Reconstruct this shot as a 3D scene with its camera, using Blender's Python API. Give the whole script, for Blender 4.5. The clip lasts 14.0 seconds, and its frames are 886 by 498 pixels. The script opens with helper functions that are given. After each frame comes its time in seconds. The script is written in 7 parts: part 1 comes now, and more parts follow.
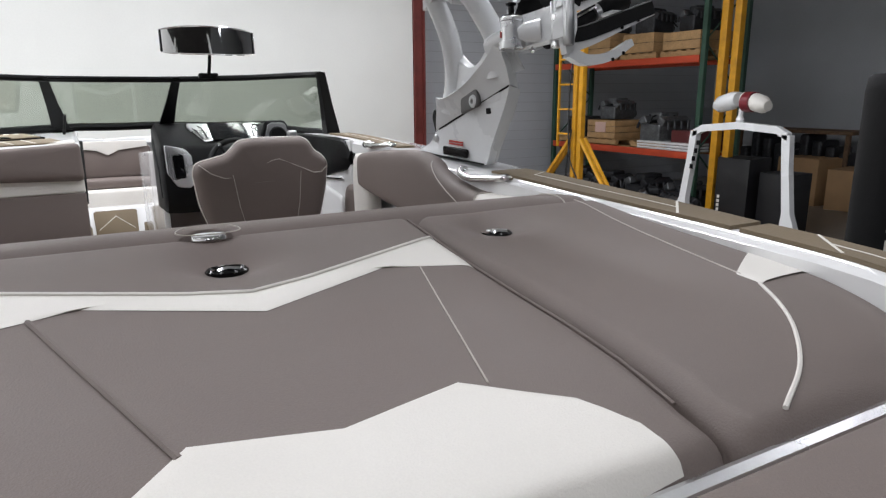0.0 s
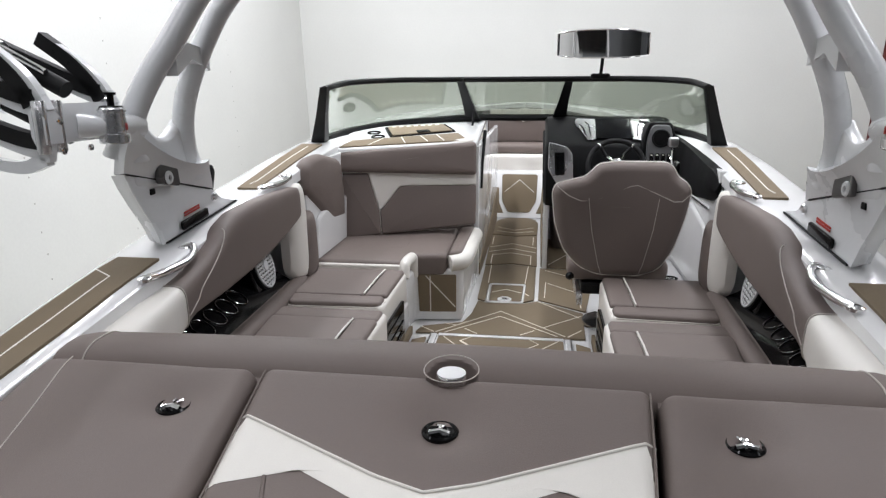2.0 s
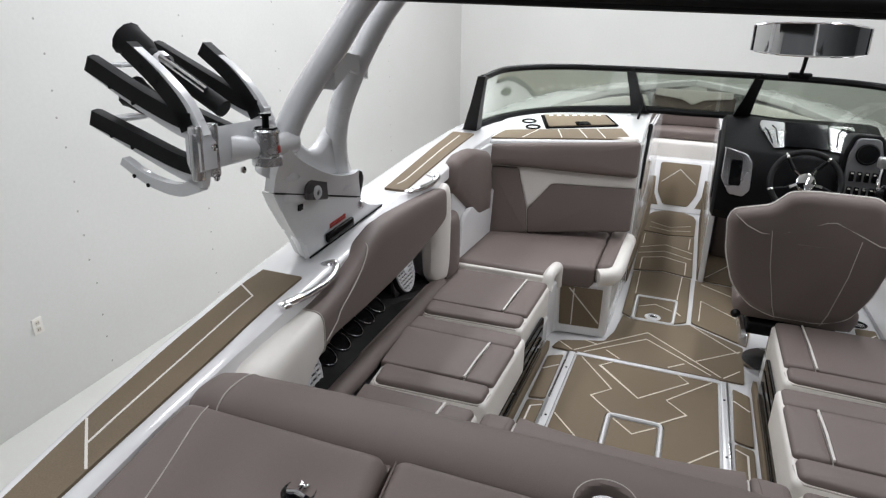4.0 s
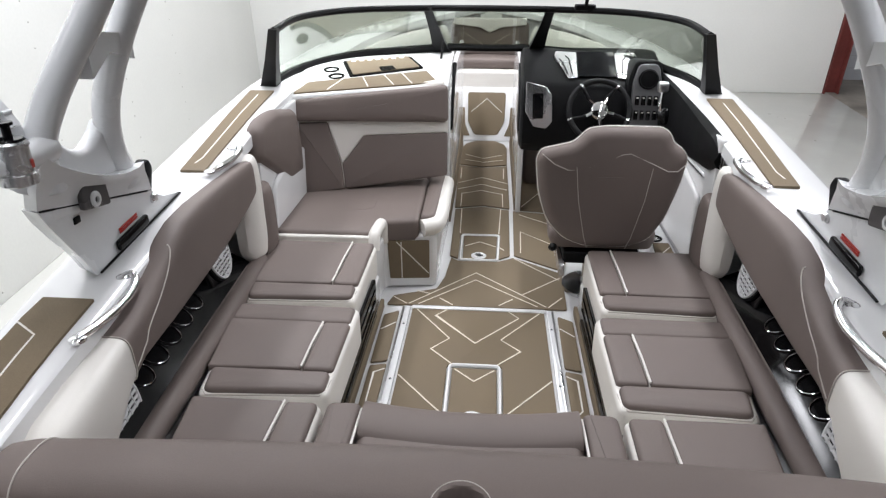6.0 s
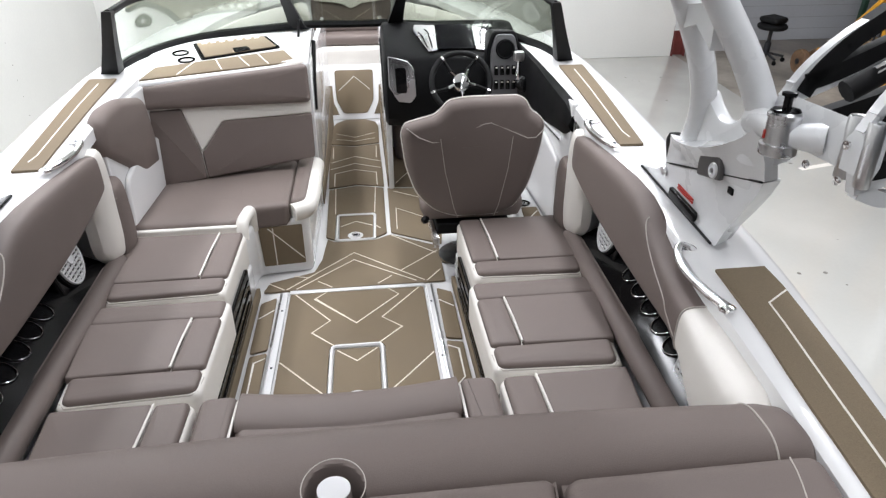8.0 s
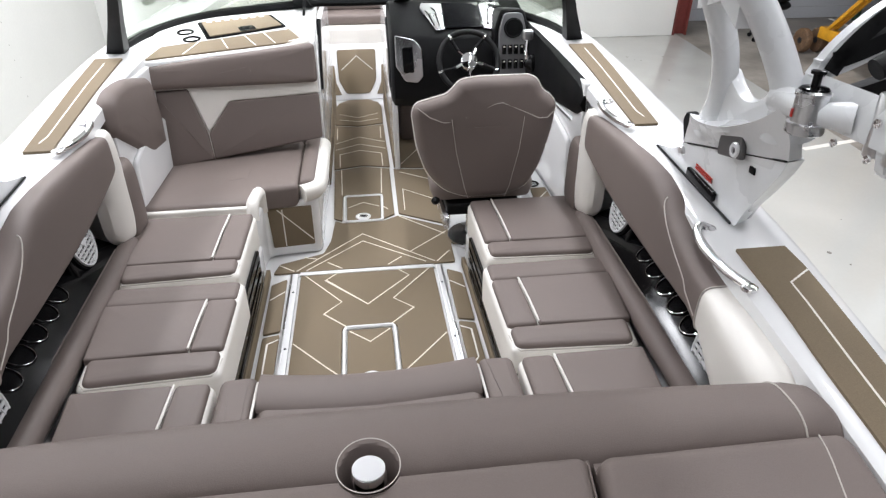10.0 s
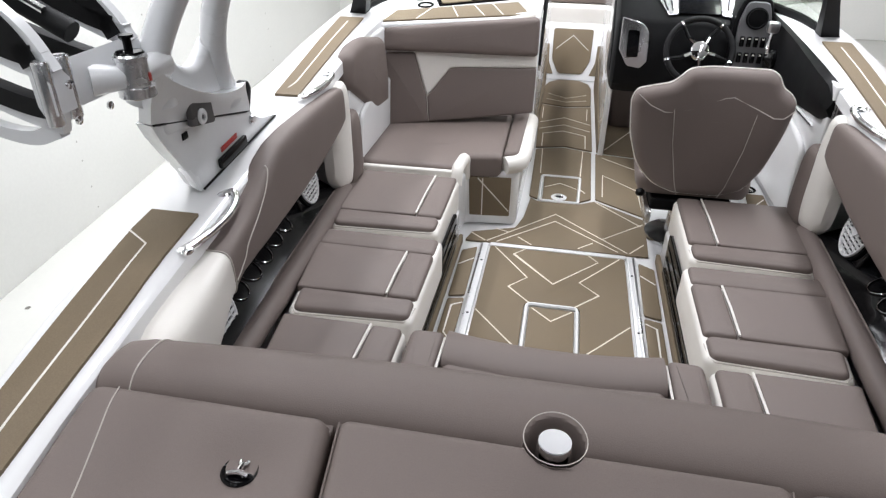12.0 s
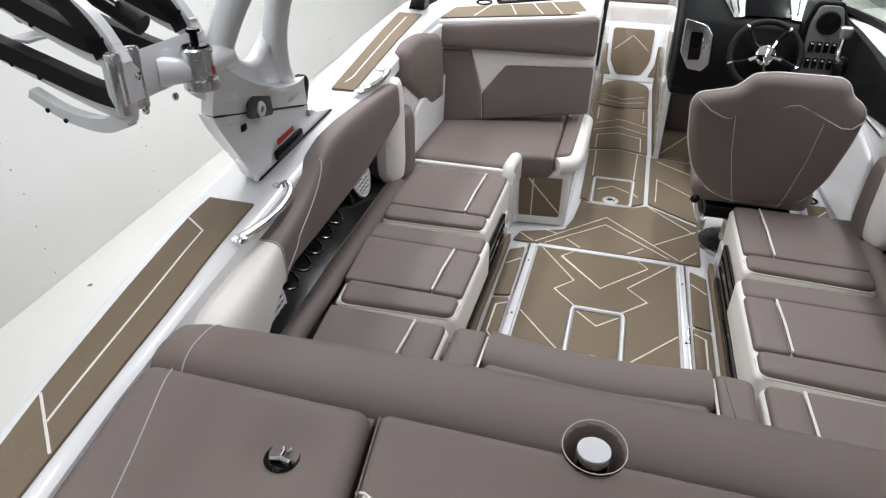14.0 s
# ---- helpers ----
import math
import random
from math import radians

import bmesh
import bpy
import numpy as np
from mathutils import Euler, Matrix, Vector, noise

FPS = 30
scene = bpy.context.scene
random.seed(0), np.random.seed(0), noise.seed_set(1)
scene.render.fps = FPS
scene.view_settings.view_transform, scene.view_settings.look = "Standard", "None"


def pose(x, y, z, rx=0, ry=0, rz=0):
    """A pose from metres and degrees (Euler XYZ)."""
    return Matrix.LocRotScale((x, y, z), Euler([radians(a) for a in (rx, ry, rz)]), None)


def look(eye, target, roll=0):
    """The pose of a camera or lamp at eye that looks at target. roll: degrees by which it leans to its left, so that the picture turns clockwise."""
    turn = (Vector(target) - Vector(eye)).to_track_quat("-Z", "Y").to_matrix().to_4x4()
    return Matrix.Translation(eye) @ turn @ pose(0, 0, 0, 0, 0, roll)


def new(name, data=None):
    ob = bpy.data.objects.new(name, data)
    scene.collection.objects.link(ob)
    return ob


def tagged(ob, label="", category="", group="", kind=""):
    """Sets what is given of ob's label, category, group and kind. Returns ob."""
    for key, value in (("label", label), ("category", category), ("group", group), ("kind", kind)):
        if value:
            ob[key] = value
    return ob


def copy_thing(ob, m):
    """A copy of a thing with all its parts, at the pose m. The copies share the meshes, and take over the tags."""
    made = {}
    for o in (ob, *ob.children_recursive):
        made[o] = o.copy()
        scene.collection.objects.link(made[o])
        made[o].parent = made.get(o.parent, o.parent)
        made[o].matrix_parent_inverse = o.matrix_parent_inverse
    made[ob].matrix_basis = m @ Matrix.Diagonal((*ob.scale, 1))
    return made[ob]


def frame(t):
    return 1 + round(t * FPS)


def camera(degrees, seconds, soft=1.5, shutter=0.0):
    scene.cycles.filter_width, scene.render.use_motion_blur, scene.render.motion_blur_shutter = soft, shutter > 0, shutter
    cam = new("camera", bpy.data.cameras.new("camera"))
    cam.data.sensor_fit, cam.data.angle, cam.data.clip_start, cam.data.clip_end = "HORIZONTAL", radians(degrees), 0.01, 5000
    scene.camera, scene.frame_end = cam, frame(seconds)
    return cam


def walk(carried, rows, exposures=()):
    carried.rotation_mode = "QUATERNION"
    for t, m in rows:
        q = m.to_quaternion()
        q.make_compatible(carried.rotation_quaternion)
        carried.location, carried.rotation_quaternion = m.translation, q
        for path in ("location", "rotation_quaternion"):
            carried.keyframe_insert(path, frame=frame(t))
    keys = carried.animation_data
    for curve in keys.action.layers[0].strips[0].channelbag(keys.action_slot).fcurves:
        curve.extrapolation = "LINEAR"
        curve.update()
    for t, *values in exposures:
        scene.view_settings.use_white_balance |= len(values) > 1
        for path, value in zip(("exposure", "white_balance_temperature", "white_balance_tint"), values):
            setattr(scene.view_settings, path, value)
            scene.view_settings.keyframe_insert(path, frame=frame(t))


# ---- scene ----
# Boat frame: x to starboard, y to the bow, z up from the cockpit floor. The boat sits bow-down on its trailer.
BOAT = pose(0, 0, 0, -4.7, 0, 0)
GROUND = -1.0
cam = camera(68.7, 14.0, soft=1.3)
PATH = [
    (0, (-0.192, -3.296, 0.886), (0.741, -1.556, 0.566), -2.6),
    (0.5, (0.028, -3.339, 1.044), (0.969, -1.614, 0.672), -3.0),
    (1, (0.022, -3.308, 1.313), (0.698, -1.483, 0.853), -2.7),
    (1.5, (0.073, -3.247, 1.331), (0.305, -1.321, 0.843), -1.6),
    (2, (0.173, -3.265, 1.347), (-0.109, -1.349, 0.848), -0.3),
    (2.5, (0.193, -3.264, 1.367), (-0.355, -1.407, 0.864), 0.6),
    (2.7, (0.167, -3.258, 1.366), (-0.46, -1.429, 0.857), 1.0),
    (4.8, (0.007, -2.884, 1.682), (-0.651, -1.153, 0.926), 1.7),
    (5, (-0.004, -2.878, 1.686), (-0.656, -1.156, 0.907), 1.7),
    (5.5, (0.006, -2.865, 1.695), (-0.43, -1.089, 0.886), 1.3),
    (6, (0.03, -2.86, 1.681), (-0.102, -1.05, 0.84), 0.2),
    (6.5, (0.045, -2.858, 1.687), (0.007, -1.055, 0.822), 0.1),
    (7, (0.067, -2.861, 1.686), (0.069, -1.062, 0.813), 0.1),
    (7.5, (0.092, -2.855, 1.678), (0.193, -1.063, 0.796), -0.2),
    (8, (0.105, -2.868, 1.675), (0.31, -1.094, 0.774), -0.4),
    (8.2, (0.105, -2.871, 1.669), (0.347, -1.106, 0.761), -0.5),
    (10.3, (0.032, -2.856, 1.672), (0.228, -1.109, 0.717), -0.4),
    (10.5, (0.032, -2.857, 1.657), (0.188, -1.107, 0.701), -0.4),
    (11, (-0.002, -2.87, 1.661), (0.029, -1.122, 0.689), 0.0),
    (11.5, (-0.033, -2.871, 1.655), (-0.192, -1.139, 0.668), 0.6),
    (12, (-0.056, -2.873, 1.656), (-0.367, -1.171, 0.652), 0.9),
    (12.5, (-0.066, -2.874, 1.656), (-0.461, -1.196, 0.643), 1.0),
    (13, (-0.065, -2.87, 1.66), (-0.49, -1.202, 0.64), 1.1),
    (13.5, (-0.058, -2.87, 1.661), (-0.506, -1.207, 0.644), 1.1),
    (14, (-0.056, -2.874, 1.668), (-0.507, -1.212, 0.65), 1.1),
]
walk(cam, [(t, BOAT @ look(eye, target, roll)) for t, eye, target, roll in PATH],
     exposures=[(0.0, 0.06), (0.5, 0.12), (1.5, 0.1), (2.7, -0.05), (5.0, -0.15), (5.5, 0.0), (6.5, 0.34), (8.2, 0.42), (10.5, 0.52), (11.5, 0.5), (12.5, 0.26), (14.0, 0.18)])

# ---- light ----
world = bpy.data.worlds.new("world")
scene.world = world
world.use_nodes = True
world.node_tree.nodes["Background"].inputs[0].default_value = (0.80, 0.90, 1.0, 1)
world.node_tree.nodes["Background"].inputs[1].default_value = 0.03


def tube_lamp(x, y, z, sx, sy, watts):
    data = bpy.data.lights.new("ceiling_lamp_light", "AREA")
    data.shape, data.size, data.size_y, data.energy = "RECTANGLE", sx, sy, watts
    data.color = (0.985, 1.0, 1.06)
    ob = new("ceiling_lamp_light", data)
    ob.matrix_world = pose(x, y, z)
    return ob


for lx in (-3.0, -1.1, 1.6, 4.6):
    for ly, lw in ((-6.6, 18), (-1.9, 25), (1.5, 74), (4.8, 58)):
        tube_lamp(lx, ly, 4.0, 0.3, 2.4, lw)


# ---- materials ----
def mat(name, color, rough=0.5, metal=0.0, grain=0.0, scale=60.0, stain=0.06, stain_scale=3.0, bump=0.0, coat=0.0, island=0.0, spec=0.5):
    """A node material: base colour varied by fine grain and slow stains, with a fine bump."""
    m = bpy.data.materials.new(name)
    m.use_nodes = True
    nt = m.node_tree
    b = nt.nodes["Principled BSDF"]
    b.inputs["Roughness"].default_value, b.inputs["Metallic"].default_value = rough, metal
    b.inputs["Coat Weight"].default_value, b.inputs["Coat Roughness"].default_value = coat, 0.05
    b.inputs["Specular IOR Level"].default_value = spec
    tc = nt.nodes.new("ShaderNodeTexCoord")

    def noise_at(sc, detail):
        n = nt.nodes.new("ShaderNodeTexNoise")
        n.inputs["Scale"].default_value, n.inputs["Detail"].default_value = sc, detail
        nt.links.new(tc.outputs["Object"], n.inputs["Vector"])
        return n.outputs["Fac"]

    fine, slow = noise_at(scale, 4.0), noise_at(stain_scale, 5.0)

    def remap(src, lo, hi):
        r = nt.nodes.new("ShaderNodeMapRange")
        r.inputs["From Min"].default_value, r.inputs["From Max"].default_value = 0.3, 0.7
        r.inputs["To Min"].default_value, r.inputs["To Max"].default_value = lo, hi
        nt.links.new(src, r.inputs["Value"])
        return r.outputs["Result"]

    mul = nt.nodes.new("ShaderNodeMath")
    mul.operation = "MULTIPLY"
    nt.links.new(remap(fine, 1 - grain, 1 + grain), mul.inputs[0])
    nt.links.new(remap(slow, 1 - stain, 1 + stain), mul.inputs[1])
    vs = nt.nodes.new("ShaderNodeVectorMath")
    vs.operation = "SCALE"
    vs.inputs[0].default_value = color
    nt.links.new(mul.outputs[0], vs.inputs["Scale"])
    nt.links.new(vs.outputs[0], b.inputs["Base Color"])
    rr = remap(slow, max(0.0, rough - 0.07), min(1.0, rough + 0.07))
    nt.links.new(rr, b.inputs["Roughness"])
    if bump:
        bp = nt.nodes.new("ShaderNodeBump")
        bp.inputs["Strength"].default_value, bp.inputs["Distance"].default_value = bump, 0.002
        nt.links.new(fine, bp.inputs["Height"])
        nt.links.new(bp.outputs[0], b.inputs["Normal"])
    return m


VINYL = mat("taupe_vinyl", (0.168, 0.135, 0.121), 0.58, spec=0.4, grain=0.05, scale=420, stain=0.03, bump=0.35)
VINYL_W = mat("white_vinyl", (0.78, 0.75, 0.70), 0.42, grain=0.02, scale=420, stain=0.03, bump=0.3)
GEL = mat("white_gelcoat", (0.80, 0.80, 0.80), 0.16, grain=0.0, stain=0.02, coat=0.5)
MAT_EVA = mat("brown_eva_foam", (0.180, 0.138, 0.088), 0.85, grain=0.10, scale=300, stain=0.06, bump=0.5)
LINE_W = mat("white_groove", (0.75, 0.72, 0.66), 0.7, stain=0.04)
INLAY = mat("cream_inlay", (0.74, 0.68, 0.57), 0.75, stain=0.06)
STITCH = mat("pale_thread", (0.50, 0.46, 0.42), 0.7)
BLACK = mat("black_plastic", (0.004, 0.004, 0.0045), 0.48, grain=0.05, bump=0.2, spec=0.14)
GLOSS = mat("gloss_black", (0.004, 0.004, 0.0045), 0.10, spec=0.2)
RUBBER = mat("black_rubber", (0.005, 0.005, 0.0055), 0.65, spec=0.25, grain=0.1, bump=0.4)
CHROME = mat("chrome", (0.86, 0.86, 0.87), 0.07, 1.0, stain=0.01)
ALU = mat("satin_aluminium", (0.66, 0.66, 0.67), 0.28, 1.0, grain=0.03, scale=200)
PAINT_W = mat("white_powder_coat", (0.76, 0.77, 0.78), 0.25, grain=0.01, stain=0.02, coat=0.3)
RED = mat("red_label", (0.45, 0.03, 0.02), 0.5)
WALL_W = mat("white_painted_wall", (0.74, 0.74, 0.715), 0.6, grain=0.015, scale=40, stain=0.03, stain_scale=0.8, bump=0.1)
WALL_B = mat("grey_block_wall", (0.50, 0.52, 0.55), 0.75, grain=0.03, scale=30, stain=0.07, stain_scale=0.7, bump=0.3)
WALL_D = mat("dull_grey_wall", (0.16, 0.165, 0.17), 0.8, grain=0.03, scale=30, stain=0.1, stain_scale=0.7)
EPOXY = mat("white_epoxy_floor", (0.70, 0.70, 0.66), 0.14, grain=0.01, scale=30, stain=0.04, stain_scale=0.9, coat=0.3)
CONCRETE = mat("worn_concrete", (0.21, 0.19, 0.165), 0.38, grain=0.10, scale=9, stain=0.45, stain_scale=1.3, bump=0.12)
STEEL_R = mat("red_primer_steel", (0.16, 0.035, 0.03), 0.55, grain=0.1, scale=30, stain=0.2)
CEIL = mat("ceiling_paint", (0.8, 0.8, 0.8), 0.8)


# ---- builders ----
def part(name, bm, material, parent=None, label="", smooth=True):
    """Links a bmesh as one mesh object under a thing or a part."""
    bmesh.ops.recalc_face_normals(bm, faces=bm.faces)
    me = bpy.data.meshes.new(name)
    bm.to_mesh(me)
    bm.free()
    if smooth:
        for p in me.polygons:
            p.use_smooth = True
        me.set_sharp_from_angle(angle=radians(38))
    me.materials.append(material)
    ob = new(name, me)
    if parent is not None:
        ob.parent = parent
    if label:
        ob["label"] = label
    return ob


def thing(name, label, category, group="", kind="", m=None):
    """An empty at the base of a thing; its parts hang under it. m: its pose, the boat's frame by default."""
    ob = new(name)
    ob.empty_display_size = 0.1
    ob.matrix_basis = BOAT if m is None else m
    return tagged(ob, label, category, group, kind)


def solo(name, bm, material, label, category, group="", kind="", m=None):
    ob = part(name, bm, material)
    ob.matrix_basis = BOAT if m is None else m
    return tagged(ob, label, category, group, kind)


def rounded(poly, rc, n=5):
    """A polygon with its corners rounded."""
    out = []
    pts = [Vector(p) for p in poly]
    for i, p in enumerate(pts):
        a, b = pts[i - 1] - p, pts[(i + 1) % len(pts)] - p
        la, lb = a.length, b.length
        ua, ub = a / la, b / lb
        d = min(rc, la * 0.45, lb * 0.45)
        p0, p1 = p + ua * d, p + ub * d
        for k in range(n + 1):
            t = k / n
            out.append(p0 * (1 - t) ** 2 + p * 2 * t * (1 - t) + p1 * t * t)
    return out


def inset(pts, d):
    res = []
    n = len(pts)
    for i in range(n):
        e0 = (pts[i] - pts[i - 1])
        e1 = (pts[(i + 1) % n] - pts[i])
        e0 = e0.normalized() if e0.length > 1e-9 else e1.normalized()
        e1 = e1.normalized() if e1.length > 1e-9 else e0
        n0, n1 = Vector((-e0.y, e0.x)), Vector((-e1.y, e1.x))
        nn = n0 + n1
        nn = nn.normalized() if nn.length > 1e-6 else n0
        c = max(0.5, nn.dot(n0))
        res.append(pts[i] + nn * (d / c))
    return res


def area2(pts):
    return sum(pts[i - 1].x * pts[i].y - pts[i].x * pts[i - 1].y for i in range(len(pts)))


def slab(bm, poly, z0, z1, r=0.02, rc=0.03, m=None, crown=0.0, n=5, rb=None, zf=None):
    """A padded slab over a polygon: rounded corners and edges, a crowned top. zf: height added over the plan."""
    pts = rounded(poly, max(rc, r * 1.1)) if rc > 0 else [Vector(p) for p in poly]
    if area2(pts) < 0:
        pts.reverse()
    m = m or Matrix()
    rb = min(r, 0.4 * (z1 - z0)) if rb is None else rb
    rings = [(rb, z0), (rb * 0.3, z0 + rb * 0.3), (0, z0 + rb)] if rb > 0 else [(0, z0)]
    for k in range(n + 1):
        a = k / n * math.pi / 2
        rings.append((r * (1 - math.cos(a)), z1 - r + r * math.sin(a)))
    loops = []
    for d, z in rings:
        loops.append([bm.verts.new(m @ Vector((p.x, p.y, z + (zf(p.x, p.y) if zf else 0)))) for p in inset(pts, d)])
    if crown:
        ring = inset(pts, r)
        c = sum(ring, Vector((0, 0))) / len(ring)
        for f, h in ((0.88, 0.35), (0.7, 0.7), (0.45, 0.92), (0.2, 1.0)):
            loops.append([bm.verts.new(m @ Vector((c.x + (p.x - c.x) * f, c.y + (p.y - c.y) * f, z1 + crown * h))) for p in ring])
    for a, b in zip(loops, loops[1:]):
        for i in range(len(a)):
            bm.faces.new((a[i - 1], a[i], b[i], b[i - 1]))
    bm.faces.new(loops[0][::-1])
    bm.faces.new(loops[-1])
    return bm


def box(bm, x0, x1, y0, y1, z0, z1, r=0.004, m=None):
    return slab(bm, [(x0, y0), (x1, y0), (x1, y1), (x0, y1)], z0, z1, r, r, m, n=2)


def tube(bm, pts, r, seg=8, close=False, m=None):
    """A round bar swept along points."""
    m = m or Matrix()
    pts = [Vector(p) for p in pts]
    rad = r if callable(r) else (lambda k: r)
    loops, nrm = [], None
    for i, p in enumerate(pts):
        a = pts[max(i - 1, 0)] if not close else pts[i - 1]
        b = pts[min(i + 1, len(pts) - 1)] if not close else pts[(i + 1) % len(pts)]
        d = (b - a).normalized()
        if nrm is None:
            nrm = d.orthogonal().normalized()
        nrm = (nrm - d * nrm.dot(d))
        nrm = nrm.normalized() if nrm.length > 1e-6 else d.orthogonal().normalized()
        bi = d.cross(nrm)
        rr = rad(i / max(1, len(pts) - 1))
        loops.append([bm.verts.new(m @ (p + (nrm * math.cos(t) + bi * math.sin(t)) * rr)) for t in (2 * math.pi * k / seg for k in range(seg))])
    pairs = list(zip(loops, loops[1:])) + ([(loops[-1], loops[0])] if close else [])
    for a, b in pairs:
        for k in range(seg):
            bm.faces.new((a[k - 1], a[k], b[k], b[k - 1]))
    if not close:
        bm.faces.new(loops[0][::-1])
        bm.faces.new(loops[-1])
    return bm


def spline(ctrl, n=8):
    """A smooth curve through control points (Catmull-Rom)."""
    c = [Vector(p) for p in ctrl]
    c = [c[0] * 2 - c[1]] + c + [c[-1] * 2 - c[-2]]
    out = []
    for i in range(1, len(c) - 2):
        for k in range(n):
            t = k / n
            out.append(0.5 * (2 * c[i] + (c[i + 1] - c[i - 1]) * t + (2 * c[i - 1] - 5 * c[i] + 4 * c[i + 1] - c[i + 2]) * t * t
                              + (3 * c[i] - c[i - 1] - 3 * c[i + 1] + c[i + 2]) * t ** 3))
    out.append(c[-2])
    return out


def loft(bm, sections, close=True, cap=True):
    """A skin over sections of equal length."""
    loops = [[bm.verts.new(p) for p in s] for s in sections]
    for a, b in zip(loops, loops[1:]):
        for k in range(0 if close else 1, len(a)):
            bm.faces.new((a[k - 1], a[k], b[k], b[k - 1]))
    if cap:
        bm.faces.new(loops[0][::-1])
        bm.faces.new(loops[-1])
    return bm


def lathe(bm, prof, seg=24, m=None):
    """A turned body: (radius, height) pairs round the z axis."""
    m = m or Matrix()
    loops = [[bm.verts.new(m @ Vector((r * math.cos(t), r * math.sin(t), z))) for t in (2 * math.pi * k / seg for k in range(seg))] for r, z in prof]
    for a, b in zip(loops, loops[1:]):
        for k in range(seg):
            bm.faces.new((a[k - 1], a[k], b[k], b[k - 1]))
    bm.faces.new(loops[0][::-1])
    bm.faces.new(loops[-1])
    return bm


def lerp(table, v):
    xs = [a[0] for a in table]
    return [float(np.interp(v, xs, [a[i] for a in table])) for i in range(1, len(table[0]))]


def mirror(poly):
    return [(-p[0], *p[1:]) for p in poly][::-1]


def sided(s, poly):
    """The outline for the starboard (1) or port (-1) side."""
    return list(poly) if s > 0 else mirror(poly)


BM = bmesh.new


def ribbon(bm, pts, w, z=0.0, h=0.0015):
    """A thin flat strip along a line of (x, y) points."""
    p = [Vector(q[:2]) for q in pts]
    L, R = [], []
    for i, q in enumerate(p):
        a, b = p[max(i - 1, 0)], p[min(i + 1, len(p) - 1)]
        n = Vector((-(b - a).y, (b - a).x)).normalized()
        if 0 < i < len(p) - 1:
            n0 = Vector((-(q - a).y, (q - a).x)).normalized()
            n = n / max(0.45, n.dot(n0))
        L.append(q + n * w / 2)
        R.append(q - n * w / 2)
    top = [(bm.verts.new((a.x, a.y, z + h)), bm.verts.new((b.x, b.y, z + h)), bm.verts.new((a.x, a.y, z - 0.002)), bm.verts.new((b.x, b.y, z - 0.002))) for a, b in zip(L, R)]
    for a, b in zip(top, top[1:]):
        bm.faces.new((a[0], a[1], b[1], b[0]))
        bm.faces.new((a[0], b[0], b[2], a[2]))
        bm.faces.new((a[1], a[3], b[3], b[1]))
    return bm


def ruled_pad(bm, y0, y1, xl, xr, z0, ztop, r=0.035, nu=44, nv=44, dents=(), m=None):
    """An upholstered pad between two side curves: rolled edges, dents round its buttons. xl, xr: x of the sides over y."""
    m = m or Matrix()
    us = [0.5 - 0.5 * math.cos(math.pi * k / nu) for k in range(nu + 1)]
    vs = [0.5 - 0.5 * math.cos(math.pi * k / nv) for k in range(nv + 1)]
    grid = []
    for v in vs:
        y = y0 + (y1 - y0) * v
        row = []
        a, b = xl(y), xr(y)
        for u in us:
            x = a + (b - a) * u
            du, dv = min(x - a, b - x), min(y - y0, y1 - y)
            ca, cb = max(0.0, 1 - du / r), max(0.0, 1 - dv / r)
            c = min(1.0, math.hypot(ca, cb))
            z = ztop(x, y) - r * (1 - math.sqrt(max(0.0, 1 - c * c)))
            for dx, dy, dr, dz in dents:
                z -= dz * math.exp(-((x - dx) ** 2 + (y - dy) ** 2) / (dr * dr))
            row.append(bm.verts.new(m @ Vector((x, y, z))))
        grid.append(row)
    for i in range(nv):
        for j in range(nu):
            bm.faces.new((grid[i][j], grid[i][j + 1], grid[i + 1][j + 1], grid[i + 1][j]))
    rim = grid[0][:-1] + [g[-1] for g in grid[:-1]] + grid[-1][:0:-1] + [g[0] for g in grid[:0:-1]]
    inv = m.inverted()
    low = []
    for vv in rim:
        q = inv @ vv.co
        low.append(bm.verts.new(m @ Vector((q.x, q.y, z0))))
    for k in range(len(rim)):
        bm.faces.new((rim[k - 1], low[k - 1], low[k], rim[k]))
    bm.faces.new(low)
    return bm


def plane_m(origin, xa, ya):
    """The pose of a plane: local x along xa, local y near ya, z its normal."""
    x = Vector(xa).normalized()
    z = x.cross(Vector(ya)).normalized()
    y = z.cross(x)
    return Matrix(((x.x, y.x, z.x, origin[0]), (x.y, y.y, z.y, origin[1]), (x.z, y.z, z.z, origin[2]), (0, 0, 0, 1)))


def flat(v):
    return lambda x, y: v

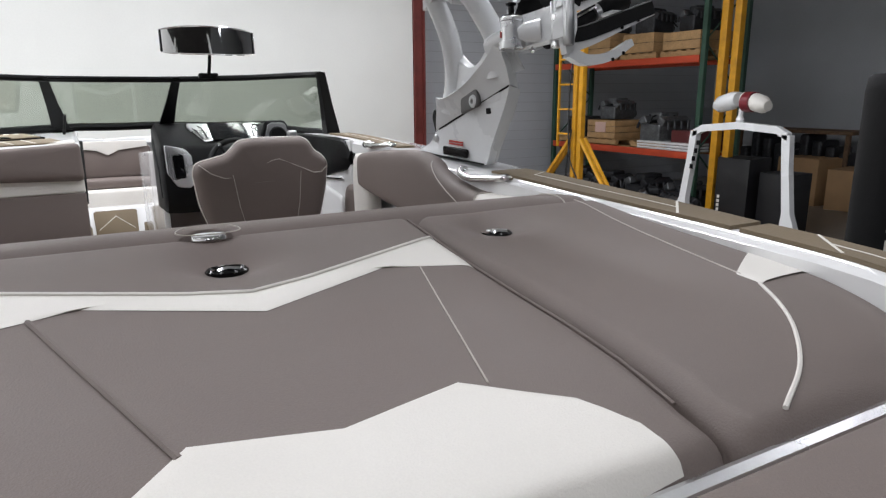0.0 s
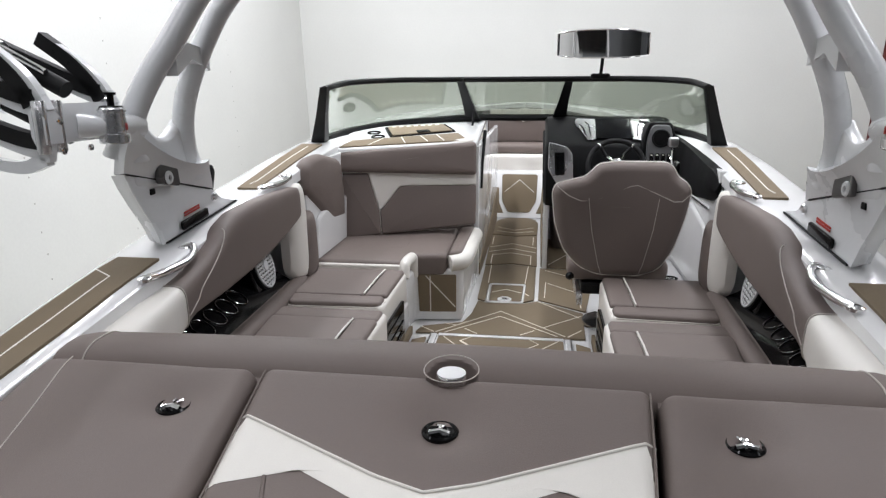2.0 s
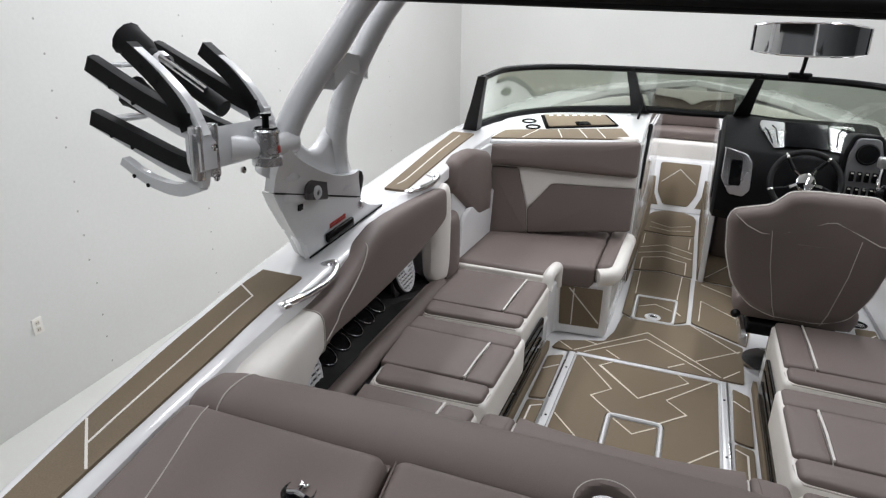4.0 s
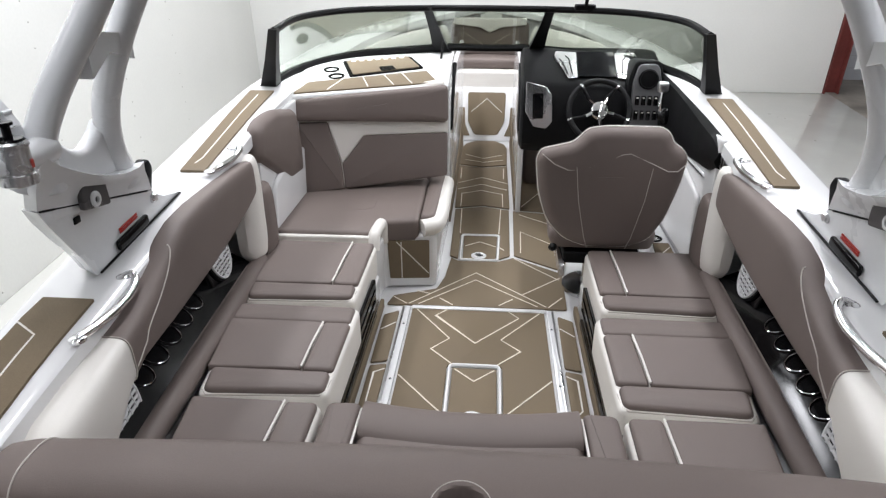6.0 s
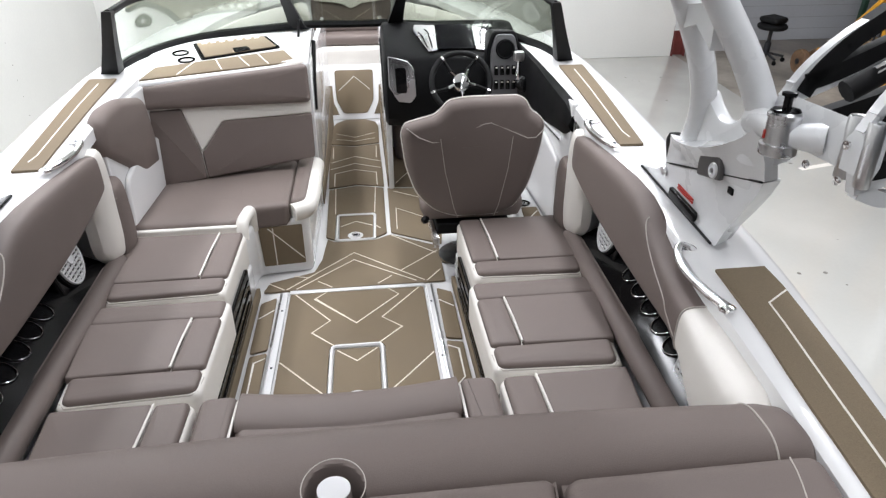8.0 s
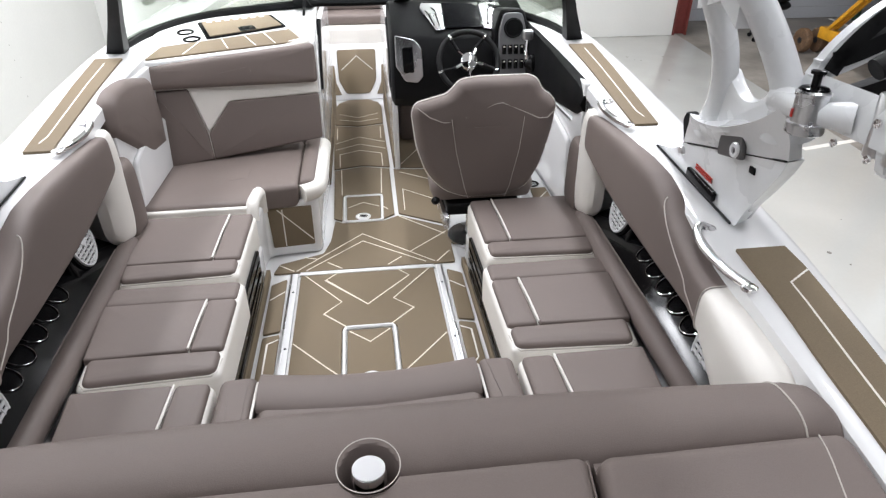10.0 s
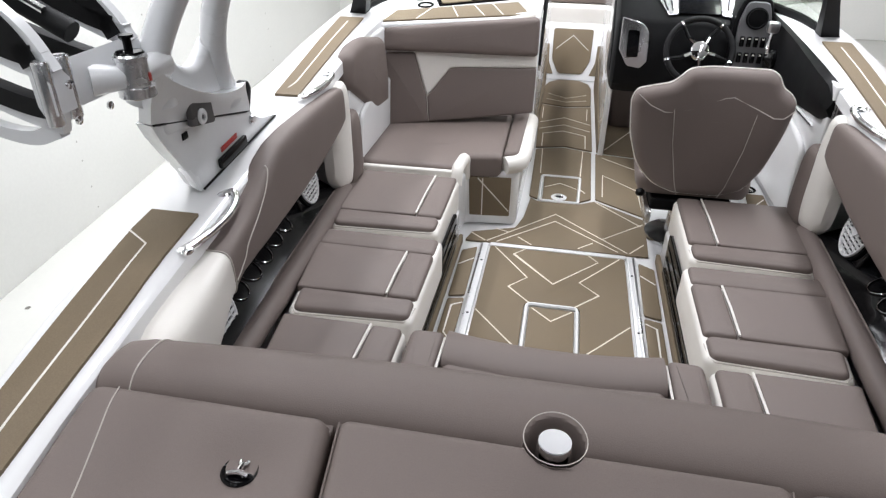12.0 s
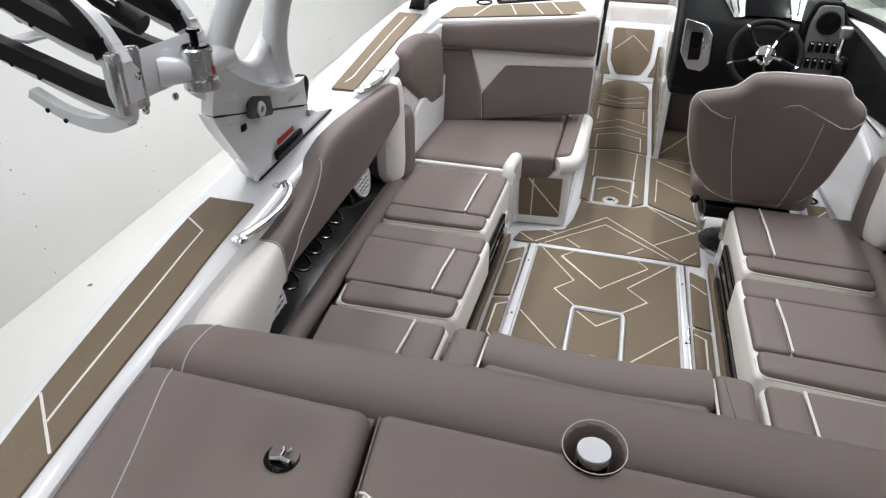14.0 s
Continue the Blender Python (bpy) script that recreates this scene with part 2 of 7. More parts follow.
# ---- the shop ----
bm = BM()
box(bm, -4.2, 5.3, -9, 8.6, GROUND - 0.2, GROUND, 0.002)
tagged(part("floor_white", bm, EPOXY), "glossy white epoxy-painted workshop floor with scuffs", "floor", kind="structure")
bm = BM()
box(bm, 5.302, 15, -9, 12, GROUND - 0.2, GROUND - 0.002, 0.002)
tagged(part("floor_concrete", bm, CONCRETE), "worn stained grey concrete workshop floor", "floor", kind="structure")
for nm, dims, mt, lab in [("wall_west", (-3.98, -3.78, -9, 8.0, GROUND, 5), WALL_W, "white painted drywall with faint screw seams"),
                          ("wall_north", (-3.98, 5.2, 7.75, 7.95, GROUND, 5), WALL_W, "white painted plain partition wall"),
                          ("wall_far", (5.44, 15, 8.6, 8.8, GROUND, 5), WALL_B, "pale grey painted block wall"),
                          ("wall_east", (14.3, 14.5, -9, 8.6, GROUND, 5), WALL_B, "grey painted block wall in shade"),
                          ("wall_south", (-3.98, 14.5, -9.2, -9, GROUND, 5), WALL_D, "plain dull grey wall behind the boat")]:
    bm = BM()
    box(bm, *dims, 0.004)
    tagged(part(nm, bm, mt), lab, "wall", kind="structure")
bm = BM()
box(bm, -4.15, 14.5, -9.2, 8.8, 5.0, 5.2, 0.004)
tagged(part("ceiling", bm, CEIL), "plain pale workshop ceiling", "ceiling", kind="structure")
bm = BM()
ribbon(bm, [(8.55, 8.5), (8.55, 3.6), (8.66, 0.9), (8.7, -6)], 0.07, GROUND)
tagged(part("floor_line", bm, LINE_W), "worn white painted line on the concrete", "floor line", kind="structure")
bm = BM()
ribbon(bm, [(4.7, 3.2), (5.4, 3.35)], 0.07, GROUND + 0.001)
ob = tagged(part("floor_line", bm, LINE_W), "short worn white painted floor line", "floor line", kind="structure")

# steel column, an I section
column = thing("steel_column", "red-primed steel I-section column beside the partition", "column", m=Matrix())
bm = BM()
box(bm, 5.21, 5.23, 7.72, 7.94, GROUND, 4.99, 0.003)
part("flange", bm, STEEL_R, column)
bm = BM()
box(bm, 5.42, 5.44, 7.72, 7.94, GROUND, 4.99, 0.003)
part("flange", bm, STEEL_R, column)
bm = BM()
box(bm, 5.231, 5.419, 7.82, 7.835, GROUND, 4.99, 0.003)
part("web", bm, STEEL_R, column)

# block joints of the far wall
bm = BM()
for k in range(22):
    z = GROUND + 0.2 + k * 0.2
    box(bm, 5.46, 14.2, 8.596, 8.604, z - 0.004, z + 0.004, 0.001)
tagged(part("block_joint", bm, mat("wall_joint", (0.36, 0.37, 0.39), 0.8)), "horizontal mortar joints of the block wall", "wall joint", kind="structure")

# screw heads and seams of the drywall
bm = BM()
rs = random.Random(4)
for y in (0.11, -1.1, 1.33, 2.55, 3.8, 5.0):
    for k in range(26):
        z = GROUND + 0.1 + k * 0.2 + rs.uniform(-0.03, 0.03)
        lathe(bm, [(0.008, 0), (0.007, 0.0012), (0.004, 0.0016)], 8, pose(-3.7799, y + rs.uniform(-0.015, 0.015), z, 0, 90, 0))
tagged(part("screw_heads", bm, mat("screw_spot", (0.40, 0.39, 0.36), 0.7)), "dull screw heads in the drywall", "screw heads", kind="stuff")
bm = BM()
for k in range(70):
    x, y = rs.uniform(-3.6, -1.6), rs.uniform(-4, 6)
    r = rs.uniform(0.004, 0.02)
    lathe(bm, [(r, 0), (r * 0.8, 0.001)], 7, pose(x, y, GROUND + 0.0005))
for k in range(60):
    x, y = rs.uniform(1.6, 5.1), rs.uniform(-2, 7)
    r = rs.uniform(0.004, 0.02)
    lathe(bm, [(r, 0), (r * 0.8, 0.001)], 7, pose(x, y, GROUND + 0.0005))
tagged(part("floor_specks", bm, mat("grit", (0.2, 0.19, 0.17), 0.9)), "small dark specks and grit on the white floor", "grit", kind="stuff")

# socket on the west wall
outlet = thing("wall_outlet", "white double wall socket low on the drywall", "socket", m=pose(-3.78, -0.38, -0.36, 0, 90, 0))
bm = BM()
slab(bm, [(-0.058, -0.036), (0.058, -0.036), (0.058, 0.036), (-0.058, 0.036)], 0, 0.006, 0.003, 0.004)
part("cover_plate", bm, VINYL_W, outlet)
for dx in (-0.024, 0.024):
    bm = BM()
    slab(bm, [(dx - 0.016, -0.015), (dx + 0.016, -0.015), (dx + 0.016, 0.015), (dx - 0.016, 0.015)], 0.005, 0.008, 0.001, 0.008)
    rec = part("receptacle", bm, mat("beige_plastic", (0.6, 0.56, 0.48), 0.4), outlet)
    for dy in (-0.006, 0.006):
        bm = BM()
        box(bm, dx - 0.006, dx + 0.006, dy - 0.0015, dy + 0.0015, 0.0078, 0.0088, 0.0003)
        part("slot", bm, BLACK, rec)

# pallet racking
GREEN = mat("green_rack_paint", (0.03, 0.075, 0.05), 0.5, grain=0.1, stain=0.2)
ORANGE = mat("orange_red_beam", (0.50, 0.06, 0.02), 0.45, grain=0.05, stain=0.12)
YELLOW = mat("yellow_machine_paint", (0.62, 0.30, 0.015), 0.45, grain=0.05, stain=0.15, stain_scale=8)
WOOD = mat("raw_pine", (0.42, 0.26, 0.12), 0.7, grain=0.15, scale=40, stain=0.2, stain_scale=5, bump=0.3)
CARD = mat("brown_cardboard", (0.36, 0.22, 0.11), 0.8, grain=0.05, stain=0.1)
DARKM = mat("dark_engine_metal", (0.035, 0.036, 0.04), 0.45, 0.4, grain=0.2, scale=30, stain=0.4, stain_scale=9)
GREYM = mat("grey_engine_metal", (0.16, 0.165, 0.17), 0.4, 0.7, grain=0.2, scale=30, stain=0.3, stain_scale=9)
RUST = mat("rusty_brown", (0.13, 0.075, 0.04), 0.7, grain=0.2, scale=40, stain=0.3, stain_scale=12)
RACK = pose(0, 0, GROUND)
rack = thing("pallet_rack", "green and orange steel pallet racking loaded with engines and crates", "rack", m=RACK)
for x in (8.9, 9.9):
    for y in (4.45, 8.3):
        bm = BM()
        box(bm, x - 0.04, x + 0.04, y - 0.045, y + 0.045, 0, 5.2, 0.004)
        part("upright", bm, GREEN, rack)
for y in (4.45, 8.3):
    for k in range(5):
        bm = BM()
        a, b = (8.9, 9.9) if k % 2 else (9.9, 8.9)
        tube(bm, [(a, y, 0.3 + k * 0.9), (b, y, 1.2 + k * 0.9)], 0.015, 6)
        part("brace", bm, GREEN, rack)
for z in (1.12, 2.72, 4.3):
    for x in (8.86, 9.94):
        bm = BM()
        box(bm, x - 0.025, x + 0.025, 4.5, 8.25, z - 0.06, z + 0.06, 0.006)
        part("beam", bm, ORANGE, rack)
    for k in range(9):
        bm = BM()
        box(bm, 8.89, 9.92, 4.56 + k * 0.42, 4.9 + k * 0.42, z + 0.02, z + 0.045, 0.003)
        part("deck_board", bm, WOOD, rack)


def pallet_proto(name="pallet"):
    ob = thing(name, "raw pine pallet carrying stores on the rack", "pallet", "pallets on the rack", m=pose(0, 0, -50))
    for k in range(5):
        bm = BM()
        box(bm, -0.45, 0.45, -0.45 + k * 0.2, -0.35 + k * 0.2, 0.10, 0.12, 0.002)
        part("slat", bm, WOOD, ob)
    for k in range(3):
        bm = BM()
        box(bm, -0.44 + k * 0.4, -0.36 + k * 0.4, -0.45, 0.45, 0.02, 0.099, 0.002)
        part("bearer", bm, WOOD, ob)
    return ob


def engine(x, y, z, size, mt, label, rz, seed):
    """An engine block with heads, pulleys, pipes and a sump."""
    rg = random.Random(seed)
    ob = thing("boat_engine", label, "engine", "engines in the workshop", m=pose(x, y, z, 0, 0, rz))
    q = size
    bm = BM()
    slab(bm, [(-0.26 * q, -0.4 * q), (0.26 * q, -0.4 * q), (0.26 * q, 0.4 * q), (-0.26 * q, 0.4 * q)], 0.0, 0.34 * q, 0.03 * q, 0.05 * q)
    part("block", bm, mt, ob)
    for s2 in (-1, 1):
        bm = BM()
        slab(bm, [(-0.09 * q, -0.36 * q), (0.09 * q, -0.36 * q), (0.09 * q, 0.36 * q), (-0.09 * q, 0.36 * q)], 0, 0.16 * q, 0.03 * q, 0.03 * q, pose(s2 * 0.19 * q, 0, 0.32 * q, 0, s2 * 32, 0))
        part("cylinder_head", bm, GREYM if s2 > 0 else mt, ob)
        bm = BM()
        for k in range(4):
            yy = (-0.27 + k * 0.18) * q
            tube(bm, spline([(s2 * 0.25 * q, yy, 0.40 * q), (s2 * 0.36 * q, yy + 0.02 * q, 0.38 * q), (s2 * 0.40 * q, yy + 0.05 * q, 0.24 * q)], 4), 0.028 * q, 7)
        part("manifold", bm, DARKM, ob)
    bm = BM()
    slab(bm, [(-0.14 * q, -0.25 * q), (0.14 * q, -0.25 * q), (0.14 * q, 0.25 * q), (-0.14 * q, 0.25 * q)], 0.40 * q, 0.56 * q, 0.04 * q, 0.05 * q)
    part("intake", bm, mt, ob)
    for k in range(3):
        r = rg.uniform(0.07, 0.12) * q
        bm = BM()
        lathe(bm, [(r, 0), (r, 0.03 * q), (r * 0.8, 0.035 * q), (r * 0.8, 0.05 * q), (r, 0.055 * q), (r, 0.08 * q), (r * 0.3, 0.085 * q)], 16, pose((-0.15 + 0.15 * k) * q, -0.4 * q, (0.14 + 0.14 * (k % 2)) * q, 90, 0, 0))
        part("pulley", bm, GREYM, ob)
    bm = BM()
    for k in range(4):
        a = Vector((rg.uniform(-0.3, 0.3) * q, rg.uniform(-0.3, 0.3) * q, 0.5 * q))
        b = Vector((rg.uniform(-0.4, 0.4) * q, rg.uniform(-0.4, 0.4) * q, 0.15 * q))
        tube(bm, spline([a, (a + b) / 2 + Vector((0, 0, 0.12 * q)), b], 6), 0.014 * q, 6)
    part("hose", bm, RUBBER, ob)
    return ob


def crate(x, y, z, sx, sy, sz, mt, label, rz=0):
    ob = thing("crate", label, "crate", m=pose(x, y, z, 0, 0, rz))
    n = max(2, int(sz / 0.12))
    for k in range(n):
        z0, z1 = sz * k / n + 0.004, sz * (k + 1) / n - 0.004
        for dims in ((-sx, sx, -sy, -sy + 0.02), (-sx, sx, sy - 0.02, sy), (-sx, -sx + 0.02, -sy + 0.021, sy - 0.021), (sx - 0.02, sx, -sy + 0.021, sy - 0.021)):
            bm = BM()
            box(bm, *dims, z0, z1, 0.002)
            part("board", bm, mt, ob)
    bm = BM()
    box(bm, -sx + 0.021, sx - 0.021, -sy + 0.021, sy - 0.021, 0.01, sz * 0.55, 0.004)
    part("contents", bm, DARKM, ob)
    return ob


def carton(x, y, z, sx, sy, sz, mt, label, rz=0, category="box"):
    ob = thing("carton", label, category, m=pose(x, y, z, 0, 0, rz))
    bm = BM()
    box(bm, -sx, sx, -sy, sy, 0, sz, 0.006)
    part("box_body", bm, mt, ob)
    for s2 in (-1, 1):
        bm = BM()
        box(bm, s2 * sx * 0.5 - sx * 0.49, s2 * sx * 0.5 + sx * 0.49, -sy, sy, sz + 0.001, sz + 0.005, 0.001)
        part("flap", bm, mt, ob)
    return ob


pal = pallet_proto()
spots = [(9.4, 5.0, 2.77), (9.4, 6.0, 2.77), (9.4, 7.1, 2.77), (9.4, 5.6, 1.17), (9.4, 6.9, 1.17), (9.4, 7.8, 1.17)]
for k, (x, y, z) in enumerate(spots):
    m2 = pose(x, y, GROUND + z, 0, 0, 3 * (k % 3) - 3)
    if k == 0:
        pal.matrix_basis = m2
    else:
        copy_thing(pal, m2)
z1, z2 = GROUND + 2.895, GROUND + 1.295
crate(9.35, 5.0, z1, 0.40, 0.40, 0.30, WOOD, "open pine crate of parts on a pallet")
crate(9.35, 6.0, z1, 0.40, 0.38, 0.34, WOOD, "pine board crate on a rack pallet")
crate(9.35, 7.1, z1, 0.40, 0.36, 0.42, WOOD, "tall pine crate on a rack pallet")
crate(9.35, 6.9, z2, 0.38, 0.40, 0.36, WOOD, "pine crate with a pale label on the rack")
bm = BM()
box(bm, 8.955, 8.962, 6.75, 7.05, z2 + 0.12, z2 + 0.32, 0.001)
solo("paper_label", bm, mat("pink_paper", (0.62, 0.42, 0.36), 0.8), "pale pink paper label stuck on the crate", "label", m=Matrix())
engine(9.4, 5.0, z1 + 0.31, 0.75, DARKM, "dark marine engine on top of a crate", 80, 2)
engine(9.4, 6.05, z1 + 0.35, 0.8, DARKM, "black marine engine stored on the rack", 100, 3)
engine(9.4, 7.15, z1 + 0.43, 0.7, DARKM, "dark marine engine high on the rack", 85, 4)
engine(9.4, 5.65, z2, 0.95, GREYM, "grey aluminium engine block on a pallet", 90, 5)
engine(9.4, 6.9, z2 + 0.37, 0.75, GREYM, "grey engine on a pine crate", 95, 6)
carton(9.4, 7.8, z2, 0.3, 0.3, 0.4, DARKM, "dark box on a rack pallet")
carton(9.4, 4.85, GROUND + 1.165, 0.35, 0.30, 0.35, mat("dark_red_case", (0.10, 0.015, 0.015), 0.5), "dark red case on the rack shelf")
bm = BM()
for k in range(3):
    slab(bm, [(8.9, 4.5), (9.3, 4.5), (9.35, 5.9), (8.95, 5.9)], z2 - 0.12 + k * 0.05, z2 - 0.08 + k * 0.05, 0.012, 0.05)
solo("white_panels", bm, PAINT_W, "stack of white moulded panels on the shelf", "panels", m=Matrix())
for k, (x, y, q) in enumerate([(9.3, 4.9, 0.9), (9.35, 5.9, 0.95), (9.3, 6.8, 0.9), (9.3, 7.7, 0.9), (8.75, 5.2, 0.7), (8.7, 4.5, 0.65)]):
    engine(x, y, GROUND + 0.13, q, DARKM, "greasy black engine on a floor pallet under the rack", 70 + 17 * k, 20 + k)
    copy_thing(pal, pose(x, y, GROUND, 0, 0, 4 * k))
crate(8.55, 4.5, GROUND, 0.25, 0.45, 0.24, WOOD, "low open pine crate on the concrete")
crate(8.4, 5.7, GROUND, 0.2, 0.4, 0.26, WOOD, "low pine tray of parts on the concrete")
BOXB = mat("black_carton", (0.012, 0.012, 0.014), 0.5)
ob = carton(9.1, 3.65, GROUND, 0.30, 0.28, 1.15, BOXB, "tall black carton with white bars of print", 4)
for k in range(6):
    bm = BM()
    box(bm, -0.306, -0.3015, 0.19, 0.235, 0.15 + k * 0.07, 0.2 + k * 0.07, 0.001)
    part("print_bar", bm, LINE_W, ob)
carton(9.3, 3.05, GROUND, 0.28, 0.25, 0.95, BOXB, "black carton standing on the concrete")
carton(12.6, 3.6, GROUND, 0.5, 0.5, 0.75, CARD, "large brown cardboard box on the concrete", 8)
carton(12.7, 4.7, GROUND, 0.5, 0.45, 0.9, CARD, "brown cardboard box against the wall", -5)
carton(13.4, 3.0, GROUND, 0.5, 0.5, 1.0, RUST, "dark brown timber chest by the wall")
bin_ = thing("storage_tote", "black storage tote with a yellow lid on the floor", "tote", m=pose(12.2, 2.5, GROUND, 0, 0, 12))
bm = BM()
slab(bm, [(-0.3, -0.4), (0.3, -0.4), (0.3, 0.4), (-0.3, 0.4)], 0, 0.38, 0.01, 0.05)
part("tub", bm, BLACK, bin_)
bm = BM()
slab(bm, [(-0.32, -0.42), (0.32, -0.42), (0.32, 0.42), (-0.32, 0.42)], 0.381, 0.43, 0.01, 0.05)
part("lid", bm, YELLOW, bin_, "yellow plastic lid")
# stacked timber frame and rolls against the east wall
frame_ = thing("timber_rack", "tall rough timber frame leaning by the grey wall", "timber rack", m=pose(13.7, 2.1, GROUND))
for dy in (-0.45, 0.0, 0.45):
    bm = BM()
    box(bm, -0.06, 0.06, dy - 0.05, dy + 0.05, 0, 2.35 - 0.1 * dy, 0.004)
    part("post", bm, RUST, frame_)
for z in (0.5, 1.1, 1.7, 2.2):
    bm = BM()
    box(bm, -0.1, -0.061, -0.6, 0.6, z, z + 0.1, 0.004)
    part("rail", bm, RUST, frame_)
bm = BM()
lathe(bm, [(0.1, 0), (0.12, 0.02), (0.12, 0.2), (0.09, 0.24), (0.04, 0.25)], 14, pose(13.6, 2.1, GROUND + 2.36))
solo("paint_can", bm, BLACK, "black can on top of the timber frame", "can", m=Matrix())
bench = thing("work_bench", "dark timber bench with clutter by the wall", "bench", m=pose(13.2, 5.4, GROUND))
bm = BM()
box(bm, -0.4, 0.4, -1.3, 1.3, 1.35, 1.42, 0.006)
part("bench_top", bm, RUST, bench)
for dx, dy in ((-0.33, -1.2), (0.33, -1.2), (-0.33, 1.2), (0.33, 1.2)):
    bm = BM()
    box(bm, dx - 0.04, dx + 0.04, dy - 0.04, dy + 0.04, 0, 1.349, 0.004)
    part("leg", bm, RUST, bench)
for k in range(9):
    bm = BM()
    slab(bm, [(-0.35, -1.25 + k * 0.28), (0.3, -1.25 + k * 0.28), (0.3, -1.05 + k * 0.28), (-0.35, -1.05 + k * 0.28)], 0.3 + 0.1 * (k % 3), 1.0 + 0.11 * (k % 4), 0.05, 0.06)
    part("stored_bag", bm, DARKM, bench)

# yellow gantry hoist
gan = thing("gantry_hoist", "yellow steel gantry hoist on iron wheels with hanging chain", "hoist", m=pose(6.9, 5.15, GROUND))
bm = BM()
box(bm, -0.06, 0.06, -1.05, 1.25, 0.28, 0.44, 0.008)
part("base_beam", bm, YELLOW, gan)
for dy, r in ((-0.07, 0.045), (0.07, 0.045)):
    bm = BM()
    box(bm, -r, r, dy - r, dy + r, 0.44, 5.4, 0.006)
    part("mast", bm, YELLOW, gan)
for dy in (-0.95, 1.05):
    for dx in (-0.05, 0.05):
        bm = BM()
        tube(bm, [(dx, dy, 0.45), (dx, dy * 0.12, 1.45)], 0.035, 6)
        part("brace", bm, YELLOW, gan)
bm = BM()
box(bm, -0.02, 0.02, 0.5, 0.53, 1.3, 5.2, 0.003)
part("ladder_rail", bm, YELLOW, gan)
for k in range(9):
    bm = BM()
    box(bm, -0.015, 0.015, 0.1, 0.5, 1.5 + 0.4 * k, 1.53 + 0.4 * k, 0.003)
    part("rung", bm, YELLOW, gan)
for dy in (-1.1, 1.45):
    for dx in (-0.13, 0.13):
        bm = BM()
        lathe(bm, [(0.05, -0.05), (0.17, -0.05), (0.18, -0.03), (0.18, 0.03), (0.17, 0.05), (0.05, 0.05)], 20, pose(dx, dy, 0.18, 0, 90, 0))
        wh = part("wheel", bm, RUST, gan)
        bm = BM()
        lathe(bm, [(0.045, -0.06), (0.045, 0.06)], 10, pose(dx, dy, 0.18, 0, 90, 0))
        part("hub", bm, DARKM, wh)
bm = BM()
tube(bm, spline([(-0.1, 0.0, 3.2), (-0.12, 0.1, 2.2), (-0.12, 0.06, 1.2), (-0.12, -0.15, 0.8), (-0.1, 0.15, 0.75), (-0.1, 0.05, 1.6)], 8), 0.014, 6)
part("chain", bm, DARKM, gan)
for dy in (3.95,):
    post = thing("rack_post", "yellow painted steel guard posts beside the racking", "post", m=pose(8.9, dy, GROUND))
    for d2 in (-0.12, 0.12):
        bm = BM()
        box(bm, -0.06, 0.06, d2 - 0.06, d2 + 0.06, 0, 5.5, 0.01)
        part("post_tube", bm, YELLOW, post)

# black work stools by the wall
for sx, sy in ((6.62, 7.3), (6.35, 8.25)):
    st = thing("rolling_stool", "worn black padded rolling workshop stool", "stool", "stools by the wall", m=pose(sx, sy, GROUND, 0, 0, 30 * sx))
    bm = BM()
    lathe(bm, [(0.1, 0.50), (0.2, 0.51), (0.23, 0.54), (0.23, 0.57), (0.19, 0.60), (0.05, 0.61)], 18)
    part("seat", bm, RUBBER, st)
    bm = BM()
    slab(bm, [(-0.2, -0.18), (0.2, -0.15), (0.16, 0.2), (-0.15, 0.17)], 0.62, 0.70, 0.035, 0.08)
    part("cushion", bm, RUBBER, st)
    bm = BM()
    lathe(bm, [(0.05, 0.12), (0.05, 0.3), (0.03, 0.31), (0.03, 0.5)], 10)
    part("column", bm, DARKM, st)
    for k in range(5):
        a = 2 * math.pi * k / 5
        bm = BM()
        tube(bm, [(0, 0, 0.14), (0.28 * math.cos(a), 0.28 * math.sin(a), 0.09)], 0.02, 6)
        lg = part("leg", bm, DARKM, st)
        bm = BM()
        lathe(bm, [(0.015, -0.015), (0.035, -0.015), (0.035, 0.015), (0.015, 0.015)], 10, pose(0.28 * math.cos(a), 0.28 * math.sin(a), 0.035, 90, 0, math.degrees(a)))
        part("castor", bm, BLACK, lg)

# loose wake tower standing on the concrete
lt = thing("loose_tower", "white aluminium wake tower standing loose on the concrete", "tower", m=pose(7.9, 2.9, GROUND))
for s in (1, -1):
    bm = BM()
    loft(bm, [[Vector((dx, s * (0.9 + o) + dy, z)) for dx, dy in ((-0.05, -w), (0.05, -w), (0.05, w), (-0.05, w))] for z, o, w in ((0.1, 0.0, 0.13), (0.35, 0.0, 0.12), (0.6, -0.04, 0.06), (1.2, -0.12, 0.055), (1.62, -0.16, 0.06))])
    part("tower_leg", bm, PAINT_W, lt)
    bm = BM()
    slab(bm, [(-0.09, s * 0.9 - 0.16), (0.09, s * 0.9 - 0.16), (0.09, s * 0.9 + 0.16), (-0.09, s * 0.9 + 0.16)], 0.0, 0.12, 0.02, 0.04)
    ft = part("foot", bm, PAINT_W, lt)
    bm = BM()
    slab(bm, [(-0.096, s * 0.9 - 0.11), (-0.091, s * 0.9 - 0.11), (-0.091, s * 0.9 + 0.09), (-0.096, s * 0.9 + 0.09)], 0.02, 0.10, 0.001, 0)
    part("foot_pad", bm, BLACK, ft)
bm = BM()
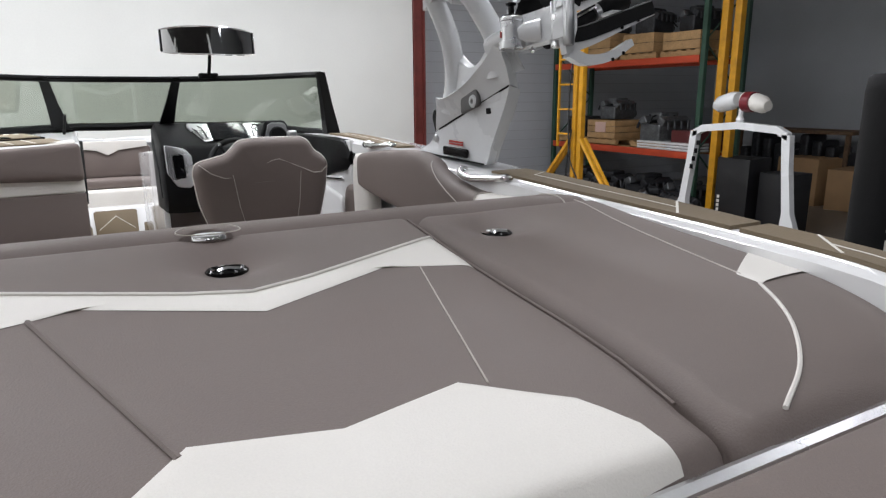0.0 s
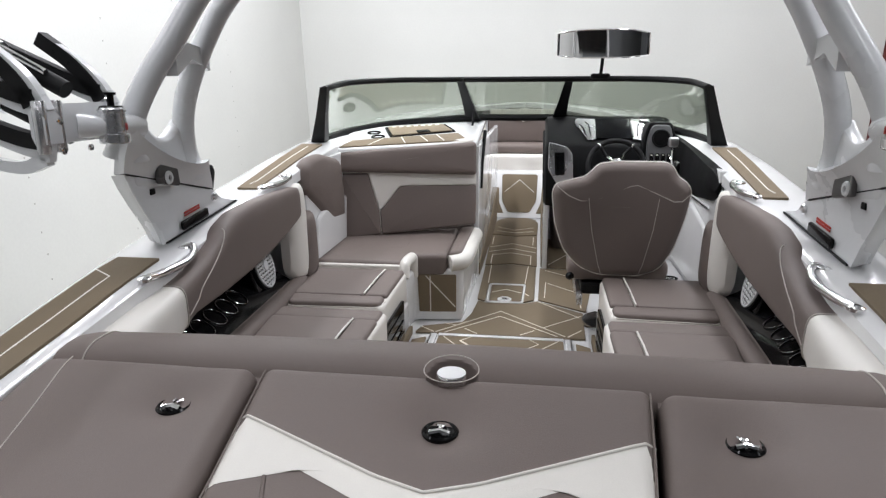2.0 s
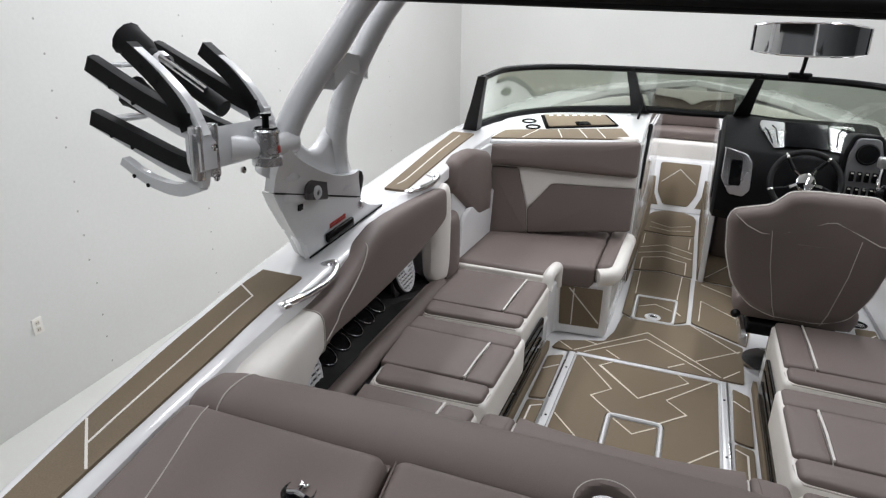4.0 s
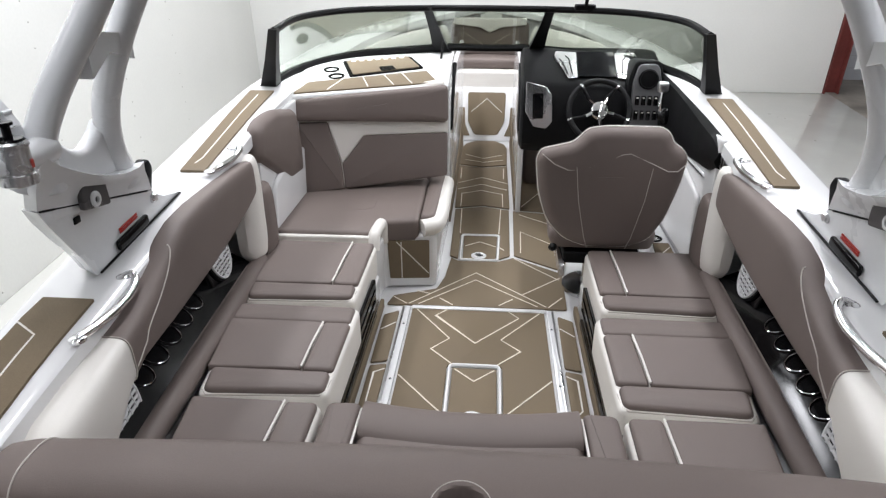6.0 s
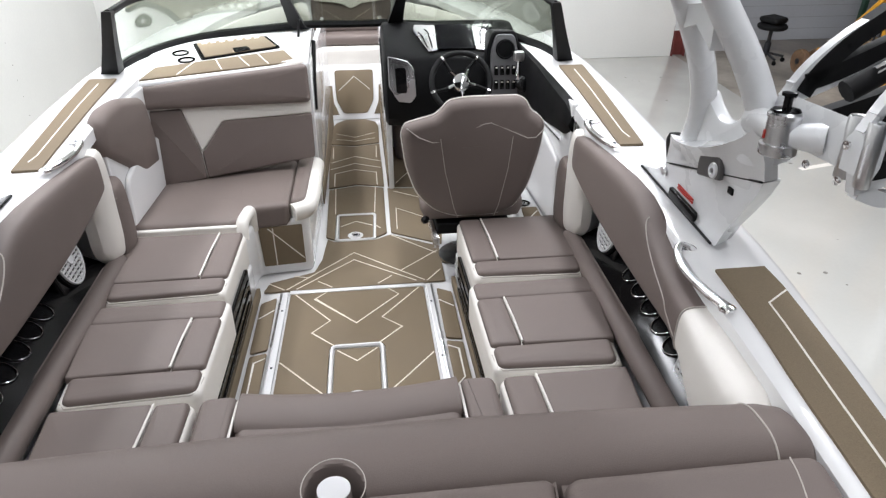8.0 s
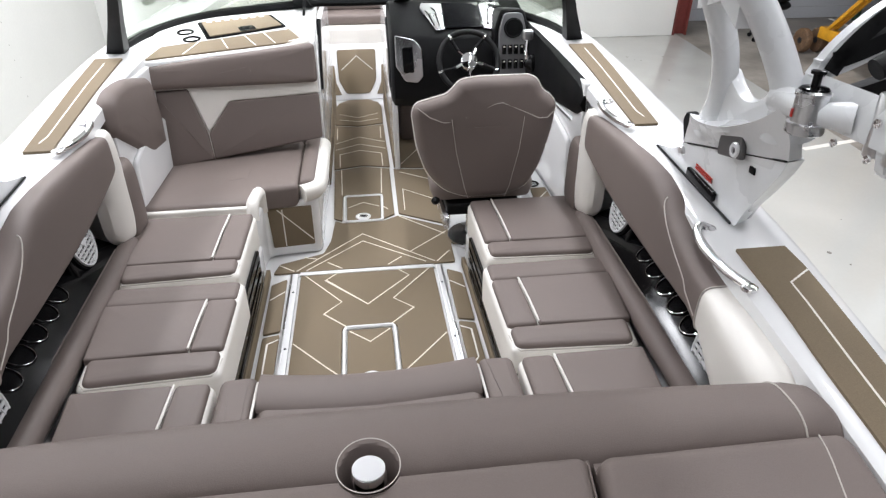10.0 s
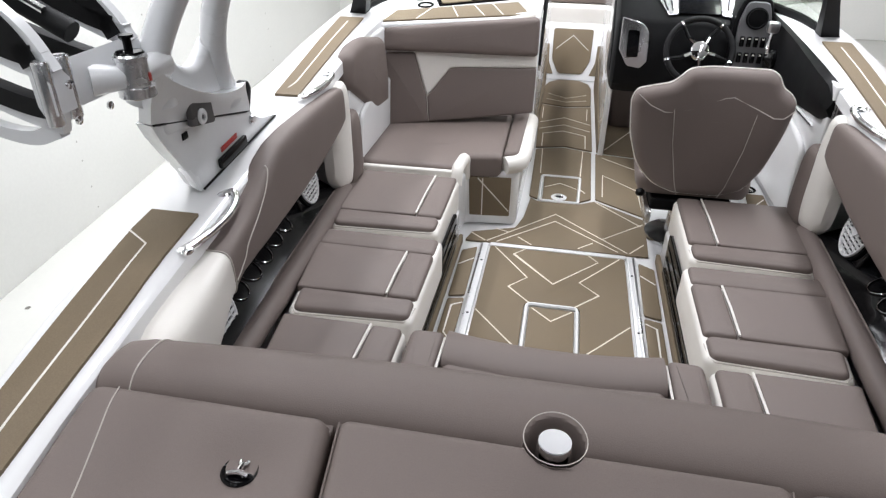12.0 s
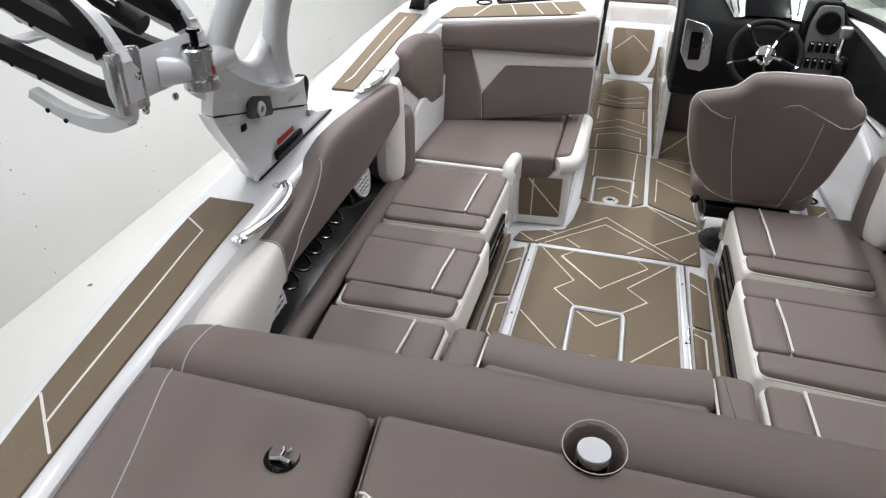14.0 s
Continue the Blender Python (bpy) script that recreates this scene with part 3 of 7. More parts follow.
loft(bm, [[Vector((dx, y, z + dz)) for dx, dz in ((-0.05, -0.05), (0.05, -0.05), (0.05, 0.05), (-0.05, 0.05))] for y, z in ((-0.76, 1.60), (-0.6, 1.68), (0, 1.72), (0.6, 1.66), (0.76, 1.58))])
part("top_bar", bm, PAINT_W, lt)
for k in range(4):
    bm = BM()
    box(bm, -0.056, -0.051, 0.70 - 0.03 * k, 0.76 - 0.03 * k, 1.05 + 0.12 * k, 1.12 + 0.12 * k, 0.001)
    part("cutout", bm, BLACK, lt)
pod = thing("tower_speaker_pod", "white and dark red twin speaker pod on the tower", "speaker", m=pose(7.9, 2.9, GROUND))
bm = BM()
lathe(bm, [(0.05, 1.76), (0.06, 1.80), (0.03, 1.86), (0.03, 1.95)], 12)
part("stalk", bm, PAINT_W, pod)
for s in (1, -1):
    bm = BM()
    loft(bm, [[Vector((r * math.cos(a), s * (0.05 + d), 2.08 - d * 0.25 + 0.75 * r * math.sin(a))) for a in (2 * math.pi * k / 16 for k in range(16))] for d, r in ((0, 0.13), (0.1, 0.17), (0.28, 0.16), (0.36, 0.09))])
    part("speaker_shell", bm, PAINT_W if s > 0 else VINYL_W, pod)
bm = BM()
loft(bm, [[Vector((-0.02 + r * math.cos(a), -0.16 + d, 2.04 + 0.8 * r * math.sin(a))) for a in (2 * math.pi * k / 16 for k in range(16))] for d, r in ((-0.06, 0.172), (0.06, 0.178))])
part("stripe", bm, mat("maroon_paint", (0.16, 0.012, 0.02), 0.35), pod)

# padded guide post of the trailer
bn = thing("guide_post", "black padded trailer guide post with white star and print bars", "post", m=pose(1.40, -2.40, GROUND))
bm = BM()
lathe(bm, [(0.02, 0.3), (0.02, 0.9), (0.056, 0.905), (0.06, 0.93), (0.06, 2.16), (0.057, 2.185), (0.05, 2.195), (0.003, 2.197)], 30)
part("pad", bm, RUBBER, bn)


def on_post(u, v, r=0.0612):
    a = math.radians(-118) + u / r
    return Vector((r * math.cos(a), r * math.sin(a), v))


def post_print(name, poly):
    bm = BM()
    n = 4
    pts = []
    for k in range(len(poly)):
        a, c = Vector(poly[k]), Vector(poly[(k + 1) % len(poly)])
        pts += [a.lerp(c, j / n) for j in range(n)]
    c = sum(pts, Vector((0, 0))) / len(pts)
    vs = [bm.verts.new(on_post(p.x, p.y)) for p in pts]
    vc = bm.verts.new(on_post(c.x, c.y))
    for k in range(len(vs)):
        bm.faces.new((vs[k - 1], vs[k], vc))
    return part(name, bm, LINE_W, bn)


star = []
for k in range(10):
    r = 0.030 if k % 2 == 0 else 0.013
    a = math.pi / 2 + k * math.pi / 5
    star.append((r * math.cos(a), 2.01 + r * math.sin(a)))
post_print("star", star)
for k in range(8):
    z = 1.955 - k * 0.062
    post_print("print_bar", [(-0.018, z), (0.018, z), (0.018, z - 0.045), (-0.018, z - 0.045)])
bm = BM()
tube(bm, [(-0.85, 0, 0.36), (0, 0, 0.36)], 0.03, 8)
part("post_bracket", bm, ALU, bn)

# ceiling lamp housings over the lights
for lx in (-3.0, -1.1, 1.6, 4.6):
    for ly in (-6.6, -1.9, 1.5, 4.8):
        hl = thing("hanging_lamp", "long white hanging workshop lamp", "lamp", "hanging lamps", m=pose(lx, ly, 4.0))
        bm = BM()
        slab(bm, [(-0.16, -1.22), (0.16, -1.22), (0.16, 1.22), (-0.16, 1.22)], 0.012, 0.07, 0.015, 0.02)
        part("housing", bm, PAINT_W, hl)
        for dy in (-0.9, 0.9):
            bm = BM()
            tube(bm, [(0, dy, 0.07), (0, dy, 1.0)], 0.004, 5)
            part("hanger", bm, ALU, hl)

# ---- hull ----
# y, inner edge of the side deck, outer edge, height of the side deck
DECK = [(-3.6, 0.46, 0.60, 0.59), (-3.0, 0.755, 0.885, 0.635), (-2.7, 0.905, 1.03, 0.66), (-2.4, 0.945, 1.09, 0.685), (-2.1, 0.985, 1.15, 0.71), (-1.8, 1.01, 1.205, 0.735), (-1.3, 1.04, 1.27, 0.78),
        (-0.5, 1.05, 1.30, 0.875), (0.2, 1.08, 1.32, 0.945), (0.75, 1.08, 1.33, 0.985), (1.5, 1.06, 1.31, 1.02), (2.3, 0.98, 1.24, 1.05), (3.2, 0.78, 1.06, 1.08), (4.0, 0.48, 0.78, 1.10), (4.6, 0.15, 0.42, 1.11), (4.9, 0.02, 0.10, 1.11)]
hull = thing("boat_hull", "white gelcoat ski boat hull standing bow-down on its trailer", "boat hull")
for s in (1, -1):
    bm = BM()
    secs = []
    for k in range(80):
        y = -3.6 + 8.5 * k / 79
        xi, xo, z = lerp(DECK, y)
        bw = max(0.03, xo - 0.24)
        secs.append([Vector((s * a, y, b)) for a, b in ((xi + 0.17, -0.05), (xi + 0.17, z - 0.12), (xi - 0.025, z - 0.06), (xi - 0.022, z - 0.012), (xi - 0.004, z), (xo - 0.01, z - 0.004), (xo + 0.012, z - 0.016), (xo + 0.022, z - 0.04), (xo + 0.02, z - 0.10),
                                                          (xo - 0.03, 0.2), (bw, -0.30), (0.015, -0.5 + 0.02 * max(0, y) ** 2), (0.015, -0.25), (bw, -0.12))])
    loft(bm, secs)
    part("hull_side", bm, GEL, hull)
    bm = BM()
    tube(bm, [(s * (lerp(DECK, y)[1] + 0.022), y, lerp(DECK, y)[2] - 0.06) for y in [-3.6 + 8.4 * k / 60 for k in range(61)]], 0.018, 8)
    part("rub_rail", bm, ALU, hull, "bright metal rub rail")
bm = BM()
slab(bm, [(-1.0, -3.0), (1.0, -3.0), (1.02, -1.5), (1.0, 2.0), (0.6, 3.4), (-0.6, 3.4), (-1.0, 2.0), (-1.02, -1.5)], -0.08, -0.006, 0.002, 0)
part("cockpit_sole", bm, GEL, hull)
# console decks and bulkheads beside the walkway, the bow floor and the engine-box shelf
SLOPE = Matrix(((1, 0, 0, 0), (0, 1, 0, 0), (0, 0.13, 1, 0.985 - 0.13 * 0.9), (0, 0, 0, 1)))
for s in (1, -1):
    bm = BM()
    slab(bm, sided(s, [(0.215, 0.885), (1.07, 0.635), (1.12, 0.75), (1.12, 1.1), (1.02, 1.42), (0.75, 1.62), (0.225, 1.75)]) if s < 0 else [(0.225, 1.55), (1.08, 1.3), (1.09, 1.42), (0.75, 1.62), (0.225, 1.75)], -0.06, 0.0, 0.02, 0.03, SLOPE)
    part("console_deck", bm, GEL, hull)
    bm = BM()
    wy = 1.4 if s > 0 else 1.15
    slab(bm, sided(s, [(0.222, wy), (0.26, wy), (0.27, 3.3), (0.232, 3.3)]), -0.006, 0.93, 0.012, 0.012)
    ww = part("walkway_wall", bm, GEL, hull)
    bm = BM()
    ruled = [[Vector((s * x, y, z)) for x, z in ((0.2235, 0.012), (0.2235, h), (0.214, h), (0.214, 0.012))] for y, h in ((wy + 0.02, 0.10), (2.0, 0.16), (2.7, 0.26), (3.05, 0.30))]
    loft(bm, ruled)
    part("wall_foam", bm, MAT_EVA, ww)
bm = BM()
slab(bm, [(-1.0, -3.0), (1.0, -3.0), (1.0, -1.86), (-1.0, -1.86)], 0.0, 0.46, 0.03, 0.04)
part("engine_box", bm, GEL, hull)
bm = BM()
slab(bm, [(-0.76, -2.945), (0.76, -2.945), (0.84, -2.88), (0.90, -2.7), (-0.90, -2.7), (-0.84, -2.88)], 0.40, 0.565, 0.012, 0.03)
part("transom_rim", bm, GEL, hull)
# trailer under the hull
tr = thing("boat_trailer", "painted steel boat trailer under the hull", "trailer", m=pose(0, 0, GROUND))
for s in (1, -1):
    bm = BM()
    box(bm, s * 0.55 - 0.05, s * 0.55 + 0.05, -3.2, 3.6, 0.30, 0.42, 0.01)
    part("frame_rail", bm, BLACK, tr)
    bm = BM()
    box(bm, s * 0.55 - 0.08, s * 0.55 + 0.08, -2.6, 2.0, 0.43, 0.50, 0.02)
    part("bunk", bm, RUBBER, tr)
    for y in (-1.2, -0.3):
        bm = BM()
        lathe(bm, [(0.12, -0.1), (0.3, -0.11), (0.335, -0.08), (0.335, 0.08), (0.3, 0.11), (0.12, 0.1)], 24, pose(s * 0.95, y, 0.335, 0, 90, 0))
        part("tyre", bm, RUBBER, tr)
for y in (-1.2, -0.3):
    bm = BM()
    box(bm, -0.9, 0.9, y - 0.04, y + 0.04, 0.29, 0.37, 0.01)
    part("axle", bm, BLACK, tr)

# ---- side-deck foam pads ----
def deck_pad(s, ys, fi, fo, lines, label):
    """A foam pad that lies along the side deck between two fractions of its width."""
    ob = thing("side_deck_pad", label, "deck pad", "side-deck foam pads")
    for a, b in zip(ys, ys[1:]):
        bm = BM()
        n = 10
        row = []
        for k in range(n + 1):
            y = a + (b - a) * k / n + (0.012 if k == 0 else -0.012 if k == n else 0)
            z = lerp(DECK, y)[2]
            row.append([bm.verts.new((s * fi(y), y, z + 0.008)), bm.verts.new((s * fo(y), y, z + 0.008)), bm.verts.new((s * fo(y), y, z - 0.004)), bm.verts.new((s * fi(y), y, z - 0.004))])
        for p, q in zip(row, row[1:]):
            for i in range(4):
                bm.faces.new((p[i - 1], p[i], q[i], q[i - 1]))
        bm.faces.new(row[0])
        bm.faces.new(row[-1])
        part("foam_panel", bm, MAT_EVA, ob)
    for ln in lines:
        bm = BM()
        pts = [(s * x, y, lerp(DECK, y)[2] + 0.0085) for x, y in ln]
        edge = []
        for k, p in enumerate(pts):
            a, b = pts[max(k - 1, 0)], pts[min(k + 1, len(pts) - 1)]
            d = Vector((b[0] - a[0], b[1] - a[1])).normalized() * 0.003
            edge.append((bm.verts.new((p[0] - d.y, p[1] + d.x, p[2])), bm.verts.new((p[0] + d.y, p[1] - d.x, p[2]))))
        for p, q in zip(edge, edge[1:]):
            bm.faces.new((p[0], p[1], q[1], q[0]))
        part("inlay_line", bm, LINE_W, ob)
    return ob


REAR_IN = [(-3.4, 0.58), (-3.0, 0.762), (-2.85, 0.848), (-2.66, 0.920), (-2.44, 0.956), (-2.25, 0.98), (-1.96, 1.01), (-1.82, 1.022), (-1.6, 1.05), (-1.33, 1.066)]
REAR_OUT = [(-3.4, 0.66), (-3.0, 0.845), (-2.85, 0.932), (-2.72, 0.992), (-2.55, 1.034), (-2.4, 1.058), (-2.13, 1.118), (-1.8, 1.170), (-1.46, 1.213), (-1.33, 1.214)]
ri, ro = (lambda y: lerp(REAR_IN, y)[0]), (lambda y: lerp(REAR_OUT, y)[0])
for s in (1, -1):
    mid = [(ri(y) + 0.5 * (ro(y) - ri(y)), y) for y in [-1.51 - 0.085 * k for k in range(9)]]
    mid2 = [(ri(y) + 0.5 * (ro(y) - ri(y)), y) for y in [-2.61 - 0.08 * k for k in range(8)]]
    deck_pad(s, (-3.3, -2.42, -1.33), ri, ro, [[(ro(-1.46) - 0.003, -1.46)] + mid, mid2, [(ri(-2.25) + 0.003, -2.25), (ro(-2.13) - 0.003, -2.13)], [(ri(-2.66) + 0.003, -2.66), (ro(-2.55) - 0.003, -2.55)]],
             "brown ribbed foam pad with white inlay on the aft side deck")
    fi, fo = (lambda y: 1.088 + 0.05 * (y + 0.5)), (lambda y: 1.185 + 0.08 * (y + 0.5))
    deck_pad(s, (-0.5, 0.615), fi, fo, [[(1.155, -0.42)] + [(fi(y) + 0.5 * (fo(y) - fi(y)), y) for y in (-0.36, -0.1, 0.2, 0.52)]], "brown foam pad with one white inlay line beside the helm")

# ---- cockpit floor mats ----
floor_mat = thing("cockpit_floor_mat", "brown foam floor mat laid in panels with white lines", "floor mat")


def fm(poly, z=0.0, name="mat_panel"):
    bm = BM()
    slab(bm, poly, z - 0.004, z + 0.006, 0.002, 0.012, n=2)
    return part(name, bm, MAT_EVA, floor_mat)


hatch_mat = fm([(-0.335, -1.75), (-0.125, -1.75), (-0.125, -0.478), (-0.105, -0.455), (0.10, -0.455), (0.12, -0.478), (0.12, -1.75), (0.335, -1.75), (0.335, 0.012), (-0.335, 0.012)])
fm([(-0.10, -1.75), (0.095, -1.75), (0.095, -0.49), (-0.10, -0.49)])
for s in (1, -1):
    fm(sided(s, [(0.395, -0.455), (0.468, -0.475), (0.472, -0.06), (0.40, -0.012)]))
    fm(sided(s, [(0.39, -1.7), (0.46, -1.7), (0.466, -0.50), (0.394, -0.48)]))
fm([(-0.475, 0.05), (0.455, 0.06), (0.465, 0.465), (0.195, 0.655), (0.105, 0.595), (-0.13, 0.59), (-0.175, 0.63), (-0.195, 0.375), (-0.23, 0.235), (-0.45, 0.145)])
fm([(-0.185, 0.665), (-0.135, 0.625), (-0.135, 0.99), (0.118, 0.99), (0.108, 0.63), (0.175, 0.685), (0.182, 1.43), (0.0, 1.49), (-0.195, 1.43)])
fm([(-0.108, 0.625), (0.09, 0.625), (0.1, 0.965), (-0.112, 0.965)])
fm([(0.20, 0.69), (0.485, 0.495), (0.60, 1.36), (0.21, 1.42)])
fm([(0.225, 1.455), (0.62, 1.395), (0.8, 2.3), (0.245, 2.35)])
fm([(-0.2, 1.465), (0.0, 1.525), (0.188, 1.465), (0.185, 2.46), (-0.02, 2.40), (-0.225, 2.46)])
fm([(-0.225, 2.50), (-0.02, 2.44), (0.185, 2.50), (0.19, 3.0), (0.165, 3.14), (0.08, 3.24), (-0.10, 3.24), (-0.19, 3.14), (-0.22, 3.0)])
LINES = [[(-0.36, 0.06), (-0.02, 0.437), (0.35, 0.075)], [(-0.31, 0.06), (-0.02, 0.35), (0.305, 0.075)], [(-0.13, 0.06), (-0.205, 0.13)], [(-0.33, 0.2), (-0.26, 0.175)], [(0.105, 0.07), (0.18, 0.145)],
         [(0.225, 0.19), (0.45, 0.41)], [(0.44, 0.18), (0.36, 0.07)], [(0.20, 0.64), (0.44, 0.38)], [(-0.45, 0.13), (-0.37, 0.06)],
         [(-0.155, 0.012), (-0.21, -0.05), (-0.006, -0.29), (0.205, -0.05), (0.155, 0.012)], [(-0.31, 0.005), (-0.128, -0.256), (-0.208, -0.35), (-0.105, -0.462)], [(0.31, 0.005), (0.115, -0.253), (0.204, -0.345), (0.095, -0.462)],
         [(-0.09, -0.50), (-0.003, -0.585), (0.085, -0.50)], [(-0.33, -0.56), (-0.19, -0.73), (-0.13, -0.80)], [(0.33, -0.56), (0.19, -0.73), (0.13, -0.80)],
         [(-0.1, 0.80), (-0.01, 0.87), (0.09, 0.80)], [(-0.14, 1.0), (-0.15, 1.44)], [(0.11, 1.0), (0.125, 1.44)], [(0.14, 0.75), (0.11, 0.8)],
         [(-0.16, 1.49), (-0.165, 1.75), (-0.02, 1.83), (0.14, 1.75), (0.14, 1.49)], [(-0.2, 1.85), (-0.02, 1.97), (0.175, 1.85)], [(-0.2, 2.0), (-0.02, 2.14), (0.18, 2.0)], [(-0.19, 2.1), (-0.195, 2.38)], [(0.15, 2.1), (0.155, 2.38)],
         [(-0.18, 2.62), (-0.02, 2.55), (0.15, 2.62)], [(-0.18, 2.78), (-0.02, 2.66), (0.15, 2.78)],
         [(0.24, 0.72), (0.25, 1.05), (0.45, 0.85), (0.46, 0.55)], [(0.25, 1.35), (0.56, 1.1)], [(0.27, 1.5), (0.6, 2.2)]]
for ln in LINES:
    bm = BM()
    ribbon(bm, ln, 0.006, 0.0062)
    part("inlay_line", bm, INLAY, floor_mat)
for s in (1, -1):
    for ln in ([(0.40, -0.13), (0.466, -0.2)], [(0.395, -0.52), (0.44, -0.55), (0.438, -0.75), (0.40, -0.8)]):
        bm = BM()
        ribbon(bm, [(s * a, b) for a, b in ln], 0.006, 0.0062)
        part("inlay_line", bm, LINE_W, floor_mat)
# floor hatch trim: side rails with screws, pull ring, frames
hat = thing("floor_hatch", "white framed ski locker hatch with rails in the floor", "hatch")
for s in (1, -1):
    bm = BM()
    box(bm, s * 0.365 - 0.019, s * 0.365 + 0.019, -1.75, 0.03, -0.004, 0.012, 0.004)
    rail = part("rail", bm, GEL, hat, "white painted metal rail")
    bm = BM()
    box(bm, s * 0.365 - 0.007 + s * 0.012, s * 0.365 + 0.003 + s * 0.012, -1.75, 0.02, 0.0122, 0.0136, 0.0005)
    part("rail_groove", bm, ALU, rail)
    for y in (-0.15, -0.6, -1.05):
        bm = BM()
        lathe(bm, [(0.006, 0.012), (0.005, 0.0145), (0.001, 0.015)], 10, pose(s * 0.36, y, 0))
        part("screw", bm, DARKM, rail)
bm = BM()
box(bm, -0.34, 0.34, 0.014, 0.045, -0.004, 0.009, 0.003)
part("crossbar", bm, GEL, hat)


def ring_frame(parent, pts, r=0.009, z=0.004):
    bm = BM()
    tube(bm, [(p.x, p.y, z) for p in rounded(pts, 0.025)], r, 6, close=True)
    return part("hatch_rim", bm, GEL, parent, "white rounded rim")


ring_frame(hat, [(-0.113, -1.3), (0.108, -1.3), (0.108, -0.468), (-0.113, -0.468)])
ski = thing("small_floor_hatch", "small white framed hatch with a round latch", "hatch")
ring_frame(ski, [(-0.122, 0.608), (0.10, 0.608), (0.112, 0.978), (-0.124, 0.978)])


def latch(x, y, parent):
    bm = BM()
    lathe(bm, [(0.046, 0.004), (0.046, 0.009), (0.040, 0.012), (0.036, 0.010), (0.005, 0.010)], 24, pose(x, y, 0))
    lt_ = part("latch_ring", bm, GEL, parent, "white round latch surround")
    bm = BM()
    lathe(bm, [(0.026, 0.010), (0.026, 0.013), (0.022, 0.015), (0.016, 0.013), (0.002, 0.013)], 20, pose(x, y, 0))
    part("latch_button", bm, CHROME, lt_)
    bm = BM()
    box(bm, x - 0.014, x + 0.014, y - 0.004, y + 0.004, 0.0135, 0.017, 0.001)
    part("latch_pull", bm, DARKM, lt_)


latch(-0.012, 0.665, ski)
latch(-0.003, -0.83, hat)
bowstep = thing("bow_step", "white moulded bow step with a brown foam panel", "step")
bm = BM()
loft(bm, [[Vector((x, y, z)) for y, z in ((3.28, 0.0), (3.295, 0.03), (3.57, 0.42), (3.66, 0.44), (3.9, 0.44), (3.9, 0.0))] for x in (-0.30, -0.28, 0.28, 0.30)])
part("step_moulding", bm, GEL, bowstep)
sl = plane_m((0, 3.295, 0.03), (1, 0, 0), (0, 0.275, 0.39))
bm = BM()
slab(bm, [(-0.12, 0.02), (0.10, 0.02), (0.165, 0.15), (0.175, 0.455), (-0.195, 0.455), (-0.185, 0.15)], 0.001, 0.010, 0.002, 0.03, sl)
part("foam_panel", bm, MAT_EVA, bowstep)
for s in (1, -1):
    bm = BM()
    slab(bm, sided(s, [(0.165, 0.01), (0.25, 0.01), (0.255, 0.30), (0.222, 0.30), (0.212, 0.13)]), 0.001, 0.010, 0.002, 0.006, sl)
    part("flank_foam", bm, MAT_EVA, bowstep)
bm = BM()
ribbon(bm, [(-0.16, 0.25), (-0.01, 0.39), (0.14, 0.25)], 0.005, 0.0102)
bm.transform(sl)
part("inlay_line", bm, LINE_W, bowstep)

# ---- side seats ----
def pipe(pts, parent, material=None, r=0.0035, name="piping"):
    bm = BM()
    tube(bm, pts, r, 6)
    return part(name, bm, material or VINYL_W, parent)


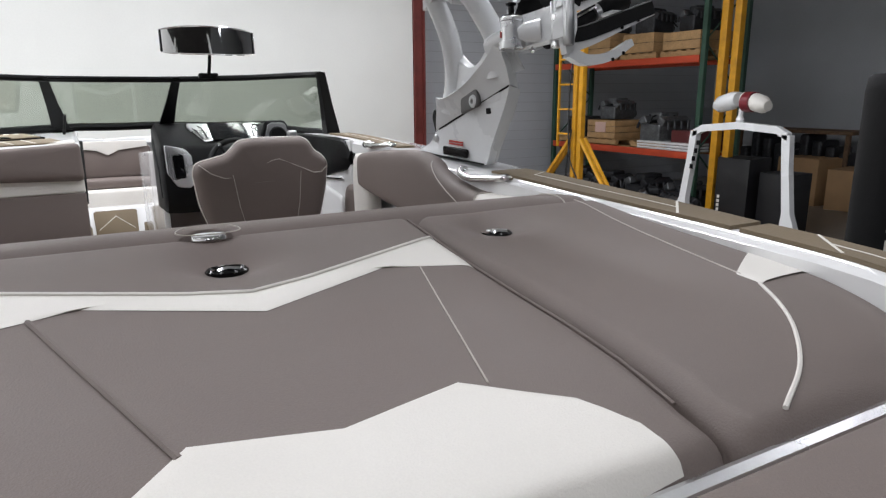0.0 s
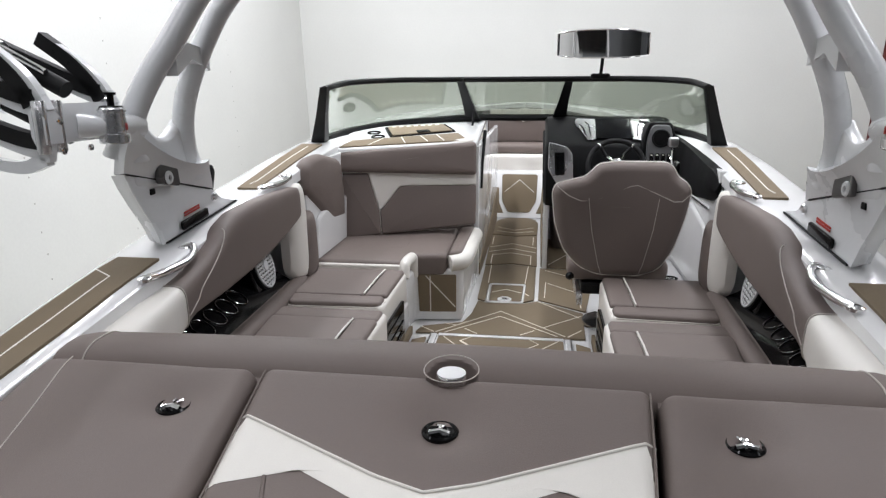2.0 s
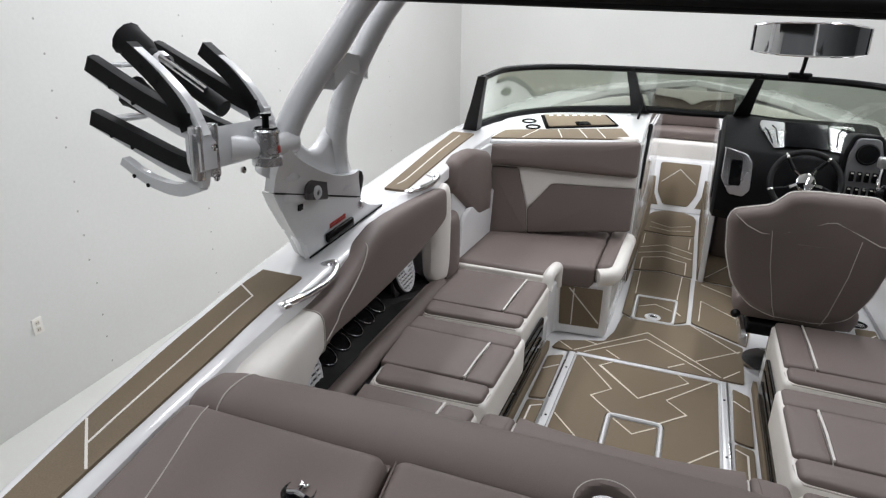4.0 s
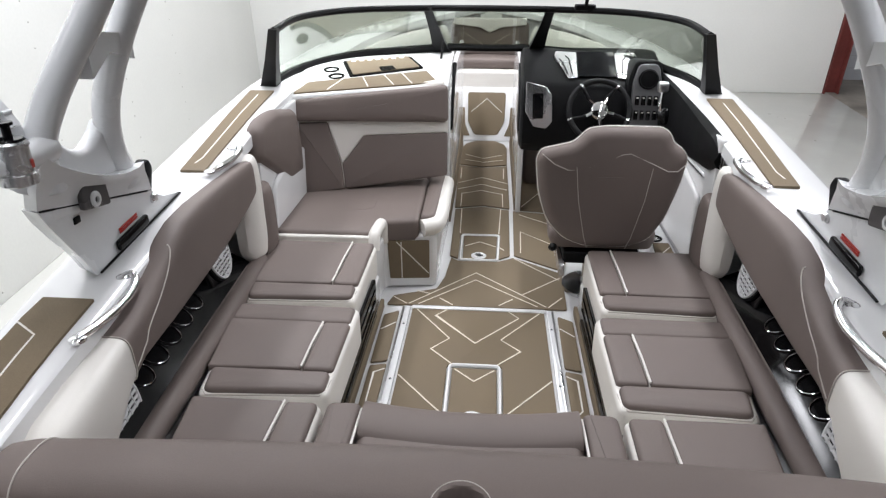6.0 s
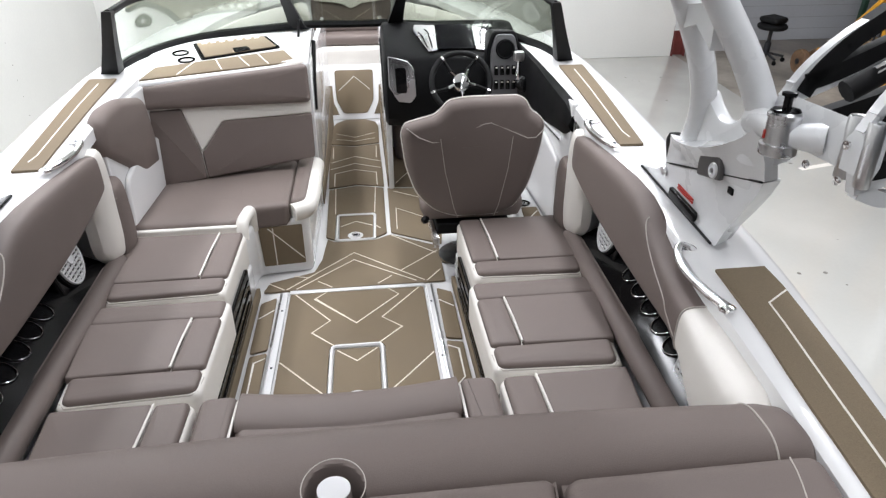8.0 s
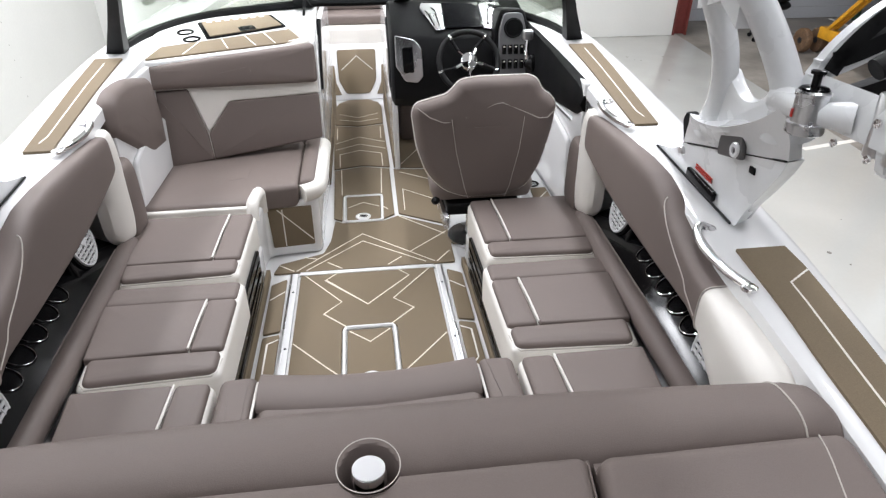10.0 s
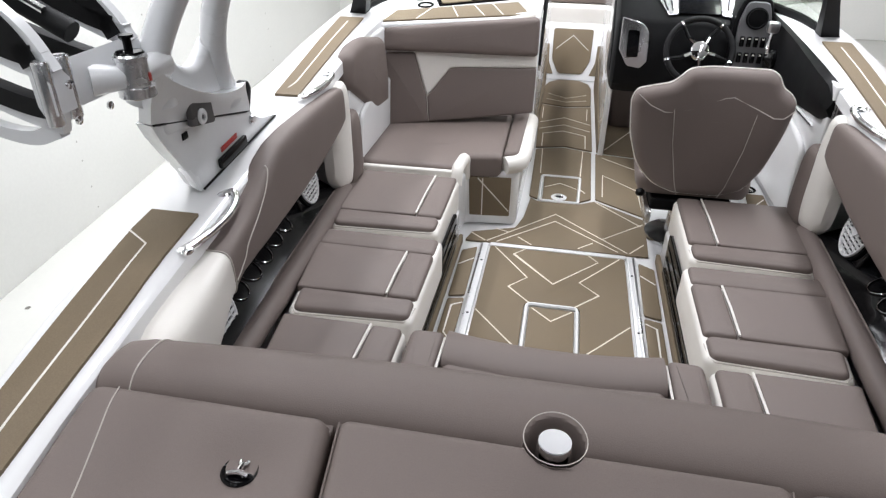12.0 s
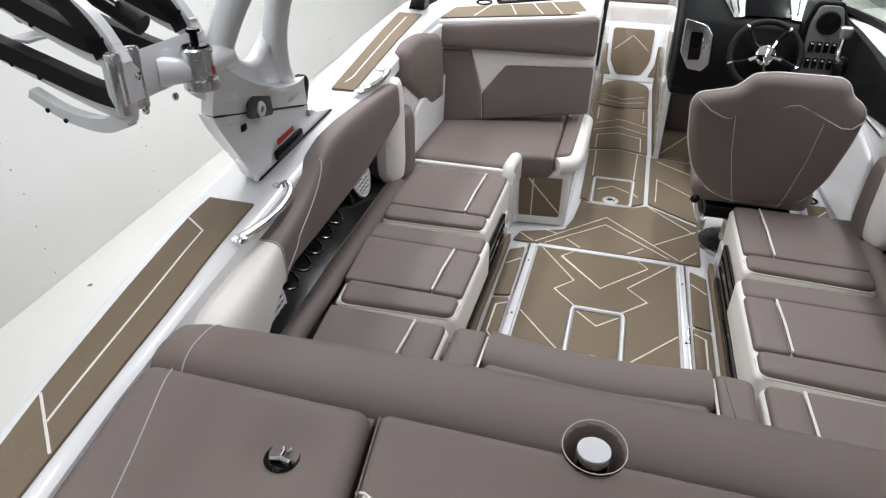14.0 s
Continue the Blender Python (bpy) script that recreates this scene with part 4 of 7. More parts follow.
def side_seat(s, y0, y1, fore, aft, dx=0.0):
    """A seat of the side benches: white wrap, taupe main panel, inboard roll and strips. fore: width of the strip ahead, dx: offset of the inboard edge."""
    ob = thing("bench_cushion", "taupe vinyl side bench cushion with white sides and piping", "seat", "side bench seats")
    edge = lambda y: 1.012 + 0.115 * (y + 0.23)
    xa, xb, xi = edge(y0), edge(y1), 0.468 + dx
    bm = BM()
    slab(bm, sided(s, [(xi, y0), (xa, y0 - 0.02), (xb, y1), (xi, y1)]), 0.19, 0.357, 0.022, 0.035)
    part("wrap", bm, VINYL_W, ob, "white vinyl wrap of the cushion")
    ya, yb = (y0 + 0.125 if aft else y0 + 0.012), (y1 - fore if fore else y1 - 0.012)
    xp = xi + 0.122
    bm = BM()
    slab(bm, sided(s, [(xp + 0.004, ya), (edge(ya), ya - 0.01), (edge(yb), yb), (xp, yb)]), 0.25, 0.375, 0.010, 0.012, crown=0.005)
    part("main_panel", bm, VINYL, ob)
    bm = BM()
    slab(bm, sided(s, [(xi + 0.012, ya), (xp - 0.001, ya), (xp - 0.005, yb), (xi + 0.012, yb)]), 0.25, 0.375, 0.016, 0.02, crown=0.004)
    part("inboard_roll", bm, VINYL, ob)
    pipe([(s * (xp + 0.001), ya + 0.008, 0.375), (s * xp, (ya + yb) / 2, 0.378), (s * (xp - 0.004), yb - 0.006, 0.375)], ob, r=0.0045)
    if aft:
        bm = BM()
        slab(bm, sided(s, [(xi + 0.016, y0 + 0.012), (xa - 0.02, y0 - 0.008), (xa, ya - 0.004), (xi + 0.016, ya - 0.002)]), 0.25, 0.374, 0.018, 0.028, crown=0.004)
        st = part("aft_strip", bm, VINYL, ob)
        pipe([(s * (xi + 0.010), ya - 0.03, 0.352), (s * (xi + 0.014), y0 + 0.022, 0.352), (s * (xi + 0.03), y0 + 0.006, 0.352), (s * (xa - 0.03), y0 - 0.014, 0.352), (s * (xa - 0.01), y0 + 0.01, 0.354)], st, STITCH, 0.0025, "welt")
    if fore:
        bm = BM()
        slab(bm, sided(s, [(xi + 0.016, yb + 0.004), (xb - 0.005, yb + 0.004), (xb - 0.01, y1 - 0.008), (xi + 0.016, y1 - 0.008)]), 0.25, 0.370, 0.018, 0.025, crown=0.003)
        part("fore_strip", bm, VINYL, ob)
    return ob


for s in (1, -1):
    side_seat(s, -0.555, 0.012, 0, True, 0.036)
    side_seat(s, -1.18, -0.605, 0.14, True)
    side_seat(s, -1.76, -1.215, 0, False, 0.006)
    # bench box below, with the black track panel and the foam kick strip
    bx = thing("bench_box", "white moulded bench base with a black slotted panel", "bench base", "bench bases")
    bm = BM()
    slab(bm, sided(s, [(0.50, -1.8), (1.02, -1.8), (1.04, 0.03), (0.50, 0.03)]), -0.004, 0.188, 0.012, 0.03)
    part("base_moulding", bm, GEL, bx)
    bm = BM()
    box(bm, *sorted((s * 0.485, s * 0.503)), -1.5, -0.17, 0.055, 0.262, 0.006)
    pn = part("track_panel", bm, GLOSS, bx, "gloss black slotted panel")
    for z in (0.10, 0.16, 0.215):
        bm = BM()
        box(bm, *sorted((s * 0.480, s * 0.4845)), -1.48, -0.2, z, z + 0.008, 0.002)
        part("track_rail", bm, GLOSS, pn)
    bm = BM()
    box(bm, *sorted((s * 0.481, s * 0.4995)), -1.6, 0.02, 0.003, 0.05, 0.002)
    part("kick_foam", bm, MAT_EVA, bx)
    # lower bolster roll between the seats and the cup-holder panel
    bm = BM()
    loft(bm, [[Vector((s * (0.978 + 0.05 * (y + 0.9) + 0.043 * math.cos(a)), y, 0.358 + 0.042 * math.sin(a))) for a in (2 * math.pi * q / 14 for q in range(14))] for y in [-1.74 + 1.52 * k / 20 for k in range(21)]])
    lw = thing("lower_bolster", "taupe vinyl roll along the side bench", "bolster", "bench rolls")
    part("roll", bm, VINYL, lw)
    pipe([(s * (0.978 + 0.05 * (y + 0.9) + 0.026), y, 0.392) for y in [-1.73 + 0.1 * k for k in range(15)]], lw, VINYL, 0.003, "welt")
    # gloss panel with cup holders and speakers
    pnl = thing("cup_holder_panel", "gloss black side panel with cup holders and speakers", "panel", "side panels")
    P0, P1 = Vector((s * 0.958, -1.66, 0.404)), Vector((s * 1.085, -0.27, 0.404))
    up = Vector((s * 0.13, 0, 0.075))
    pm = plane_m(P0 if s < 0 else P1, (P1 - P0) if s < 0 else (P0 - P1), up)
    L = (P1 - P0).length
    fy = (lambda d: d) if s < 0 else (lambda d: L - d)
    bm = BM()
    slab(bm, [(0, -0.07), (L, -0.07), (L, 0.155), (0, 0.155)], -0.03, 0.0, 0.004, 0.01, pm)
    part("panel_board", bm, GLOSS, pnl)
    for d in (0.44, 0.56, 0.68, 0.80, 0.92):
        bm = BM()
        cm = pm @ Matrix.Translation((fy(d), 0.074, 0.0))
        lathe(bm, [(0.002, -0.024), (0.040, -0.022), (0.046, 0.002), (0.049, 0.006), (0.052, 0.004), (0.053, 0.001)], 26, cm)
        cp = part("cup_holder", bm, GLOSS, pnl)
        bm = BM()
        tube(bm, [cm @ Vector((0.049 * math.cos(a), 0.049 * math.sin(a), 0.006)) for a in (2 * math.pi * q / 24 for q in range(24))], 0.0012, 5, close=True)
        part("cup_rim", bm, CHROME, cp)
    # wall behind the shelf, with a speaker at each end
    bm = BM()
    loft(bm, [[Vector((s * (x + dx), y, z)) for dx, z in ((0.0, 0.36), (0.07, 0.66), (0.10, 0.66), (0.10, 0.36))] for y, x in ((-1.66, 1.115), (-1.22, 1.135), (-0.7, 1.17), (-0.27, 1.215))])
    part("back_wall", bm, BLACK, pnl)
    for xc, yc, zc in ((1.03, -1.42, 0.452), (1.11, -0.46, 0.505)):
        cm = plane_m((s * xc, yc, zc), (-0.09, -s * 1.0, 0), (s * 0.28, 0, 1.0))
        bm = BM()
        slab(bm, [(-0.14, -0.13), (0.14, -0.13), (0.14, 0.13), (-0.14, 0.13)], -0.06, -0.001, 0.01, 0.03, cm)
        part("speaker_pod", bm, GLOSS, pnl)
        bm = BM()
        lathe(bm, [(0.118, 0), (0.118, 0.008), (0.105, 0.012)], 30, cm)
        sp = part("speaker_basket", bm, BLACK, pnl)
        bm = BM()
        for q in range(11):
            h = -0.09 + 0.018 * q
            w = math.sqrt(max(0.0, 0.103 ** 2 - h * h))
            box(bm, -w, w, h - 0.005, h + 0.005, 0.012, 0.017, 0.001, cm)
        for q in range(5):
            h = -0.07 + 0.035 * q
            w = math.sqrt(max(0.0, 0.103 ** 2 - h * h))
            box(bm, h - 0.003, h + 0.003, -w, w, 0.0125, 0.0185, 0.001, cm)
        tube(bm, [cm @ Vector((0.105 * math.cos(a), 0.105 * math.sin(a), 0.014)) for a in (2 * math.pi * q / 28 for q in range(28))], 0.006, 6, close=True)
        part("speaker_grille", bm, mat("white_plastic", (0.7, 0.7, 0.7), 0.4), sp, "white slotted speaker grille")
        bm = BM()
        lathe(bm, [(0.028, 0.018), (0.026, 0.022), (0.005, 0.024)], 16, cm)
        part("speaker_cap", bm, PAINT_W, sp)

    # padded side backrest: taupe front, white aft end, white end cap forward
    sb = thing("coaming_cushion", "taupe vinyl side backrest with white aft end", "backrest", "side backrests")

    def sect(y, x_in, x_out, zb, zt, lean, n=32):
        cx, cz = (x_in + x_out) / 2, (zb + zt) / 2
        hx, hz = (x_out - x_in) / 2, (zt - zb) / 2
        out = []
        for q in range(n):
            a = 2 * math.pi * q / n
            c, d = math.cos(a), math.sin(a)
            px = math.copysign(abs(c) ** 0.5, c) * hx
            pz = math.copysign(abs(d) ** 0.5, d) * hz
            out.append(Vector((s * (cx + px + lean * pz), y, cz + pz)))
        return out

    ST = [(-1.84, 0.90, 1.03, 0.44, 0.665), (-1.76, 0.885, 1.045, 0.43, 0.695), (-1.60, 0.90, 1.05, 0.50, 0.708), (-1.46, 0.928, 1.045, 0.565, 0.712), (-1.35, 0.940, 1.038, 0.592, 0.722), (-1.22, 0.948, 1.045, 0.590, 0.75), (-1.12, 0.953, 1.05, 0.588, 0.785),
          (-1.02, 0.958, 1.055, 0.590, 0.832), (-0.93, 0.960, 1.056, 0.595, 0.858), (-0.80, 0.962, 1.055, 0.605, 0.868), (-0.60, 0.964, 1.048, 0.632, 0.870), (-0.42, 0.968, 1.042, 0.665, 0.866), (-0.30, 0.972, 1.04, 0.69, 0.86), (-0.25, 0.978, 1.036, 0.70, 0.85), (-0.225, 0.99, 1.03, 0.72, 0.835)]

    def run(a, b, n=16):
        res = []
        for k in range(n + 1):
            y = a + (b - a) * k / n
            v = lerp(ST, y)
            res.append(sect(y, *v, 0.03))
        return res

    bm = BM()
    loft(bm, run(-1.425, -0.225, 44))
    part("back_pad", bm, VINYL, sb)
    bm = BM()
    loft(bm, run(-1.84, -1.43, 16))
    part("aft_pad", bm, VINYL_W, sb, "white vinyl aft end")
    v = lerp(ST, -1.428)
    bm = BM()
    tube(bm, [p for p in sect(-1.428, v[0] - 0.002, v[1] + 0.002, v[2] - 0.002, v[3] + 0.002, 0.03, 32)], 0.0022, 5, close=True)
    part("seam", bm, STITCH, sb)
    # the sewn line that steps down from the high part of the pad to its aft end
    bm = BM()
    line = []
    for k in range(25):
        t = k / 24
        y = -1.045 - 0.05 * t - 0.32 * t * t
        v = lerp(ST, y)
        a = math.pi * (0.56 + 0.50 * t ** 0.8)
        c, d = math.cos(a), math.sin(a)
        line.append((s * ((v[0] + v[1]) / 2 + math.copysign(abs(c) ** 0.5, c) * ((v[1] - v[0]) / 2 + 0.001) + 0.03 * math.copysign(abs(d) ** 0.5, d) * (v[3] - v[2]) / 2), y, (v[2] + v[3]) / 2 + math.copysign(abs(d) ** 0.5, d) * ((v[3] - v[2]) / 2 + 0.001)))
    tube(bm, line, 0.0022, 5)
    part("seam", bm, STITCH, sb)
    # end post between the backrest and the forward corner
    bm = BM()
    loft(bm, [sect(y, *v, 0.03) for y, v in ((-0.30, (1.03, 1.075, 0.42, 0.66)), (-0.275, (1.0, 1.08, 0.385, 0.74)), (-0.222, (0.984, 1.06, 0.38, 0.845)), (-0.175, (0.982, 1.055, 0.38, 0.86)), (-0.15, (0.988, 1.05, 0.385, 0.845)), (-0.135, (1.005, 1.045, 0.40, 0.80)))])
    part("end_wrap", bm, VINYL_W, sb, "white vinyl end wrap")
    bm = BM()
    loft(bm, [sect(y, *v, 0.03) for y, v in ((-0.185, (0.982, 1.08, 0.36, 0.64)), (-0.155, (0.970, 1.08, 0.36, 0.69)), (-0.06, (0.970, 1.08, 0.36, 0.70)), (-0.02, (0.985, 1.08, 0.36, 0.66)), (0.0, (1.02, 1.08, 0.37, 0.60)))])
    part("end_pad", bm, VINYL, sb)

    # grab handles
    for pts in ([(1.05, -1.21, 0.785), (1.025, -1.20, 0.79), (1.008, -1.225, 0.775), (0.998, -1.30, 0.762), (1.0, -1.42, 0.762), (1.012, -1.515, 0.765)], [(1.068, -0.235, 0.905), (1.045, -0.225, 0.905), (1.034, -0.24, 0.898), (1.03, -0.32, 0.888), (1.034, -0.45, 0.89), (1.052, -0.52, 0.892)]):
        gh = thing("grab_handle", "polished stainless grab handle on the coaming", "handle", "grab handles")
        bm = BM()
        tube(bm, [(s * p.x, p.y, p.z) for p in spline(pts, 8)], 0.0135, 10)
        part("bar", bm, CHROME, gh)
        for p in (pts[0], pts[-1]):
            bm = BM()
            lathe(bm, [(0.022, -0.006), (0.022, 0.003), (0.014, 0.008)], 14, Matrix.Translation((s * p[0], p[1], p[2])))
            part("flange", bm, CHROME, gh)

# ---- rear bench ----
rb = thing("rear_bench", "taupe vinyl rear bench cushion with white piping", "seat")
bm = BM()
slab(bm, [(-0.465, -1.86), (0.465, -1.86), (0.465, -1.21), (-0.465, -1.21)], -0.004, 0.31, 0.02, 0.04)
part("base_moulding", bm, GEL, rb)
bm = BM()
slab(bm, [(-0.338, -1.85), (0.338, -1.85), (0.338, -1.215), (-0.338, -1.215)], 0.24, 0.368, 0.04, 0.02, crown=0.004)
part("centre_cushion", bm, VINYL, rb)
for s in (1, -1):
    bm = BM()
    slab(bm, sided(s, [(0.345, -1.85), (0.458, -1.85), (0.458, -1.215), (0.345, -1.21)]), 0.24, 0.374, 0.025, 0.03)
    part("end_cushion", bm, VINYL, rb)
    pipe([(s * 0.3415, -1.84, 0.374), (s * 0.3415, -1.38, 0.377), (s * 0.3415, -1.25, 0.370), (s * 0.3415, -1.215, 0.345), (s * 0.3415, -1.208, 0.26)], rb, r=0.0045)
bm = BM()
loft(bm, [[Vector((x, -1.285 - 0.035 * (1 - (x / 0.335) ** 2) + 0.085 * math.cos(a), 0.358 + 0.030 * math.sin(a))) for a in (2 * math.pi * q / 16 for q in range(16))] for x in [-0.335 + 0.67 * k / 24 for k in range(25)]])
part("thigh_roll", bm, VINYL, rb)

# ---- rear bolster and sunpads ----
bol = thing("rear_bolster", "taupe vinyl head bolster across the stern bench", "bolster")


def bsec(x, n=52):
    e = min(1.0, max(0.0, (0.985 - abs(x)) / 0.06))
    k = 0.72 + 0.28 * math.sqrt(1 - (1 - e) ** 2)
    y0, y1 = -1.985 - 0.025 * (x * x), -1.752 - 0.05 * x * x
    cy, hy = (y0 + y1) / 2, (y1 - y0) / 2 * k
    out = []
    for q in range(n):
        a = 2 * math.pi * q / n
        c, sn = math.cos(a), math.sin(a)
        y, z = cy + hy * math.copysign(abs(c) ** 0.7, c), 0.585 + (0.154 if sn > 0 else 0.235) * k * math.copysign(abs(sn) ** 0.75, sn)
        if abs(x) < 0.06 and z > 0.4:
            y = max(y, -1.972 + math.sqrt(0.06 ** 2 - x * x))
        out.append(Vector((x, y, z)))
    return out


xs = sorted(set([round(-0.96 + 1.92 * k / 40, 4) for k in range(41)] + [-0.985, -0.983, -0.975, 0.975, 0.983, 0.985] + [round(0.0599 * math.sin(math.pi * (k / 24 - 0.5)), 4) for k in range(25)]))
bm = BM()
loft(bm, [bsec(x) for x in xs])
part("bolster_pad", bm, VINYL, bol)
for x in (-0.885, 0.885):
    bm = BM()
    tube(bm, [p + (p - Vector((x, -1.87, 0.585))).normalized() * 0.001 for p in bsec(x)], 0.0022, 5, close=True)
    part("seam", bm, STITCH, bol)
bm = BM()
slab(bm, [(-0.48, -1.90), (0.48, -1.90), (0.48, -1.80), (-0.48, -1.80)], 0.30, 0.62, 0.03, 0.03)
part("back_cushion", bm, VINYL, bol)

GAPX = [(-3.0, 0.30), (-2.86, 0.318), (-2.76, 0.34), (-2.65, 0.357), (-2.36, 0.388), (-2.16, 0.412), (-2.0, 0.428), (-1.95, 0.432)]
gap = lambda y: lerp(GAPX, y)[0]
PADZ = [(-3.1, 0.55), (-2.93, 0.602), (-2.84, 0.62), (-2.74, 0.634), (-2.62, 0.648), (-2.5, 0.661), (-2.3, 0.685), (-2.16, 0.705), (-2.05, 0.723), (-1.95, 0.737)]


def ztop(x, y):
    return lerp(PADZ, y)[0]


def buckle(x, y, parent):
    z = ztop(x, y) - 0.026
    bm = BM()
    lathe(bm, [(0.036, -0.01), (0.037, 0.004), (0.033, 0.008), (0.028, 0.003), (0.004, 0.0)], 28, pose(x, y, z))
    cup = part("latch_cup", bm, GLOSS, parent, "round black flush latch")
    bm = BM()
    tube(bm, [(x - 0.02, y - 0.012, z + 0.006), (x, y - 0.008, z + 0.009), (x + 0.02, y - 0.012, z + 0.006)], 0.006, 8)
    tube(bm, [(x, y - 0.01, z + 0.008), (x, y + 0.012, z + 0.008)], 0.005, 8)
    tube(bm, [(x - 0.008, y + 0.02, z + 0.007), (x - 0.006, y + 0.012, z + 0.008), (x + 0.006, y + 0.012, z + 0.008), (x + 0.008, y + 0.02, z + 0.007)], 0.004, 8)
    part("latch_pull", bm, CHROME, cup, "polished pull")


cp = thing("centre_sunpad", "taupe vinyl centre sunpad with white chevron bands", "sunpad")


def cl(y):
    return -gap(y) + 0.006


bm = BM()
ruled_pad(bm, -2.93, -1.982, cl, lambda y: gap(y) - 0.006, 0.47, ztop, 0.03, 72, 64, [(0, -2.14, 0.075, 0.030)])
# the well for the pull-up post is pressed into the pad's front edge
for v in bm.verts:
    d = math.hypot(v.co.x, v.co.y + 1.965)
    if v.co.z > 0.5 and d < 0.06:
        k = 0.06 / max(d, 0.004)
        v.co.x, v.co.y = v.co.x * k, -1.972 + (v.co.y + 1.965) * k
bmesh.ops.delete(bm, geom=[f for f in bm.faces if math.hypot(f.calc_center_median().x, f.calc_center_median().y + 1.965) < 0.056 and f.calc_center_median().z > 0.5], context="FACES_ONLY")
part("pad", bm, VINYL, cp)
buckle(0.0, -2.14, cp)


def over(poly, h=0.003, n=6, cut=10):
    """A skin of another colour sewn over the pad's surface: strips between two edge lines (lists of x, y)."""
    front, back = poly
    bm = BM()
    rows = []
    m = max(len(front), len(back))

    def samp(line, t):
        f = t * (len(line) - 1)
        i = min(int(f), len(line) - 2)
        a, b = Vector(line[i]), Vector(line[i + 1])
        return a + (b - a) * (f - i)

    N = cut * (m - 1)
    for k in range(N + 1):
        a, b = samp(front, k / N), samp(back, k / N)
        row = []
        for j in range(n + 1):
            p = a + (b - a) * j / n
            edge = h if 0 < j < n else 0.0008
            row.append(bm.verts.new((p.x, p.y, ztop(p.x, p.y) + edge - edge_drop(p.x, p.y))))
        rows.append(row)
    for p, q in zip(rows, rows[1:]):
        for j in range(n):
            bm.faces.new((p[j], p[j + 1], q[j + 1], q[j]))
    return bm


def edge_drop(x, y, r=0.03):
    du = gap(y) - 0.006 - abs(x)
    dv = y + 2.93
    c = min(1.0, math.hypot(max(0.0, 1 - max(du, 0) / r), max(0.0, 1 - max(dv, 0) / r)))
    return r * (1 - math.sqrt(max(0.0, 1 - c * c)))


e = 0.008
bm = over(([(-gap(-2.16) + e, -2.158), (-0.09, -2.305), (0, -2.335), (0.09, -2.305), (gap(-2.16) - e, -2.158)], [(-gap(-2.36) + e, -2.36), (-0.228, -2.302), (0, -2.42), (0.228, -2.302), (gap(-2.36) - e, -2.36)]), cut=16)
part("chevron_band", bm, VINYL_W, cp, "white vinyl chevron")
for pts in ([(x, lerp([(-gap(-2.16) + e, -2.157), (-0.09, -2.304), (0.0, -2.334), (0.09, -2.304), (gap(-2.16) - e, -2.157)], x)[0]) for x in [(gap(-2.16) - e) * (k / 20 - 1) for k in range(41)]],):
    pipe([(x, y, ztop(x, y) + 0.003 - edge_drop(x, y)) for x, y in pts], cp, r=0.003)
bm = over(([(-0.238, -2.87), (-0.215, -2.80), (-0.145, -2.722), (-0.013, -2.755), (0.125, -2.724), (0.212, -2.805), (0.236, -2.87)], [(-0.238, -2.926), (-0.18, -2.928), (-0.1, -2.928), (0, -2.928), (0.1, -2.928), (0.18, -2.928), (0.236, -2.926)]), h=0.006, cut=12, n=14)
part("stern_band", bm, VINYL_W, cp, "white vinyl stern edge")
for s in (1, -1):
    pipe([(s * (0.283 - 0.13 * t), -2.325 - 0.415 * t, ztop(0, -2.325 - 0.415 * t) + 0.001) for t in [k / 14 for k in range(15)]], cp, STITCH if s > 0 else VINYL, 0.0012 if s > 0 else 0.004, "seam")
    pipe([(s * (gap(y) - 0.012), y, ztop(0, y) - 0.006) for y in [-2.0 - 0.05 * k for k in range(18)]], cp, VINYL, 0.0022, "welt")

